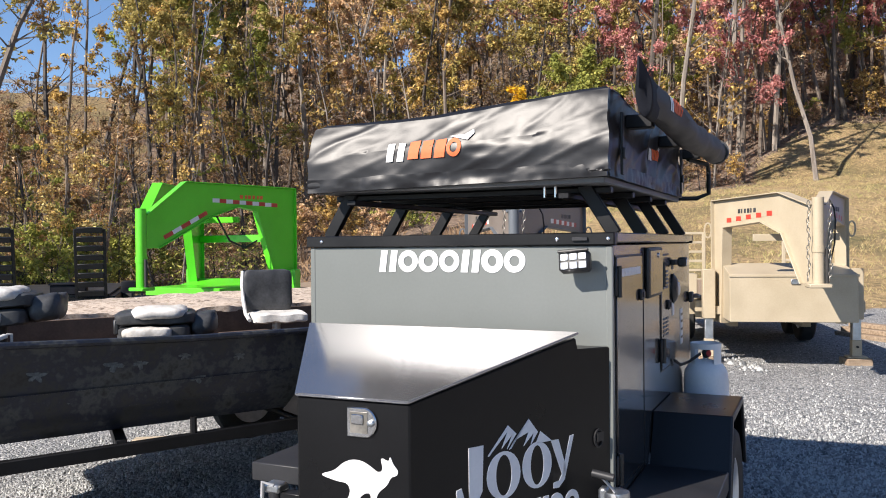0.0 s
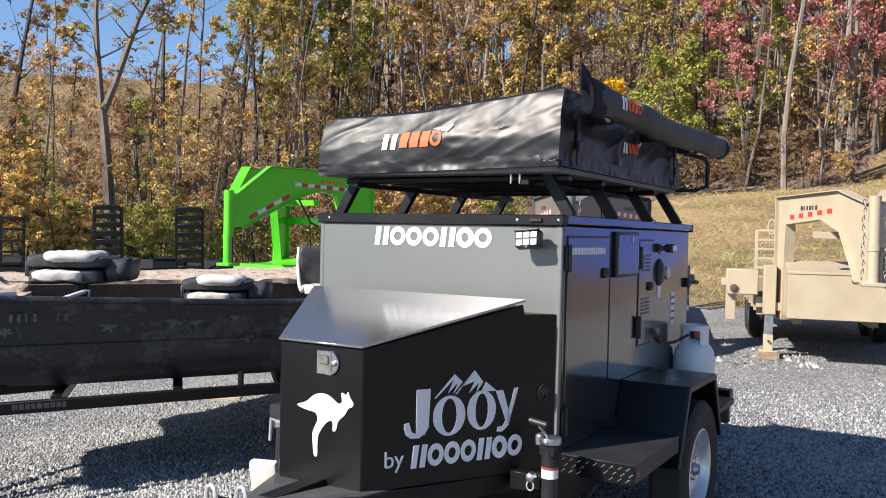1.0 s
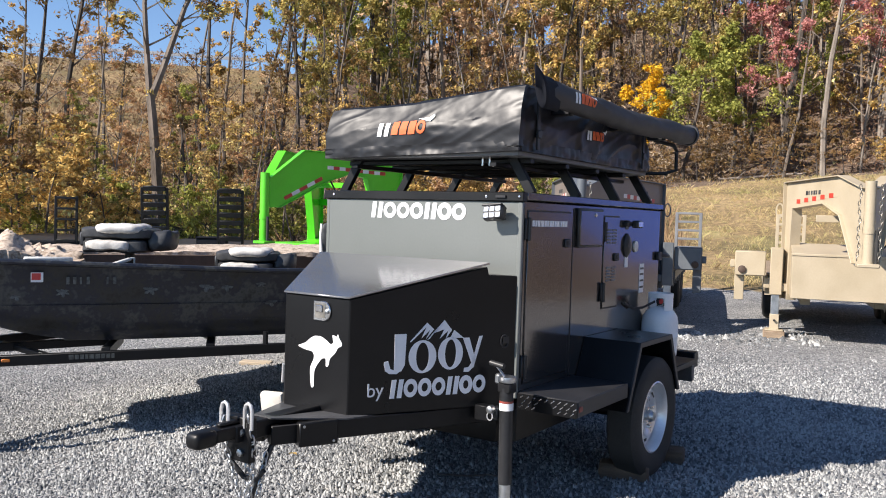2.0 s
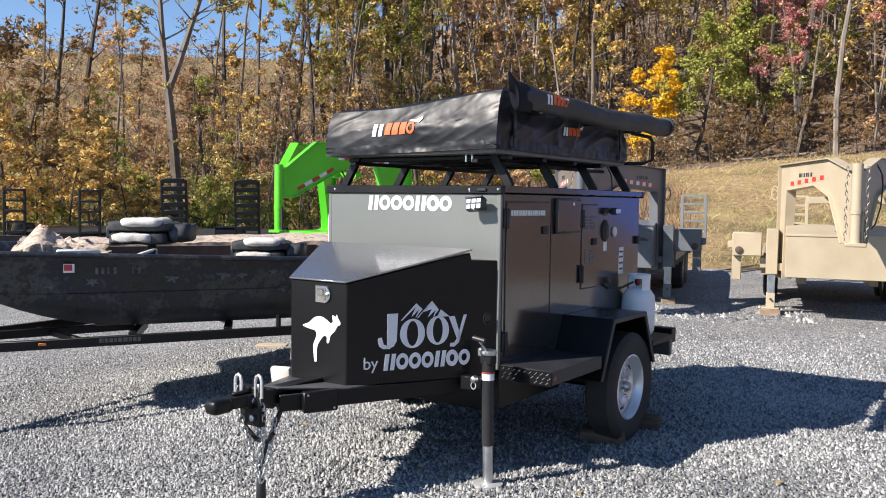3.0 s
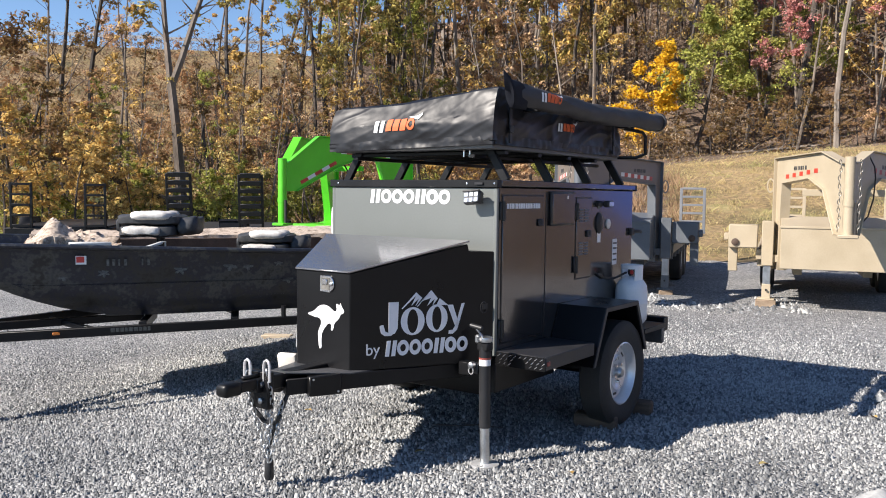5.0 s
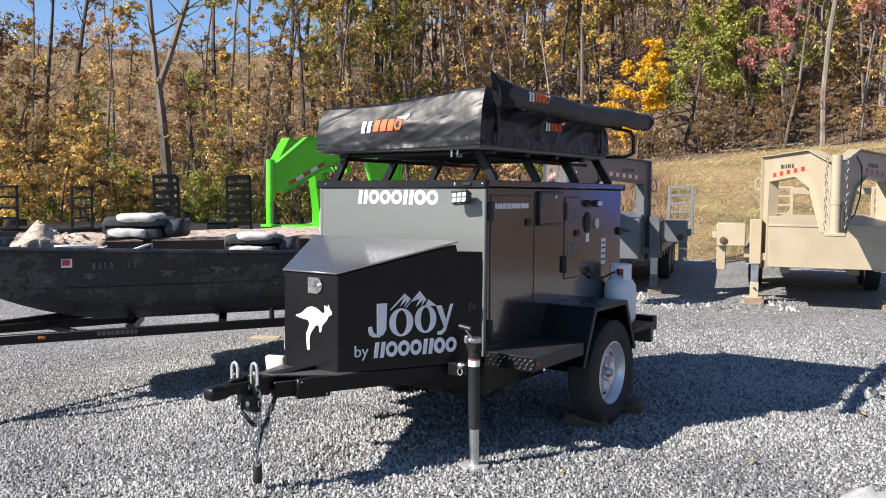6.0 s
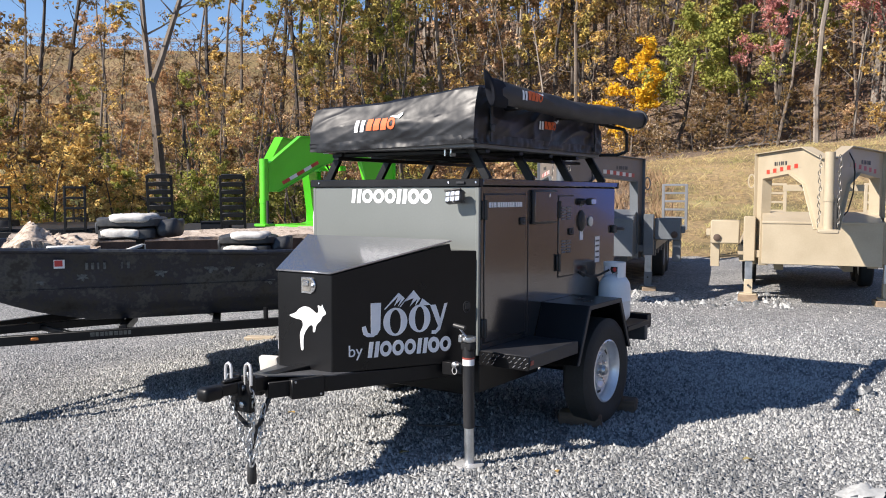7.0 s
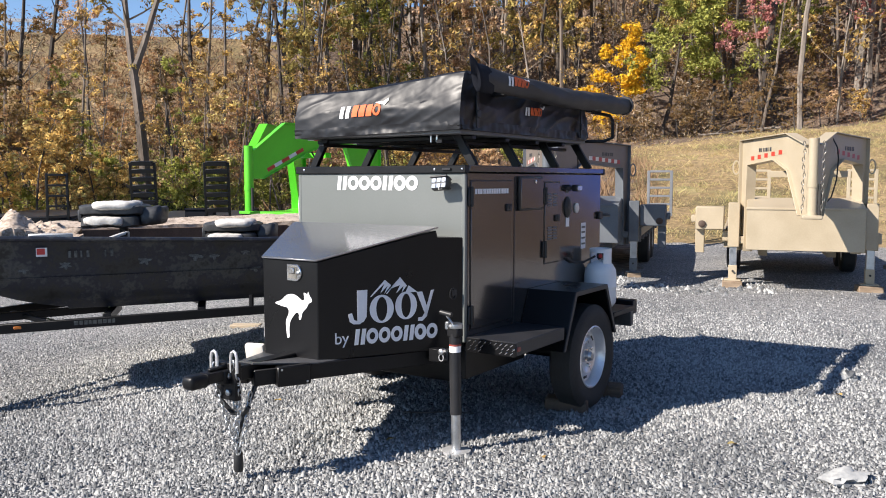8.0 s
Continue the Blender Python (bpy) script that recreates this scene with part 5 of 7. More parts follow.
    cp = bmesh.new()
    box(-0.034, 0.034, -1.3, -1.17, 0.518, 0.572, 0.01, cp, seg=2)
    box(-0.04, 0.04, -1.39, -1.28, 0.508, 0.575, 0.022, cp, seg=3)
    part("coupler", cp, M["black_frame"], c, "black pressed steel ball coupler")
    part("coupler_lever", box(-0.015, 0.015, -1.26, -1.15, 0.573, 0.588, 0.005), M["black_frame"], c)
    part("jack_plate", box(-0.075, 0.075, -1.165, -1.125, 0.42, 0.6, 0.005), M["black_frame"], c)
    for z in (0.46, 0.54):
        part("bolt", lathe([(0.016, 0), (0.016, 0.012), (0.008, 0.016)], 6, m=Matrix.Translation((0.03, -1.165, z)) @ Matrix.Rotation(radians(90), 4, "X")), M["steel"], c)

    def shackle(x, y, z):
        pts = [(x - 0.02, y, z - 0.075), (x - 0.02, y, z), (x - 0.014, y, z + 0.02), (x, y, z + 0.028), (x + 0.014, y, z + 0.02), (x + 0.02, y, z), (x + 0.02, y, z - 0.075)]
        part("shackle", tube(pts, 0.0075, 8), M["zinc"], c)
    shackle(-0.03, -1.2, 0.63)
    shackle(0.06, -1.16, 0.63)
    link = None

    def chain(points, n):
        nonlocal link
        pts = [Vector(p) for p in points]
        seg = [(b - a).length for a, b in zip(pts, pts[1:])]
        total = sum(seg)
        if link is None:
            lp = [(0.011 * math.cos(t), 0.02 * math.sin(t), 0) for t in [2 * math.pi * i / 10 for i in range(10)]]
            link = mesh_of("chain_link", tube(lp, 0.0036, 5, closed=True), M["steel"], True)
        for i in range(n):
            s = total * (i + 0.5) / n
            k = 0
            while k < len(seg) - 1 and s > seg[k]:
                s -= seg[k]
                k += 1
            d = (pts[k + 1] - pts[k]).normalized()
            q = d.to_track_quat("Y", "Z").to_matrix().to_4x4()
            shared("chain_link", link, c, Matrix.Translation(pts[k] + d * s) @ q @ Matrix.Rotation(radians(90 * (i % 2)), 4, "Y"))
    chain([(0.06, -1.16, 0.61), (0.075, -1.15, 0.5), (0.06, -1.13, 0.38), (0.02, -1.12, 0.19), (0.0, -1.1, 0.33), (-0.01, -1.1, 0.48)], 26)
    chain([(-0.03, -1.2, 0.6), (-0.035, -1.2, 0.52), (-0.02, -1.17, 0.4), (0.03, -1.12, 0.15), (0.06, -1.1, 0.27), (0.06, -1.06, 0.44)], 28)
    part("breakaway_cable", tube([(-0.06, -1.16, 0.46), (-0.05, -1.14, 0.4), (0.0, -1.12, 0.345), (0.05, -1.1, 0.34), (0.08, -1.09, 0.38)], 0.011, 8), M["plastic"], c)
    part("wiring_cable", tube([(0.11, -0.9, 0.52), (0.06, -0.98, 0.525), (0.05, -1.02, 0.46), (0.045, -1.06, 0.38), (0.02, -1.09, 0.28), (0.0, -1.1, 0.2), (0.0, -1.09, 0.14)], 0.0115, 8), M["plastic"], c)
    part("wiring_plug", lathe([(0.012, 0.16), (0.022, 0.14), (0.024, 0.06), (0.02, 0.05)], 12, m=Matrix.Translation((0.0, -1.09, 0.0))), M["plastic"], c)
    bbm = pose(0.145, -0.86, 0.502, 0, 0, 63)
    part("battery_box", box(-0.085, 0.085, -0.035, 0.03, -0.05, 0.05, 0.005, m=bbm), M["black_paint"], c, "black screwed wiring box")
    for x, z in ((-0.065, 0.035), (0.065, -0.035)):
        part("screw", lathe([(0.006, 0), (0.006, 0.002), (0.003, 0.003)], 8, m=bbm @ Matrix.Translation((x, -0.035, z)) @ Matrix.Rotation(radians(90), 4, "X")), M["steel"], c)
    bm = box(-0.055, 0.055, -0.01, 0.03, 0, 0.15, 0.012, m=pose(-0.29, -0.68, 0.435, 14, 0, 20), seg=2)
    part("cream_cover", bm, M["cream"], c, "cream plastic cover")
    # corner jack
    j = part("stand_jack", tube([(0.663, -0.17, 0.22), (0.655, -0.17, 0.655)], 0.031, 20), M["grey_step"], c, "dark grey swivel stand jack")
    part("inner_tube", tube([(0.666, -0.17, 0.01), (0.662, -0.17, 0.235)], 0.026, 20), M["steel"], j)
    part("foot_plate", lathe([(0.075, 0.01), (0.077, 0.025), (0.03, 0.029)], 24, m=Matrix.Translation((0.666, -0.17, 0))), M["zinc"], j)
    part("head", box(0.622, 0.692, -0.2, -0.14, 0.632, 0.682, 0.008), M["black_frame"], j)
    part("head_cap", lathe([(0.04, 0.682), (0.043, 0.69), (0.04, 0.706), (0.02, 0.712)], 20, m=Matrix.Translation((0.657, -0.17, 0))), M["steel"], j)
    part("gear_housing", box(0.6, 0.634, -0.19, -0.15, 0.668, 0.716, 0.008), M["steel"], j)
    part("crank_pin", tube([(0.657, -0.215, 0.7), (0.657, -0.13, 0.7)], 0.008, 8), M["zinc"], j)
    part("pull_pin", lathe([(0.018, 0), (0.02, 0.01), (0.016, 0.03), (0.006, 0.034)], 14, m=Matrix.Translation((0.6, -0.195, 0.555)) @ Matrix.Rotation(radians(90), 4, "X")), M["steel"], j)
    part("pin_ring", ring_shape(0.6, 0.525, 0.016, 0.02, 0.004, 0.004, depth=0.004, m=Matrix.Translation((0, -0.215, 0))), M["zinc"], j)
    part("crank_arm", beam((0.665, -0.19, 0.7), (0.61, -0.2, 0.76), 0.016, 0.008), M["steel"], j)
    part("crank_grip", tube([(0.585, -0.2, 0.765), (0.655, -0.2, 0.755)], 0.013, 10), M["plastic"], j)
    part("swivel_bracket", box(0.59, 0.63, -0.195, -0.15, 0.505, 0.565, 0.012, seg=2), M["grey_step"], j)
    part("warning_label", tube([(0.658, -0.1705, 0.555), (0.6575, -0.1705, 0.59)], 0.0318, 20, caps=False), M["white_decal"], j)
    part("label_band", tube([(0.6575, -0.1705, 0.588), (0.6573, -0.1705, 0.598)], 0.0322, 20, caps=False), M["rust_red"], j)
    part("jack_mount", box(0.5, 0.575, -0.19, -0.14, 0.49, 0.56, 0.004), M["black_frame"], c)
    far = part("far_jack", tube([(-0.672, -0.17, 0.4), (-0.67, -0.17, 0.56)], 0.031, 20), M["grey_step"], c, "dark grey stand jack on the far side")
    part("head", box(-0.71, -0.635, -0.205, -0.135, 0.555, 0.59, 0.008), M["steel"], far)
    part("crank_arm", tube([(-0.66, -0.2, 0.585), (-0.7, -0.215, 0.6), (-0.705, -0.215, 0.5)], 0.008, 8), M["zinc"], far)
    part("far_step", box(-0.925, -0.607, 0.012, 0.6, 0.525, 0.6, 0.004), M["grey_step"], c, "dark grey folded steel step")
    part("jack_mount", box(-0.64, -0.5, -0.19, -0.14, 0.5, 0.56, 0.004), M["black_frame"], c)
    # step and fender
    st = part("step", box(0.607, 0.925, 0.012, 0.6, 0.525, 0.6, 0.004), M["grey_step"], c, "dark grey folded steel step")
    part("chequer_plate", box(0.612, 0.921, 0.006, 0.0115, 0.522, 0.597, 0.001), M["black_paint"], st, "black chequer plate")
    bar = mesh_of("tread_bar", box(-0.011, 0.011, -0.0022, 0.0, -0.0026, 0.0026, 0.001), M["chrome"], True)
    for i in range(9):
        for k in range(3):
            if 2 < i < 6 and k < 2 and not (i == 5 and k == 1):
                continue
            shared("tread_bar", bar, st, pose(0.635 + 0.033 * i + 0.012 * (k % 2), 0.006, 0.538 + 0.022 * k, 0, -38, 0))
    part("marker_light", box(0.923, 0.93, 0.02, 0.055, 0.55, 0.575, 0.003), M["rust_red"], st)
    fpts = [(0.585, 0.45), (0.745, 0.79), (1.225, 0.79), (1.39, 0.45)]
    outer = fpts
    inner = [(0.602, 0.45), (0.755, 0.777), (1.215, 0.777), (1.373, 0.45)]
    poly = outer + inner[::-1]
    for s, nm in ((1, "fender"), (-1, "fender")):
        fe = part(nm, plate(poly, 0.315, Matrix.Translation((s * 0.7675, 0, 0)) @ Matrix.Rotation(radians(90), 4, "Z"), bevel=0.002), M["black_paint"], c, "black folded steel fender", smooth=False)
        lip = plate(fpts + [(1.36, 0.45), (1.205, 0.762), (0.765, 0.762), (0.615, 0.45)], 0.012, Matrix.Translation((s * 0.925, 0, 0)) @ Matrix.Rotation(radians(90), 4, "Z"), bevel=0.002)
        part("lip", lip, M["grey_step"], fe, smooth=False)
        wheel_parts(c, Matrix.Translation((s * 0.828, 1.08, 0.335)) @ Matrix.Rotation(0 if s > 0 else math.pi, 4, "Z"), width=0.178, rim_mat="rim_steel")
    part("bumper", box(-0.86, 0.86, 1.87, 1.95, 0.5, 0.6, 0.006), M["black_frame"], c, "black rear bumper bar")
    part("tank_shelf", box(0.6, 0.9, 1.42, 1.8, 0.54, 0.575, 0.004), M["black_frame"], c)
    part("bumper_end", box(0.66, 0.865, 1.82, 1.868, 0.42, 0.56, 0.006), M["tongue_paint"], c, "dark grey steel bumper end")
    # roof rack
    for s in (-1, 1):
        for y in (0.12, 0.62, 1.14, 1.66):
            part("rack_leg", beam((s * 0.595, y, 1.535), (s * 0.47, y, 1.735), 0.05, 0.03, up=(0, 1, 0)), M["black_frame"], c)
        part("rack_rail", box(s * 0.47 - 0.02, s * 0.47 + 0.02, 0.06, 1.72, 1.708, 1.735, 0.004), M["black_frame"], c)
    for y in (0.12, 0.62, 1.14, 1.66):
        part("rack_bar", box(-0.47, 0.47, y - 0.025, y + 0.025, 1.71, 1.736, 0.004), M["black_frame"], c)
    for x in (0.36, 0.4):
        part("clamp_bolt", tube([(x, 0.04, 1.67), (x, 0.04, 1.76)], 0.005, 6), M["chrome"], c)
    return c


build_camper()


def soft_box(x0, x1, y0, y1, z0, z1, cuts, warp):
    """A closed cloth-covered block; warp moves each point."""
    bm = bmesh.new()
    nx, ny, nz = cuts
    grid = {}

    def vert(i, j, k):
        key = (i, j, k)
        if key not in grid:
            grid[key] = bm.verts.new(warp(Vector((x0 + (x1 - x0) * i / nx, y0 + (y1 - y0) * j / ny, z0 + (z1 - z0) * k / nz)), i / nx, j / ny, k / nz))
        return grid[key]
    for i in range(nx):
        for j in range(ny):
            for k in (0, nz):
                bm.faces.new([vert(i, j, k), vert(i + 1, j, k), vert(i + 1, j + 1, k), vert(i, j + 1, k)])
    for i in range(nx):
        for k in range(nz):
            for j in (0, ny):
                bm.faces.new([vert(i, j, k), vert(i + 1, j, k), vert(i + 1, j, k + 1), vert(i, j, k + 1)])
    for j in range(ny):
        for k in range(nz):
            for i in (0, nx):
                bm.faces.new([vert(i, j, k), vert(i, j + 1, k), vert(i, j + 1, k + 1), vert(i, j, k + 1)])
    return bm


def build_tent():
    t = thing("roof_tent", CAMP, "folded rooftop tent in a creased black cover on a rack", "roof tent")

    def warp(p, u, v, w):
        q = p.copy()
        front = v < 0.02 or v > 0.98
        run = p.x if front else p.y
        fold = noise.fractal(Vector((p.x * 1.7 + p.z * 2.0, p.y * 1.7, p.z * 3.6 - p.x * 1.3)), 1.0, 2.0, 3)
        # long slanting creases drawn towards the corner, and small wrinkles
        ridge = 1 - abs(noise.noise(Vector((run * 1.4 + p.z * 0.7, 1.7, p.z * 6.0 - run * 1.7 + 0.5 * math.sin(run * 4.0))))) * 3.4
        ridge2 = 1 - abs(noise.noise(Vector((run * 2.4 - p.z * 1.5 + 4, 5.1, p.z * 14 - run * 4.5)))) * 3.0
        ridge3 = noise.fractal(Vector((run * 11, 3.0, p.z * 16)), 1.0, 2.0, 3)
        gain = (0.5 + 0.7 * u) if front else 1.6
        push = fold * (0.015 if w > 0 else 0.003) + gain * (0.0105 * max(ridge, 0) ** 2 + 0.0032 * max(ridge2, 0) ** 2 + 0.0022 * ridge3) * (1 if 0 < w < 1 else 0.3)
        q.y -= push * (1 if v < 0.5 else -1)
        q.x -= push * 0.8 * (1 if u < 0.5 else -1)
        q.z += (0.02 + 0.045 * w) * u
        if w > 0.5:
            q.z += fold * 0.012 + 0.02 * math.sin(math.pi * u) * math.sin(math.pi * v) - 0.012 * math.sin(math.pi * u)
        edge = max(abs(u - 0.5), abs(v - 0.5)) * 2
        if w > 0.95 and edge > 0.97:
            q.z -= 0.012
        q.y += 0.058 * w ** 2.2 if v < 0.5 else -0.02 * w
        return q
    X0, X1, Y0, Y1, Z0, Z1 = -0.58, 0.6, -0.045, 1.6, 1.725, 1.985
    part("cover", soft_box(X0, X1, Y0, Y1, Z0, Z1, (120, 110, 32), warp), M["tent_pvc"], t, "satin creased black cover")

    def on_cover(a, z, front):
        """Where the cover's front (or door side) stands at that place along it and that height."""
        p = Vector((a, Y0, z)) if front else Vector((X1, a, z))
        for _ in range(8):
            u, v, w = (p.x - X0) / (X1 - X0), (p.y - Y0) / (Y1 - Y0), min(max((p.z - Z0) / (Z1 - Z0), 0.01), 0.99)
            q = warp(p, u if front else 1.0, 0.0 if front else v, w)
            p.z += z - q.z
        return q

    def hem(front):
        def shape(p, u, v, w):
            q = p.copy()
            run = p.x if front else p.y
            out = 0.007 * noise.fractal(Vector((run * 7, 2, p.z * 18)), 1, 2, 3) + 0.004 * noise.noise(Vector((run * 30, 4, p.z * 12)))
            q.z += 0.02 * (u if front else 1.0) + 0.006 * noise.noise(Vector((run * 6, 3, 1))) * w
            if front:
                q.y -= out
            else:
                q.x += out
            return q
        return shape
    part("hem", soft_box(-0.588, 0.608, -0.052, -0.03, 1.712, 1.762, (110, 1, 5), hem(True)), M["tent_pvc"], t)
    part("hem", soft_box(0.585, 0.612, -0.03, 1.58, 1.712, 1.765, (1, 110, 5), hem(False)), M["tent_pvc"], t)
    part("floor_panel", box(-0.57, 0.592, -0.02, 1.6, 1.71, 1.735, 0.004), M["tent_base"], t, "grey aluminium floor panel")
    for y in (0.14, 0.52, 0.9, 1.28):
        part("floor_rail", box(-0.56, 0.58, y - 0.022, y + 0.022, 1.684, 1.708, 0.004), M["black_frame"], t)
    for x in (-0.42, 0.44):
        part("mounting_channel", box(x - 0.02, x + 0.02, 0.0, 1.58, 1.662, 1.683, 0.003), M["black_frame"], t)
    for y in (0.1, 1.45):
        part("strap", box(0.622, 0.632, y - 0.013, y + 0.013, 1.745, 1.965, 0.002), M["plastic"], t)
        part("buckle", box(0.63, 0.64, y - 0.02, y + 0.02, 1.8, 1.84, 0.004), M["plastic"], t)
    part("rear_bracket", tube([(0.64, 1.6, 1.93), (0.72, 1.72, 1.91), (0.72, 1.78, 1.88), (0.72, 1.78, 1.76), (0.66, 1.76, 1.735), (0.5, 1.7, 1.735)], 0.012, 8), M["black_frame"], t)

    # marks of plain shapes that lie on the cloth
    def mark(x, z, h, drape, parent):
        def lay(bm, lift):
            bmesh.ops.triangulate(bm, faces=[f for f in bm.faces if len(f.verts) > 4])
            bmesh.ops.subdivide_edges(bm, edges=list(bm.edges), cuts=3, use_grid_fill=True)
            for v in bm.verts:
                v.co = drape(v.co.x, v.co.z, lift + (0.0016 if v.co.y < -0.001 else 0))
            return bm
        bm = bmesh.new()
        for a in (0.05, 0.7):
            slab([(x + h * a, z), (x + h * (a + 0.4), z), (x + h * (a + 0.48), z + h), (x + h * (a + 0.08), z + h)], None, bm)
        part("white_mark", lay(bm, 0.003), M["white_decal"], parent, "two white vinyl blocks")
        bm = bmesh.new()
        for i in range(3):
            a = x + h * (1.38 + 0.78 * i)
            slab([(a, z + h * 0.08), (a + h * 0.62, z + h * 0.1), (a + h * 0.72, z + h * 1.08), (a + h * 0.1, z + h * 1.04)], None, bm)
        ring_shape(x + h * 4.1, z + h * 0.6, h * 0.42, h * 0.5, h * 0.2, h * 0.22, bm=bm)
        part("orange_mark", lay(bm, 0.003), M["orange_decal"], parent, "row of orange vinyl blocks")
        a = x + h * 3.7
        bm = slab([(a + h * 0.1, z + h * 1.2), (a + h * 1.0, z + h * 1.25), (a + h * 1.45, z + h * 1.5), (a + h * 1.5, z + h * 1.3), (a + h * 1.15, z + h * 0.95), (a + h * 0.5, z + h * 1.1)])
        part("white_curve", lay(bm, 0.0042), M["white_decal"], parent, "plain white curved shape")

    def to_front(x, z, lift):
        q = on_cover(x, z, True)
        return Vector((x, q.y - lift, z))

    def to_side(y, z, lift):
        q = on_cover(y, z, False)
        return Vector((q.x + lift, y, z))
    mark(-0.245, 1.82, 0.07, to_front, t)
    mark(0.68, 1.85, 0.05, to_side, t)
    a = thing("awning_roll", CAMP, "rolled dark cloth awning bag along the side of the roof tent", "awning")

    def axis_z(y):
        return 1.994 - 0.022 * math.sin(math.pi * (y + 0.1) / 2.03) + 0.004 * math.sin(y * 5.3)

    def girth(y, q):
        return 0.058 + 0.003 * math.sin(y * 13) * math.sin(q + 1) + 0.008 * noise.fractal(Vector((y * 5 + math.sin(q), math.cos(q) * 1.3, math.sin(q) * 1.3)), 1, 2, 5)

    def slim(y):
        """The bag is drawn flat at its front end and fills out behind."""
        return 0.36 + 0.64 * min(1.0, max(0.0, (y + 0.085) / 0.6)) ** 0.8
    bm = bmesh.new()
    rings = []
    for i in range(71):
        y = -0.085 + 2.01 * i / 70
        rings.append([bm.verts.new((0.742 + slim(y) * girth(y, 2 * math.pi * k / 24) * math.cos(2 * math.pi * k / 24), y, axis_z(y) + girth(y, 2 * math.pi * k / 24) * math.sin(2 * math.pi * k / 24))) for k in range(24)])
    for q, w in zip(rings, rings[1:]):
        for k in range(24):
            bm.faces.new((q[k], q[(k + 1) % 24], w[(k + 1) % 24], w[k]))
    bm.faces.new(rings[0])
    bm.faces.new(rings[-1])
    part("roll", bm, M["awning_cloth"], a)
    part("end_cap", lathe([(0.066, 0), (0.068, 0.02), (0.05, 0.04), (0.02, 0.042)], 20, m=Matrix.Translation((0.742, 1.92, 1.994)) @ Matrix.Rotation(radians(-90), 4, "X")), M["plastic"], a)
    # a thin flap round the front end, drawn up to a peak
    bm = bmesh.new()
    rings = []
    for yy, rad, peak in ((0.03, 0.067, 0.0), (-0.075, 0.067, 0.0), (-0.08, 0.067, 0.032), (-0.104, 0.066, 0.046), (-0.107, 0.063, 0.042), (-0.107, 0.045, 0.02), (-0.107, 0.012, 0.0)):
        ring = []
        for k in range(32):
            q = 2 * math.pi * k / 32
            up = max(0.0, 1 - abs(q - 1.45) / 0.95) ** 1.3
            ring.append(bm.verts.new((0.742 - 0.012 * up + 0.42 * rad * math.cos(q), yy - 0.03 * up - 0.35 * rad * math.sin(q), 1.99 + 1.12 * rad * math.sin(q) + peak * up)))
        rings.append(ring)
    for q, w in zip(rings, rings[1:]):
        for k in range(32):
            bm.faces.new((q[k], q[(k + 1) % 32], w[(k + 1) % 32], w[k]))
    bm.faces.new(rings[-1])
    part("end_flap", bm, M["flap_cloth"], a, "peaked dark blue-black cloth end flap")
    for y in (0.3, 1.0, 1.6):
        part("mount", box(0.6, 0.7, y - 0.03, y + 0.03, 1.93, 1.98, 0.004), M["black_frame"], a)

    def to_roll(y, z, lift):
        q = (z - 1.975) / 0.06
        r = girth(y, q) + lift
        return Vector((0.742 + slim(y) * r * math.cos(q), y, axis_z(y) + r * math.sin(q)))
    mark(0.16, 1.957, 0.048, to_roll, a)


build_tent()


def build_gas():
    g = thing("gas_cylinder", CAMP @ pose(0.72, 1.6, 0.575), "white steel gas cylinder on the trailer's side shelf", "gas cylinder")
    g.scale = (0.72, 0.72, 0.9)
    part("vessel", lathe([(0.11, 0.0), (0.125, 0.012), (0.15, 0.04), (0.154, 0.08), (0.154, 0.155), (0.157, 0.16), (0.157, 0.17), (0.154, 0.175), (0.154, 0.25), (0.145, 0.3), (0.115, 0.34), (0.05, 0.362), (0.03, 0.365)], 36), M["tank_white"], g)
    col = bmesh.new()
    for a0, a1 in ((-52, 52), (128, 232)):
        pts = [radians(a0 + (a1 - a0) * i / 12) for i in range(13)]
        q = [[col.verts.new((r * math.cos(t), r * math.sin(t), z)) for t in pts] for r, z in ((0.105, 0.335), (0.105, 0.455), (0.1, 0.458), (0.1, 0.335))]
        for a, b in zip(q, q[1:] + q[:1]):
            for i in range(12):
                col.faces.new((a[i], a[i + 1], b[i + 1], b[i]))
    part("collar", col, M["tank_white"], g)
    part("collar_ring", lathe([(0.101, 0.428), (0.106, 0.428), (0.107, 0.458), (0.101, 0.46), (0.101, 0.428)], 32, caps=False), M["tank_white"], g)
    part("valve", lathe([(0.02, 0.36), (0.018, 0.41), (0.012, 0.43)], 12), M["steel"], g)
    part("valve_knob", lathe([(0.016, 0), (0.018, 0.016), (0.013, 0.02)], 10, m=Matrix.Translation((0.03, -0.06, 0.405)) @ Matrix.Rotation(radians(90), 4, "X")), M["red"], g)
    part("regulator", lathe([(0.03, 0), (0.03, 0.02), (0.012, 0.03)], 14, m=Matrix.Translation((0.01, -0.035, 0.405)) @ Matrix.Rotation(radians(90), 4, "X")), M["plastic"], g)
    part("hose", tube([(-0.03, -0.06, 0.4), (-0.1, -0.16, 0.36), (-0.13, -0.3, 0.36), (-0.145, -0.45, 0.4)], 0.009, 8), M["plastic"], g)


build_gas()


# ---- the boat and its trailer ----
BOAT = pose(-2.1, 4.2, 0, 0, 0, 38)


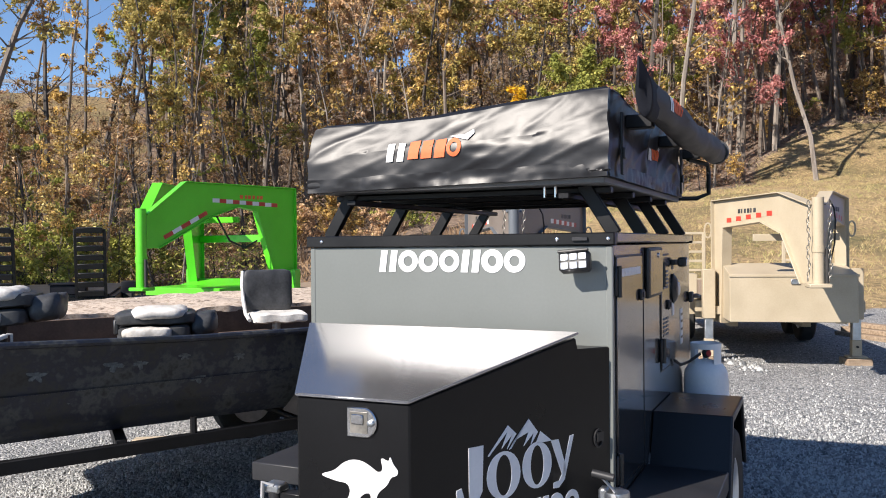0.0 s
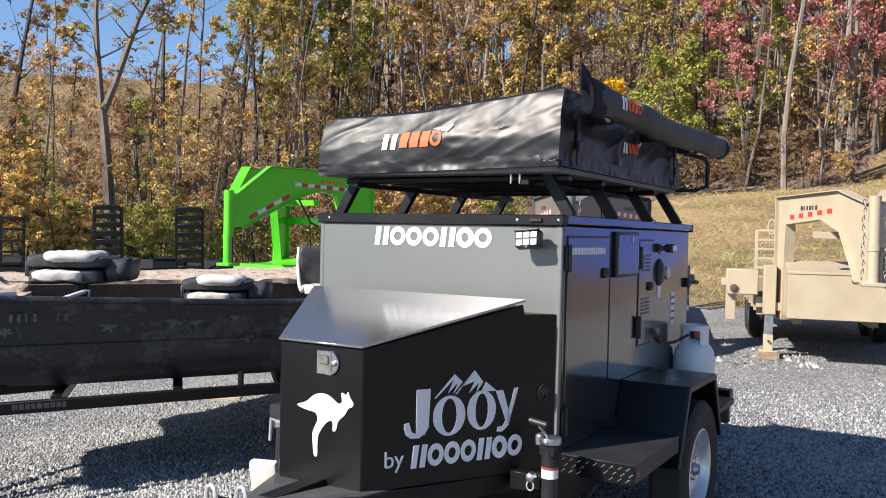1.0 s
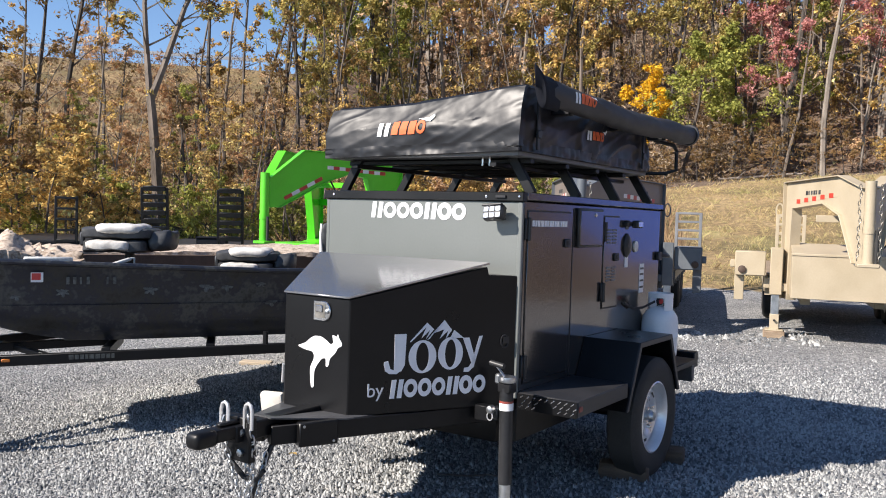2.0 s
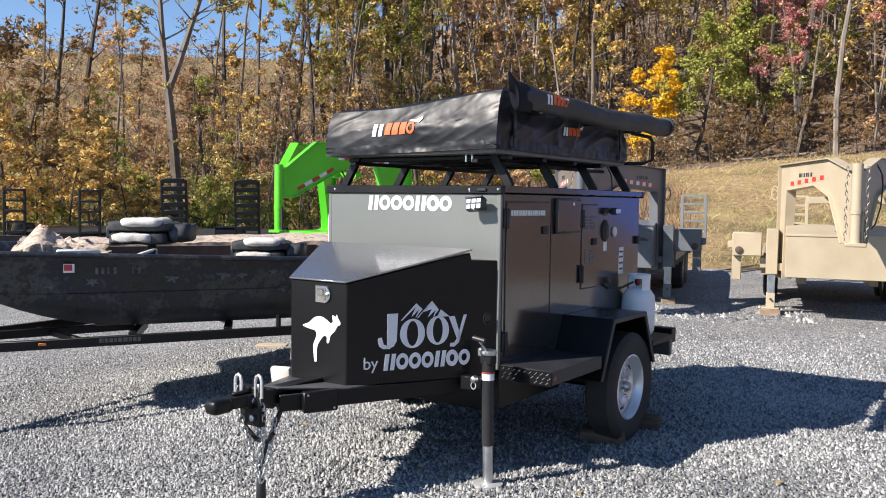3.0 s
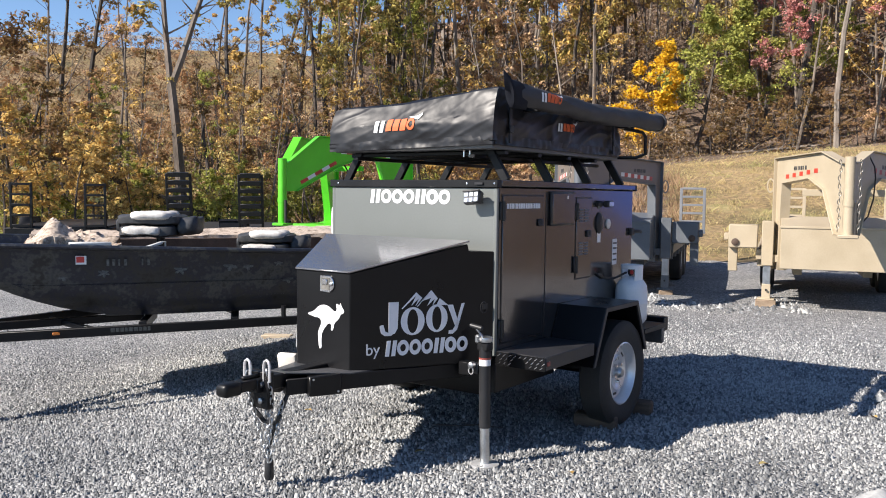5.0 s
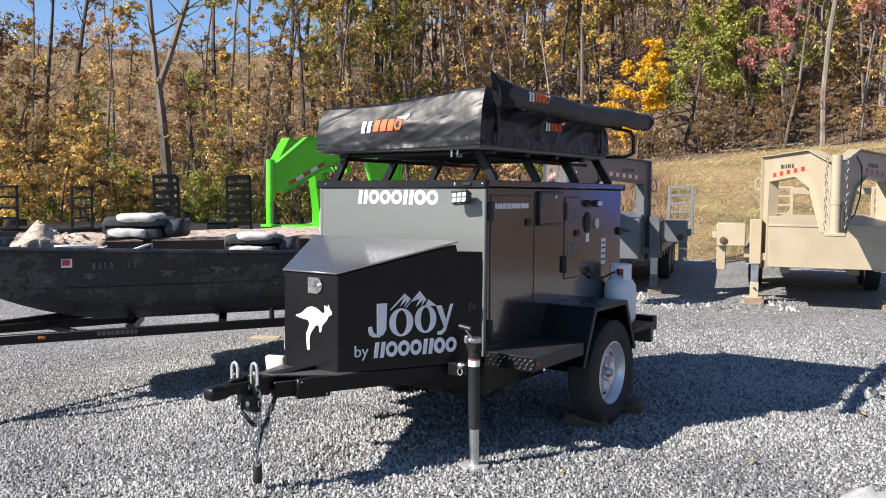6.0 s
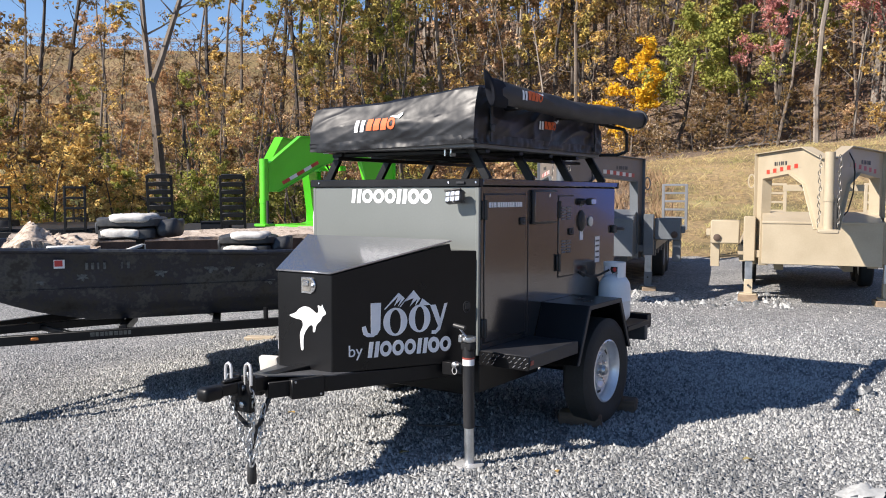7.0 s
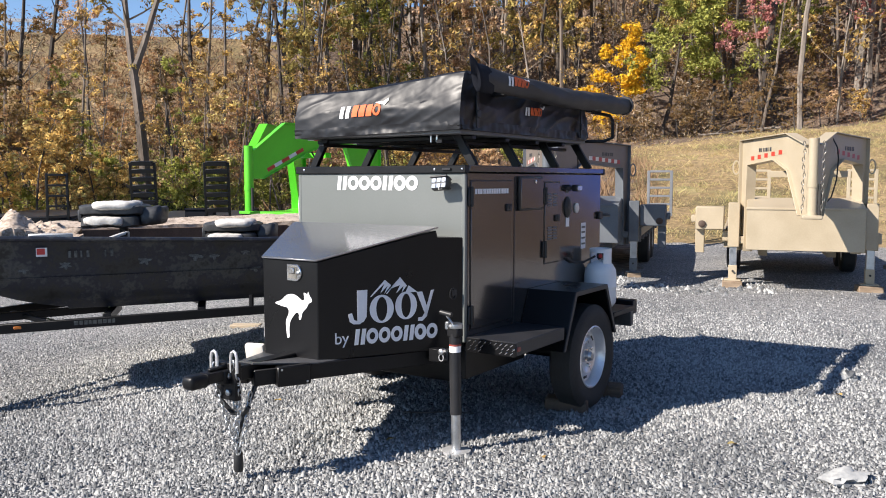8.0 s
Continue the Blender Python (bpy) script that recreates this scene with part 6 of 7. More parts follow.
def build_boat():
    b = thing("jon_boat", BOAT, "flat-bottomed aluminium boat in black camouflage paint on a trailer", "boat")
    n = 34
    x0, x1 = -1.85, 3.3

    def section(x):
        """Half-way up the near side: gunwale and chine places at x."""
        nose = max(0.0, -0.3 - x)
        gz = 0.98 + 0.033 * max(0.0, 0.75 - x) - 0.006 * max(0.0, x - 0.75)
        bz = 0.462 + 0.216 * nose ** 2.05
        inset = 0.05 * nose ** 2.4
        return gz, bz, inset
    W = 1.5

    def shell(off):
        rows = []
        for i in range(n + 1):
            x = x0 + (x1 - x0) * i / n
            gz, bz, ins = section(x)
            o = off
            mid = 0.55 * gz + 0.45 * bz
            rows.append([(x, ins + o, gz), (x, ins + 0.02 + o, gz - 0.03), (x, ins + 0.045 + o, mid), (x, ins + 0.085 + o, bz + 0.1 + o), (x, ins + 0.17 + o, bz + 0.015 + o),
                         (x, W - ins - 0.17 - o, bz + 0.015 + o), (x, W - ins - 0.085 - o, bz + 0.1 + o), (x, W - ins - 0.045 - o, mid), (x, W - ins - 0.02 - o, gz - 0.03), (x, W - ins - o, gz)])
        return rows
    bm = bmesh.new()
    out = [[bm.verts.new(p) for p in r] for r in shell(0)]
    inn = [[bm.verts.new(p) for p in r] for r in shell(0.012)]
    for S, flip in ((out, False), (inn, True)):
        for a, c in zip(S, S[1:]):
            for j in range(9):
                f = (a[j], a[j + 1], c[j + 1], c[j])
                bm.faces.new(f[::-1] if flip else f)
        bm.faces.new(S[0])
        bm.faces.new(S[-1])
    for e in (0, 9):
        for a, c, p, q in zip(out, out[1:], inn, inn[1:]):
            bm.faces.new((a[e], c[e], q[e], p[e]))
    hull = part("hull", bm, M["hull"], b, "black hull with faint grey leaf stencils")
    for s in (0, 1):
        pts = []
        for i in range(n + 1):
            x = x0 + (x1 - x0) * i / n
            gz, bz, ins = section(x)
            pts.append((x, ins - 0.012 if s == 0 else W - ins + 0.012, gz))
        part("gunwale", tube(pts, 0.02, 8), M["hull"], b)
    gz, bz, ins = section(x0)
    part("bow_cap", tube([(x0, ins, gz), (x0, W - ins, gz)], 0.022, 8), M["hull"], b)
    for z in (0.62, 0.74):
        pts = []
        for i in range(4, n + 1):
            x = x0 + (x1 - x0) * i / n
            g2, b2, i2 = section(x)
            zz = max(z, b2 + 0.1)
            pts.append((x, i2 + 0.045 + (0.085 * (1 - (zz - b2) / (0.5 * (g2 - b2))) if zz < 0.5 * (g2 + b2) else 0) - 0.004, zz))
        part("strake", tube(pts, 0.003, 6), M["hull"], hull)
    # grey leaf stencils, each of a few blades
    r = random.Random(3)
    for x, z, s in ((-0.62, 0.83, 0.05), (-0.06, 0.84, 0.055), (0.33, 0.86, 0.06), (0.47, 0.855, 0.045), (0.72, 0.88, 0.04), (0.1, 0.7, 0.05), (-0.35, 0.7, 0.045), (0.8, 0.74, 0.05), (1.05, 0.85, 0.04), (-0.9, 0.8, 0.04)):
        bm = bmesh.new()
        gz, bz, ins = section(x)
        mid = 0.55 * gz + 0.45 * bz
        yy = ins + 0.02 + 0.025 * (gz - z) / (gz - mid) if z > mid else ins + 0.045 + 0.085 * (mid - z) / (mid - bz - 0.09)
        spikes = []
        turn, lobes = r.uniform(0, 6.28), r.choice((2.0, 2.5, 3.0))
        for k in range(40):
            a = math.pi * k / 20
            q = s * (0.35 + 0.6 * abs(math.cos(lobes * (a + turn))) ** 1.5 + r.uniform(-0.1, 0.1))
            spikes.append((q * math.cos(a), 0.75 * q * math.sin(a)))
        slab(spikes, None, bm, 0.0006)
        part("leaf_stencil", bm, M["leaf_stencil"], hull, m=pose(x, yy - 0.004, z, -5, 0, 0))
    s1 = part("sticker", box(-0.815, -0.74, 0.014, 0.0165, 0.9, 0.965, 0), M["white_decal"], hull, "small red and white sticker")
    part("sticker_face", box(-0.81, -0.755, 0.0125, 0.0138, 0.915, 0.96, 0), M["red"], s1)
    x = -0.6
    for w in (0.02, 0.02, 0.012, 0.02, 0, 0, 0.012, 0.02):
        if w:
            part("number_bar", box(x, x + w, 0.0145, 0.017, 0.885, 0.935, 0), M["leaf_stencil"], hull)
        x += 0.042
    # inside
    part("floor_deck", box(-0.5, x1 - 0.1, 0.18, W - 0.18, 0.56, 0.58, 0), M["inner_brown"], b)
    part("bow_deck", box(x0 + 0.2, -0.55, 0.3, W - 0.3, 0.95, 0.97, 0.004), M["inner_brown"], b)
    part("inner_side", box(-0.55, x1 - 0.1, W - 0.15, W - 0.09, 0.58, 1.02, 0.004), M["inner_brown"], b, "brown liner on the far side")
    part("bench", box(0.35, 0.75, 0.16, W - 0.16, 0.58, 0.86, 0.01), M["inner_brown"], b)
    part("bench", box(1.4, 1.8, 0.16, W - 0.16, 0.58, 0.86, 0.01), M["inner_brown"], b)
    for xx in (-0.62, -0.41):
        bk = beam((xx, 0.05, 0.985), (xx + 0.22, 0.09, 1.055), 0.05, 0.02)
        if xx < -0.5:
            bk = box(-0.86, -0.56, 0.06, 0.12, 1.035, 1.06, 0.004)
            box(-0.58, -0.555, 0.06, 0.12, 0.97, 1.04, 0.004, bk)
            box(-0.86, -0.56, 0.18, 0.2, 1.035, 1.06, 0.004, bk)
        else:
            tube([(xx + 0.22, 0.09, 1.06), (xx + 0.245, 0.09, 1.06), (xx + 0.245, 0.09, 0.99), (xx + 0.2, 0.09, 0.985)], 0.008, 6, bk)
        part("bracket", bk, M["bare_alu"], b, "worn pale metal bracket")
    # folded camouflage blind along the far side, and a heap of it at the bow

    def warp(p, u, v, w):
        k = noise.fractal(Vector((p.x * 3.2, p.y * 4, 1)), 1, 2, 4)
        out = min(3.4, max(2.28, 2.35 + 0.42 * (p.x + 0.5))) - 0.6 * max(0.0, -1.0 - p.x)
        p = Vector((p.x, 1.36 + (out - 1.36) * v, p.z))
        return p + Vector((0.02 * k, 0.03 * noise.noise(Vector((p.x * 5, 7, p.z * 3))), (0.014 * k + 0.006 * math.sin(p.x * 9) + 0.012 * abs(math.sin(p.y * 14 + 3 * k))) * w + 0.008 * v + 0.05 * max(0.0, -0.85 - p.x)))
    part("blind", soft_box(-1.17, 3.2, 1.36, 2.25, 1.01, 1.035, (130, 44, 2), warp), M["camo_cloth"], b, "faded camouflage cloth blind folded flat")

    def heap(p, u, v, w):
        k = 0.5 * noise.fractal(Vector((p.x * 4.5, p.y * 4.5, p.z * 4)), 1, 2, 4)
        bend = 2.2 * noise.noise(Vector((p.x * 4, p.y * 4, 5)))
        k += 0.9 * (0.6 - abs(math.sin(15 * (0.8 * p.x + 0.5 * p.y) + 2 * bend))) + 0.5 * (0.6 - abs(math.sin(33 * (0.6 * p.x - 0.7 * p.y) + 4 * bend)))
        k += 0.25 * (0.5 - 2.2 * abs(noise.noise(Vector((p.x * 24, p.y * 24, p.z * 6)))))
        top = 0.17 * math.exp(-((p.x + 0.98) / 0.12) ** 2) + 0.075 * math.exp(-((p.x + 0.76) / 0.17) ** 2) + 0.03
        return Vector((p.x + 0.03 * k, p.y + 0.04 * k, 1.0 + w * (top + 0.045 * k) * (0.5 + 0.5 * math.sin(math.pi * v))))
    part("crumpled_cloth", soft_box(-1.18, -0.5, 0.3, 0.95, 1.0, 1.1, (90, 80, 6), heap), M["camo_cloth"], b, "crumpled camouflage cloth")

    def pillow(x0, x1, y0, y1, z0, z1, cuts=(14, 12, 6), power=9.0, lump=0.006):
        mid, half = Vector((x0 + x1, y0 + y1, z0 + z1)) / 2, Vector((x1 - x0, y1 - y0, z1 - z0)) / 2

        def round_off(p, u, v, w):
            c = Vector((2 * u - 1, 2 * v - 1, 2 * w - 1))
            big = max(abs(c.x), abs(c.y), abs(c.z), 1e-6)
            norm = (abs(c.x) ** power + abs(c.y) ** power + abs(c.z) ** power) ** (1 / power)
            c = c * (big / norm)
            k = lump * noise.fractal(Vector((p.x * 9, p.y * 9, p.z * 9)), 1, 2, 4)
            return mid + Vector((c.x * half.x + k, c.y * half.y + k, c.z * half.z + 1.5 * k))
        return soft_box(x0, x1, y0, y1, z0, z1, cuts, round_off)

    def folded_seat(m):
        s = part("folding_seat", pillow(-0.28, 0.17, -0.23, 0.2, -0.015, 0.08), M["seat_black"], b, "folded charcoal boat seat with worn pale cushions", m=m)
        part("cushion", pillow(-0.25, 0.06, -0.275, -0.05, 0.0, 0.074, power=5.0), M["seat_white"], s)
        part("seat_back", pillow(-0.3, 0.2, -0.225, 0.2, 0.085, 0.165, power=8.0), M["seat_black"], s)
        part("back_cushion", pillow(-0.2, 0.15, -0.265, 0.14, 0.12, 0.195, power=4.0), M["seat_white"], s)
        part("hinge", box(-0.3, -0.265, -0.2, -0.17, 0.03, 0.13, 0.01), M["seat_black"], s)
        part("side_flap", pillow(0.14, 0.34, -0.18, 0.18, 0.0, 0.15, power=3.5, lump=0.014), M["seat_black"], s)
        part("pedestal", tube([(0, 0, -0.3), (0, 0, 0.0)], 0.035, 12), M["plastic"], s)
    folded_seat(pose(-0.16, 0.5, 1.1, 0, 0, -20))
    folded_seat(pose(0.86, 0.85, 0.92, 0, 0, -20))
    s = part("upright_seat", pillow(-0.22, 0.24, -0.22, 0.22, -0.01, 0.07), M["seat_white"], b, "upright boat seat with a dark back", m=pose(1.66, 0.85, 0.97, 0, 0, -14) @ Matrix.Scale(0.84, 4))
    part("seat_back", pillow(-0.25, 0.17, 0.14, 0.23, 0.07, 0.43), M["seat_black"], s)
    part("side_arm", tube([(-0.25, -0.16, 0.02), (-0.255, 0.02, 0.06), (-0.258, 0.12, 0.16), (-0.26, 0.18, 0.3), (-0.25, 0.2, 0.42)], 0.016, 8), M["seat_white"], s)
    part("pedestal", tube([(0, 0, -0.3), (0, 0, 0.0)], 0.035, 12), M["steel"], s)


build_boat()


def build_boat_trailer():
    t = thing("boat_trailer", BOAT, "black steel boat trailer under the camouflage boat", "trailer")
    part("side_rail", beam((-1.35, -0.02, 0.388), (3.4, -0.02, 0.42), 0.05, 0.07), M["black_frame"], t)
    part("side_rail", beam((-0.2, 1.52, 0.388), (3.4, 1.52, 0.42), 0.05, 0.07), M["black_frame"], t)
    part("draw_bar", beam((-1.34, -0.02, 0.388), (-2.05, 0.2, 0.39), 0.05, 0.07), M["black_frame"], t)
    part("draw_bar", beam((-0.2, 1.5, 0.39), (-2.05, 0.24, 0.39), 0.05, 0.07), M["black_frame"], t)
    part("inner_bar", beam((-0.3, 0.52, 0.42), (-1.9, 0.22, 0.42), 0.06, 0.06), M["black_frame"], t)
    part("brace", beam((-0.69, 0.0, 0.4), (-1.0, 0.55, 0.42), 0.04, 0.04), M["black_frame"], t)
    part("tongue", beam((-1.75, 0.22, 0.4), (-3.1, 0.12, 0.38), 0.08, 0.08), M["black_frame"], t)
    for x in (-0.35, 0.35, 1.6, 2.6):
        part("cross_member", beam((x, -0.02, 0.42), (x + 0.15, 0.75, 0.4), 0.06, 0.07), M["black_frame"], t)
        part("cross_member", beam((x, 1.52, 0.42), (x + 0.15, 0.75, 0.4), 0.06, 0.07), M["black_frame"], t)
    for y in (0.4, 1.1):
        part("bunk", box(-0.6, 3.2, y - 0.05, y + 0.05, 0.455, 0.505, 0.006), M["seat_black"], t, "carpeted bunk board")
    part("winch_post", beam((-1.95, 0.3, 0.42), (-1.75, 0.5, 0.95), 0.07, 0.07, up=(0, 1, 0)), M["black_frame"], t)
    part("winch", tube([(-1.77, 0.4, 0.93), (-1.77, 0.6, 0.93)], 0.06, 14), M["steel"], t)
    part("jack_stand", tube([(-2.6, 0.24, -0.34), (-2.6, 0.24, 0.62)], 0.03, 12), M["steel"], t)
    for y in (-0.1, 1.6):
        wheel_parts(t, Matrix.Translation((1.75, y, 0.27)) @ Matrix.Rotation(0 if y > 0 else math.pi, 4, "Z") @ Matrix.Rotation(radians(90), 4, "Z"), 0.29, 0.18, 0.17, "steel")
        part("axle_stub", tube([(1.75, 0.1, 0.27), (1.75, 1.4, 0.27)], 0.03, 10), M["black_frame"], t)
    bm = bmesh.new()
    x = -0.58
    for w in (0.03, 0.025, 0.025, 0.02, 0.03, 0.03, 0.025, 0.025, 0.02):
        box(x, x + w, -0.048, -0.0455, 0.385, 0.415, 0, bm)
        x += w + 0.007
    part("maker_bars", bm, M["leaf_stencil"], t, "row of dull grey bars")
    part("side_marker", box(-0.98, -0.93, -0.052, -0.0455, 0.385, 0.405, 0.003), M["amber"], t)
    part("guide_post", tube([(0.75, -0.02, 0.42), (0.75, -0.02, 0.53)], 0.02, 8), M["black_frame"], t)
    part("fender", plate([(1.3, 0.5), (1.45, 0.66), (2.05, 0.66), (2.2, 0.5), (2.17, 0.5), (2.04, 0.645), (1.46, 0.645), (1.33, 0.5)], 0.22, Matrix.Translation((0, -0.13, 0))), M["black_frame"], t)


build_boat_trailer()


# ---- gooseneck trailers ----
def gooseneck(m, paint, label, reach=2.3, half=0.76, top=2.03, tape=True, tape_colors=("tape_red", "tape_white"), jacks=True, ramps=True, tube_low=1.02, bed=5.2, side_unit=-1, bars="seat_black", extra_post=False, hose=True, neck=None, tube_r=0.085, ramp_paint=None, slope_tape=False, deck_z=0.62, gusset=0.95, slope=0.55, drop=0.14, chains=True, ramp_x=(-0.98, 0.98), ramp_h=1.05, leg_x=0.9):
    g = thing("gooseneck_trailer", m, label, "trailer")
    P = M[paint]
    ln = math.hypot(half, reach + 0.1)
    # the two neck beams, each one profile plate with flanges, running in to the coupler tube
    prof = [(0.0, 0.5), (0.2, 0.5), (0.66 if extra_post else 0.26, top - 0.33), (ln - slope - 0.4, top - 0.28), (ln - slope, top - 0.32 - 0.1 * (gusset > 0.8)), (ln - 0.22, top - gusset), (ln - 0.06, top - gusset), (ln - 0.06, top - drop), (ln - 0.6, top + 0.02), (0.0, top)]
    for s in (-1, 1):
        a = math.atan2(-(reach + 0.1), -s * half)
        mm = Matrix.Translation((s * half, 0.1, 0)) @ Matrix.Rotation(a, 4, "Z")
        nk = part("neck_beam", plate(prof, 0.05, mm, bevel=0.004), M[neck] if neck else P, g, smooth=False)
        up = [prof[9], prof[8], prof[7]]
        for q0, q1 in zip(up, up[1:]):
            fl = bmesh.new()
            beam((q0[0], 0, q0[1] + 0.006), (q1[0], 0, q1[1] + 0.006), 0.14, 0.012, fl, bevel=0.002)
            bmesh.ops.transform(fl, matrix=mm, verts=fl.verts)
            part("flange", fl, P, nk, smooth=False)
        for q0, q1 in ((prof[1], prof[2]), (prof[2], prof[3]), (prof[3], prof[4]), (prof[4], prof[5])):
            fl = bmesh.new()
            beam((q0[0], 0, q0[1]), (q1[0], 0, q1[1]), 0.13, 0.012, fl, up=(0.3, 0, 1), bevel=0.002)
            bmesh.ops.transform(fl, matrix=mm, verts=fl.verts)
            part("flange", fl, P, nk, smooth=False)
        fl = bmesh.new()
        beam((0.0, 0, 0.5), (0.0, 0, top), 0.14, 0.012, fl, up=(1, 0, 0), bevel=0.002)
        bmesh.ops.transform(fl, matrix=mm, verts=fl.verts)
        part("flange", fl, P, nk, smooth=False)
        if tape:
            for i in range(10):
                x = 0.3 + i * 0.105
                tp = bmesh.new()
                zz = top - 0.305 + 0.05 * (x - 0.26) / (ln - 1.2)
                for yy in (-1, 1):
                    box(x, x + 0.105, yy * 0.0262 - 0.001, yy * 0.0262 + 0.001, zz + 0.03, zz + 0.085, 0, tp)
                bmesh.ops.transform(tp, matrix=mm, verts=tp.verts)
                part("tape", tp, M[tape_colors[i % 2]], nk, smooth=False)
        if slope_tape:
            (xa, za), (xb, zb) = prof[4], prof[5]
            for i in range(5):
                tp = bmesh.new()
                for yy in (-1, 1):
                    beam((xa + (xb - xa) * (0.1 + 0.16 * i), yy * 0.0262, za + (zb - za) * (0.1 + 0.16 * i) + 0.09), (xa + (xb - xa) * (0.26 + 0.16 * i), yy * 0.0262, za + (zb - za) * (0.26 + 0.16 * i) + 0.09), 0.002, 0.055, tp, bevel=0)
                bmesh.ops.transform(tp, matrix=mm, verts=tp.verts)
                part("tape", tp, M[tape_colors[i % 2]], nk, smooth=False)
        for i, w in enumerate((0.05, 0.03, 0.04, 0.05, 0.03, 0.05)):
            for yy in (-1, 1):
                nm = box(0.55 + i * 0.065, 0.55 + i * 0.065 + w, yy * 0.0262 - 0.001, yy * 0.0262 + 0.001, top - 0.17, top - 0.12, 0)
                bmesh.ops.transform(nm, matrix=mm, verts=nm.verts)
                part("name_bar", nm, M[bars], nk, smooth=False)
    if hose:
        for s in (-1, 1):
            part("tie_ring", ring_shape(s * (half + 0.1), top - 0.36, 0.05, 0.1, 0.018, 0.018, depth=0.016, m=Matrix.Translation((0, 0.1, 0))), P, g)
    part("neck_brace", box(-half * 0.62, half * 0.62, -0.82, -0.76, top - 0.5, top - 0.42, 0.004), P, g)
    # coupler
    tb = part("coupler_tube", tube([(0, -reach, tube_low + 0.04), (0, -reach, top - drop + 0.08)], tube_r, 24), P, g)
    part("inner_tube", tube([(0, -reach, tube_low + 0.04), (0, -reach, tube_low + 0.35)], tube_r * 0.85, 20), P, tb)
    part("collar", tube([(0, -reach, tube_low + 0.36), (0, -reach, tube_low + 0.43)], tube_r + 0.007, 20), P, tb)
    part("coupler_plate", box(-tube_r - 0.05, tube_r + 0.05, -reach - 0.11, -reach + 0.12, tube_low, tube_low + 0.045, 0.01), P, tb)
    part("coupler_pin", tube([(tube_r + 0.02, -reach - 0.02, tube_low + 0.04), (tube_r + 0.02, -reach - 0.02, tube_low + 0.4)], 0.02, 10), M["rubber"], tb)
    link = mesh_of("chain_link", tube([(0.013 * math.cos(t), 0.027 * math.sin(t), 0) for t in [2 * math.pi * i / 8 for i in range(8)]], 0.0045, 5, closed=True), M["chain"], True)
    for s in (-1, 1) if chains else ():
        for i in range(18):
            z = top - 0.12 - i * 0.045
            shared("chain_link", link, g, Matrix.Translation((s * (tube_r + 0.045) + 0.008 * math.sin(i), -reach - 0.04, z)) @ Matrix.Rotation(radians(90), 4, "X") @ Matrix.Rotation(radians(90 * (i % 2)), 4, "Y"))
    if hose:
        part("air_hose", tube([(0.16, -reach + 0.66, top - 0.01), (0.24, -reach + 0.55, top - 0.04), (0.295, -reach + 0.55, top - 0.15), (0.31, -reach + 0.55, top - 0.28), (0.296, -reach + 0.53, top - 0.53), (0.243, -reach + 0.5, top - 0.735), (0.168, -reach + 0.45, top - 0.825), (0.106, -reach + 0.4, top - 0.8), (0.067, -reach + 0.35, top - 0.71), (0.075, -reach + 0.3, top - 0.6), (0.083, -reach + 0.3, top - 0.5)], 0.0085, 8), M["rubber"], g)
        part("hose_plug", tube([(0.083, -reach + 0.3, top - 0.55), (0.085, -reach + 0.3, top - 0.45)], 0.02, 10), M["rubber"], g)
    # tool box between the beams
    w = half - 0.1
    bm = bmesh.new()
    f0, f1 = -0.62, 0.1
    bh = 1.02 if extra_post else 1.23
    pr = [(f0, 0.56), (f1, 0.56), (f1, bh - 0.03), (f1 - 0.1, bh), (f0, bh - 0.12)]
    tmp = bmesh.new()
    Lv = [tmp.verts.new((-w - 0.05, y, z)) for y, z in pr]
    Rv = [tmp.verts.new((w + 0.07, y, z)) for y, z in pr]
    tmp.faces.new(Lv)
    tmp.faces.new(Rv[::-1])
    for i in range(5):
        j = (i + 1) % 5
        tmp.faces.new((Lv[i], Rv[i], Rv[j], Lv[j]))
    bmesh.ops.bevel(tmp, geom=list(tmp.edges), offset=0.006, segments=1, affect="EDGES")
    merge(bm, tmp)
    tbx = part("tool_box", bm, P, g, smooth=False)
    part("lid_edge", box(-w - 0.06, w + 0.08, f0 - 0.012, f0 - 0.002, bh - 0.145, bh - 0.118, 0.003), P, tbx)
    part("latch", box(-0.02, 0.08, f0 - 0.02, f0 - 0.008, bh - 0.23, bh - 0.17, 0.006), M["steel"], tbx)
    if extra_post:
        part("cross_bar", box(-half + 0.05, half - 0.05, 0.02, 0.1, 1.56, 1.67, 0.006), P, g)
        part("front_box", box(-0.62, 0.62, -1.35, -0.64, 0.84, 0.95, 0.008), P, g)
        part("brake_hose", tube([(0.35, -1.05, top - 0.4), (0.38, -0.8, top - 0.75), (0.42, -0.5, top - 0.85), (0.45, -0.25, top - 0.75)], 0.014, 8), M["rubber"], g)
    # legs
    if jacks:
        for s in (-1, 1):
            j = part("landing_leg", box(s * leg_x - 0.075, s * leg_x + 0.075, -0.075, 0.075, 0.55, 1.16, 0.008), P, g)
            part("drop_leg", box(s * leg_x - 0.05, s * leg_x + 0.05, -0.05, 0.05, 0.12, 0.6, 0.006), M["steel"], j)
            part("leg_end", box(s * leg_x - 0.056, s * leg_x + 0.056, -0.056, 0.056, 0.1, 0.3, 0.006), P, j)
            part("leg_pin", tube([(s * leg_x, -0.09, 0.22), (s * leg_x, 0.08, 0.22)], 0.014, 8), M["rubber"], j)
            part("foot", box(s * leg_x - 0.11, s * leg_x + 0.11, -0.1, 0.1, 0.085, 0.105, 0.004), P, j)
            part("leg_arm", box(min(s * leg_x, s * (half - 0.05)), max(s * leg_x, s * (half - 0.05)), -0.04, 0.04, 0.6, 0.7, 0.004), P, g)
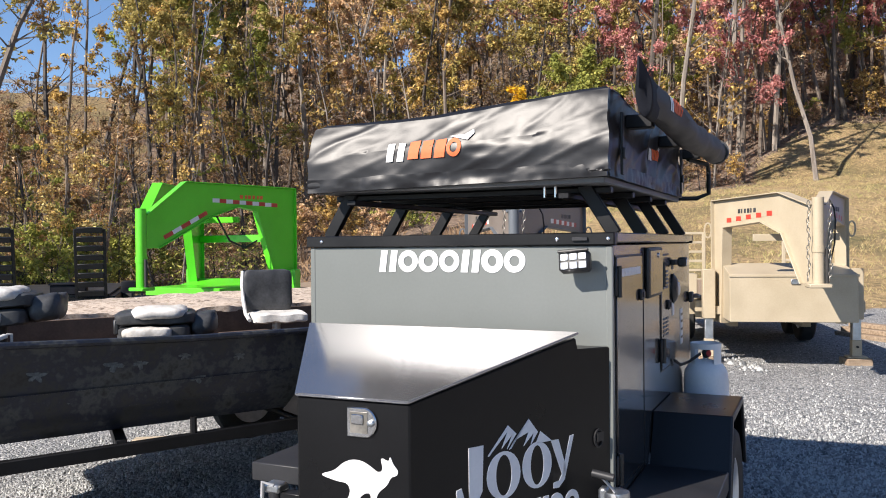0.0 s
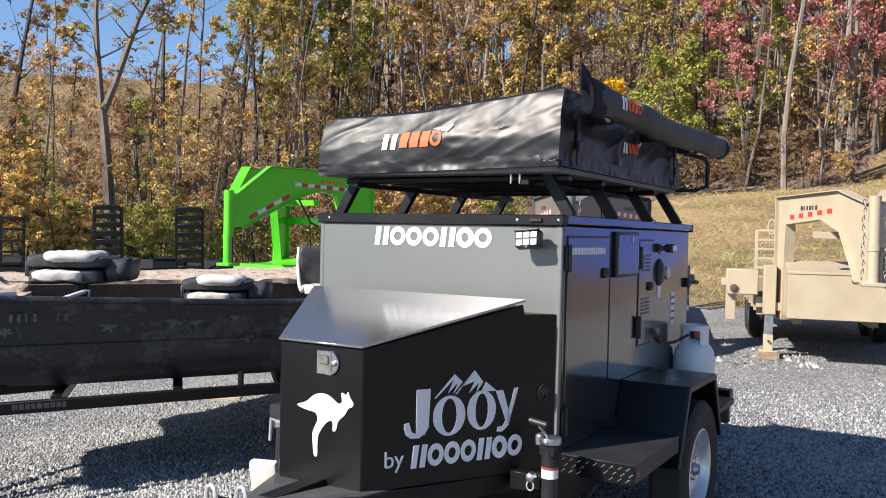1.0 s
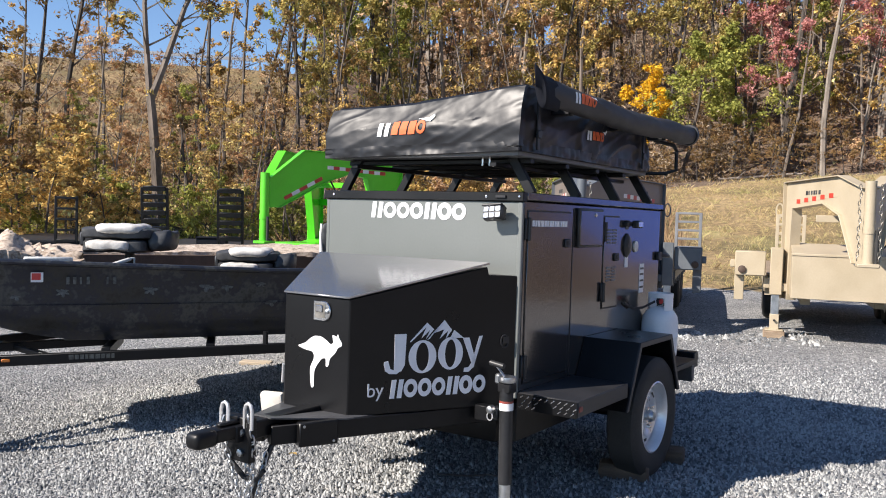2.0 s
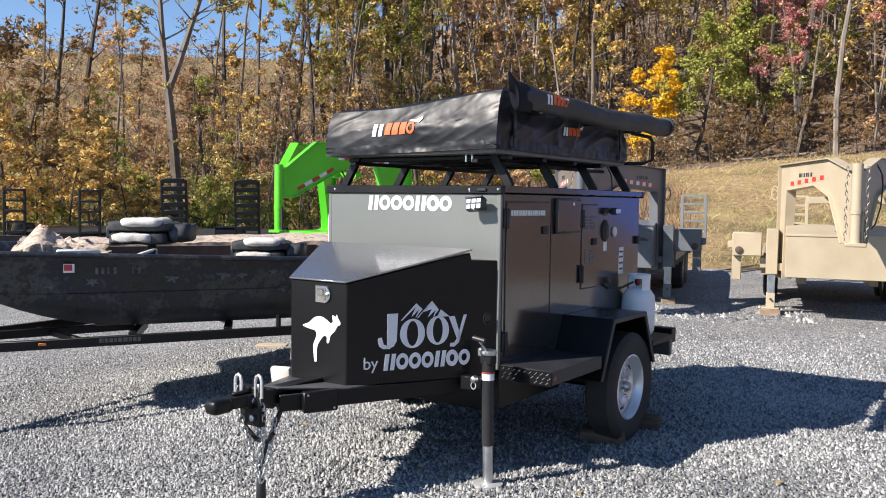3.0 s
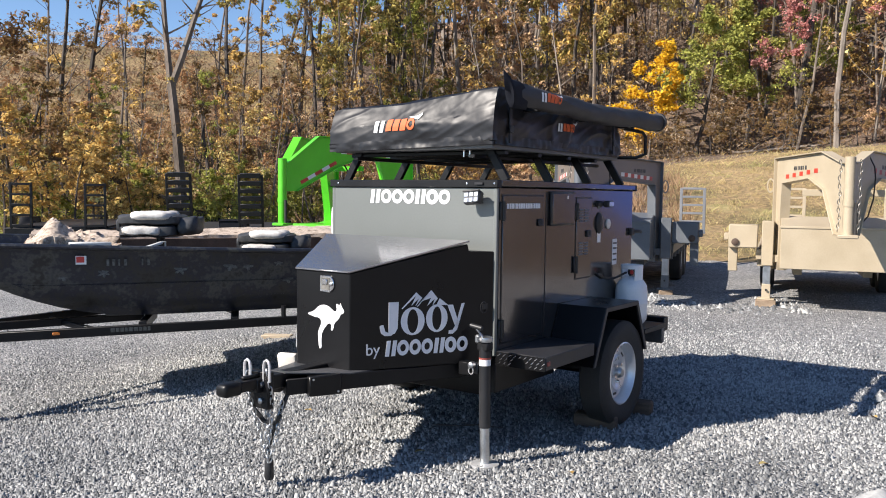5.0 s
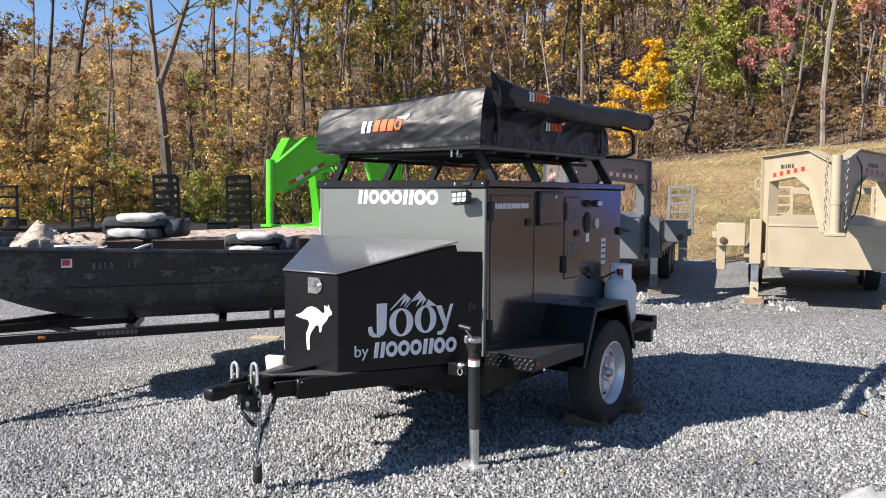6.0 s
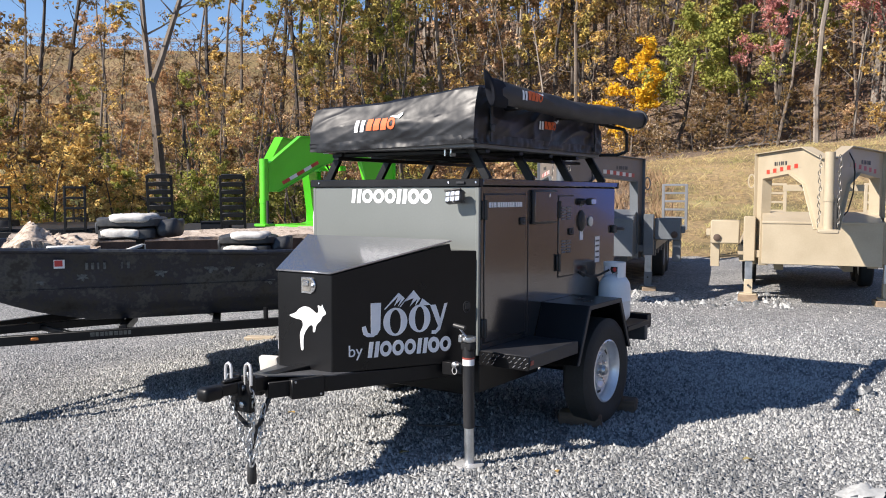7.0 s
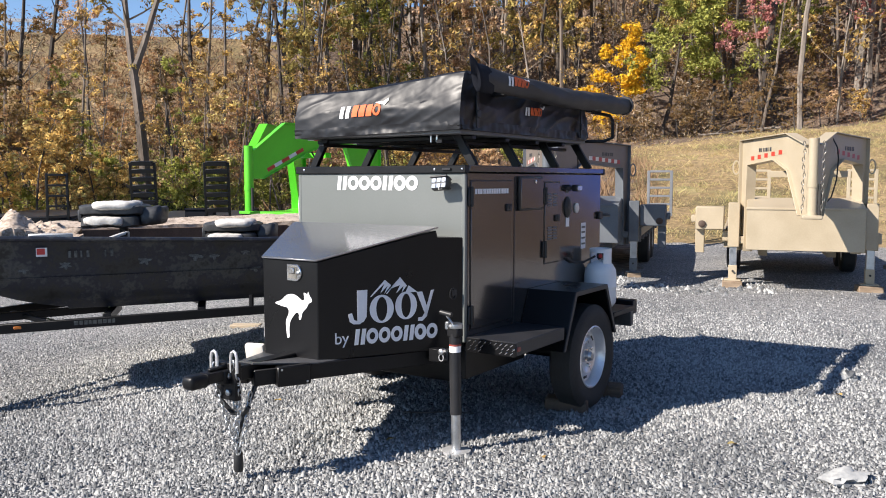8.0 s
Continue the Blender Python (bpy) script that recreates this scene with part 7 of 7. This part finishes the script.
    if side_unit:
        flip = Matrix.Scale(-side_unit, 4, (1, 0, 0))
        su = part("side_unit", box(-1.36, -0.98, 0.0, 0.35, 0.78, 1.1, 0.012, m=flip), P, g)
        part("unit_lamp", lathe([(0.05, 0), (0.05, 0.02), (0.03, 0.03)], 16, m=flip @ Matrix.Translation((-1.27, 0.0, 0.86)) @ Matrix.Rotation(radians(90), 4, "X")), M["inner_brown"], su)
        part("unit_post", box(-1.36, -1.24, 0.1, 0.22, 0.45, 0.78, 0.006, m=flip), P, su)
        part("unit_knob", box(-1.42, -1.355, 0.05, 0.2, 0.88, 0.98, 0.01, m=flip), P, su)
    # bed and wheels
    part("bed_frame", box(-1.0, 1.0, 0.12, bed, deck_z, deck_z + 0.14, 0.008), P, g)
    for s in (-1, 1):
        part("main_beam", box(s * 0.45 - 0.06, s * 0.45 + 0.06, 0.7, bed, deck_z - 0.24, deck_z - 0.002, 0.004), P, g)
    for i in range(8):
        y = 0.3 + i * (bed - 0.5) / 7
        part("cross_member", box(-0.98, 0.98, y - 0.04, y + 0.04, deck_z - 0.1, deck_z - 0.003, 0.003), P, g)
    part("deck", box(-0.96, 0.96, 0.2, bed - 0.1, deck_z + 0.144, deck_z + 0.18, 0.004), M["wood"], g)
    for s in (-1, 1):
        for y in (bed * 0.5, bed * 0.5 + 0.85):
            wheel_parts(g, Matrix.Translation((s * 0.86, y, 0.37)) @ Matrix.Rotation(0 if s > 0 else math.pi, 4, "Z"), 0.37, 0.22, 0.2, "steel")
    if ramps:
        R = M[ramp_paint] if ramp_paint else P
        for x in ramp_x:
            r = part("ramp", box(x - 0.26, x - 0.2, bed - 0.05, bed + 0.01, deck_z + 0.1, deck_z + ramp_h, 0.006), R, g)
            part("ramp_rail", box(x + 0.2, x + 0.26, bed - 0.05, bed + 0.01, deck_z + 0.1, deck_z + ramp_h, 0.006), R, r)
            for i in range(6):
                z = deck_z + 0.16 + (ramp_h - 0.2) * i / 5
                part("rung", box(x - 0.2, x + 0.2, bed - 0.05, bed + 0.0, z, z + 0.045, 0.004), R, r)
    return g


TAN = pose(3.84, 10.28, 0, 0, 0, -8)
gooseneck(TAN, "tan_paint", "tan painted gooseneck equipment trailer parked on gravel", tube_r=0.058, reach=1.76, half=0.74, leg_x=0.85, top=2.0, ramp_x=(-0.5, 1.35), tape_colors=("tape_red", "tan_paint"))
GREY = pose(0.78, 11.3, 0, 0, 0, -6)
gooseneck(GREY, "trailer_grey", "blue-grey gooseneck equipment trailer parked behind the camper", top=1.98, side_unit=1, neck="taupe_paint", tube_r=0.06, ramp_paint="ramp_grey")
GREEN = pose(-3.39, 12.27, 0, 0, 0, -20)
gooseneck(GREEN, "green_paint", "lime green gooseneck trailer parked near the wood", reach=2.1, half=0.85, top=2.33, tube_low=0.95, tube_r=0.068, side_unit=0, ramps=False, bars="orange_decal", gusset=0.84, slope=1.0, extra_post=True, drop=0.42, chains=False, hose=False, slope_tape=True)


def build_timber():
    for i, (m, at_, sz) in enumerate(((TAN, -0.85, 0.26), (TAN, 0.85, 0.3), (GREY, 0.9, 0.2), (GREY, -0.9, 0.2), (GREEN, -0.9, 0.3), (GREEN, 0.9, 0.3))):
        b = new("timber_block", mesh_of("timber_block", box(-sz / 2, sz / 2, -0.13, 0.13, -0.02, 0.084, 0.008), M["wood"], True))
        b.matrix_world = m @ pose(at_, 0, 0, 0, 0, 7 * i)
        tagged(b, "weathered timber block under a trailer's landing leg", "timber block", "blocks under the legs")
    for x, y, a, ln in ((1.12, 3.62, -4, 0.27), (1.385, 4.04, -8, 0.17)):
        b = new("wheel_chock", mesh_of("wheel_chock", box(-ln / 2, ln / 2, -0.06, 0.06, -0.01, 0.085, 0.012), M["dark_wood"], True))
        b.matrix_world = pose(x, y, 0, 0, 0, a)
        tagged(b, "short dark timber block chocking the camper's wheel", "wheel chock", "wheel chocks")
    b = new("timber_plank", mesh_of("timber_plank", box(-0.17, 0.17, -0.07, 0.07, -0.02, 0.035, 0.006), M["pale_wood"], True))
    b.matrix_world = pose(-2.75, 7.2, -0.225, 0, 0, 8)
    tagged(b, "pale timber plank lying on the gravel by the boat trailer", "plank")

    pile = thing("timber_pile", pose(6.25, 12.9, 0, 0, 0, 14), "small pile of brown timber planks on the gravel", "timber pile")
    for i, (dx, dz, ln, a) in enumerate(((-0.22, 0.0, 1.2, 2), (0.0, 0.0, 1.1, -3), (0.22, 0.0, 1.25, 1), (-0.1, 0.072, 1.15, 6), (0.14, 0.072, 1.0, -5), (0.02, 0.144, 1.05, 9))):
        part("plank", box(-0.09, 0.09, -ln / 2, ln / 2, dz - 0.01, dz + 0.06, 0.006, m=pose(dx, 0, 0, 0, 0, a)), M["wood"], pile)

    def rock(x, y, sx, sy, sz, seed):
        bm = bmesh.new()
        bmesh.ops.create_icosphere(bm, subdivisions=3, radius=1)
        for v in bm.verts:
            k = 1 + 0.5 * noise.fractal(v.co * 2.2 + Vector((seed, 0, 0)), 1, 2, 4)
            v.co = Vector((v.co.x * sx * k, v.co.y * sy * k, max(v.co.z, -0.4) * sz * k))
        o = new("rock", mesh_of("rock", bm, M["stone"], True))
        o.matrix_world = pose(x, y, 0.01, 0, 0, seed * 40)
        tagged(o, "loose pale stone lying on the gravel", "rock", "loose stones")
    rock(2.52, 2.62, 0.13, 0.08, 0.05, 1)
    rock(3.1, 4.9, 0.09, 0.06, 0.05, 2)


build_timber()


# ---- black equipment trailers whose ramps stand upright ----
def ramp_trailer(m, label, xs, w, h, slant, n, solid):
    t = thing("equipment_trailer", m, label, "trailer")
    part("bed_frame", box(-1.1, 1.1, 0.05, 5.0, 0.5, 0.64, 0.008), M["black_frame"], t)
    part("deck", box(-1.0, 1.0, 0.1, 4.9, 0.644, 0.68, 0.004), M["grey_step"], t)
    for s in (-1, 1):
        wheel_parts(t, Matrix.Translation((s * 1.2, 2.2, 0.36)) @ Matrix.Rotation(0 if s > 0 else math.pi, 4, "Z"), 0.36, 0.22, 0.2, "steel")
        part("fender", plate([(1.7, 0.6), (1.85, 0.82), (2.55, 0.82), (2.7, 0.6), (2.67, 0.6), (2.54, 0.8), (1.86, 0.8), (1.73, 0.6)], 0.26, Matrix.Translation((s * 1.22, 0, 0)) @ Matrix.Rotation(radians(90), 4, "Z")), M["black_frame"], t)
    for x in xs:
        mm = pose(x, 0, 0.62, slant, 0, 0)
        r = part("ramp", box(-w / 2, -w / 2 + 0.05, -0.03, 0.03, 0, h, 0.005), M["black_frame"], t, m=mm)
        part("ramp_rail", box(w / 2 - 0.05, w / 2, -0.03, 0.03, 0, h, 0.005), M["black_frame"], r)
        for i in range(n):
            z = 0.04 + (h - 0.1) * i / (n - 1)
            part("rung", box(-w / 2 + 0.05, w / 2 - 0.05, -0.045, 0.03, z, z + (0.09 if solid else 0.05), 0.004), M["black_frame"], r)
    part("stop_bar", box(-1.1, 1.1, -0.03, 0.05, 0.45, 0.62, 0.006), M["black_frame"], t)


ramp_trailer(pose(-7.3, 14.0, 0, 0, 0, 20), "low black equipment trailer with slatted ramps folded upright", (-0.72, 0.72), 0.52, 1.22, 10, 8, True)
ramp_trailer(pose(-11.1, 14.0, 0, 0, 0, 24), "low black equipment trailer with ladder ramps standing upright", (-0.76, 0.76), 0.46, 1.0, 0, 5, False)


def build_crate():
    c = thing("crate", pose(-7.07, 14.35, 0.684, 0, 0, 20), "dark navy plastic crate standing on the trailer's deck", "crate")
    part("body", box(-0.29, 0.29, -0.2, 0.2, 0, 0.17, 0.012), M["flap_cloth"], c)
    part("rim", box(-0.31, 0.31, -0.22, 0.22, 0.172, 0.2, 0.006), M["flap_cloth"], c)


build_crate()


# ---- a few leaves and a twig blown onto the gravel ----
def build_litter():
    r = random.Random(21)
    bm = bmesh.new()
    rim = [(0.0, -0.035), (0.018, -0.012), (0.014, 0.014), (0.004, 0.035), (-0.012, 0.016), (-0.019, -0.01)]
    mid = bm.verts.new((0, 0, 0.006))
    ring = [bm.verts.new((x, y, 0.014 * abs(x) / 0.019)) for x, y in rim]
    for i in range(6):
        bm.faces.new((mid, ring[i], ring[(i + 1) % 6]))
    leaf = mesh_of("fallen_leaf", bm, M["gold"], True)
    for x, y, a in LEAVES:
        o = new("fallen_leaf", leaf)
        o.matrix_world = pose(x, y, 0.018, r.uniform(-15, 15), r.uniform(-15, 15), a)
        tagged(o, "dry curled brown leaf lying on the gravel", "leaf", "fallen leaves")
    pts = [(0.02 * math.sin(i * 1.7), 0.09 * i, 0.02 + 0.004 * math.sin(i * 2.3)) for i in range(6)]
    t = new("twig", mesh_of("twig", tube(pts, [0.006, 0.006, 0.005, 0.005, 0.004, 0.002], 6), M["bark_dark"], True))
    t.matrix_world = pose(0.13, 3.3, 0, 0, 0, -80)
    tagged(t, "thin dark dead twig lying on the gravel", "twig")


LEAVES = ((1.05, 2.62, 20), (2.05, 3.05, 130), (-0.75, 3.4, 70), (2.9, 4.3, 200), (0.2, 2.75, 310))
build_litter()
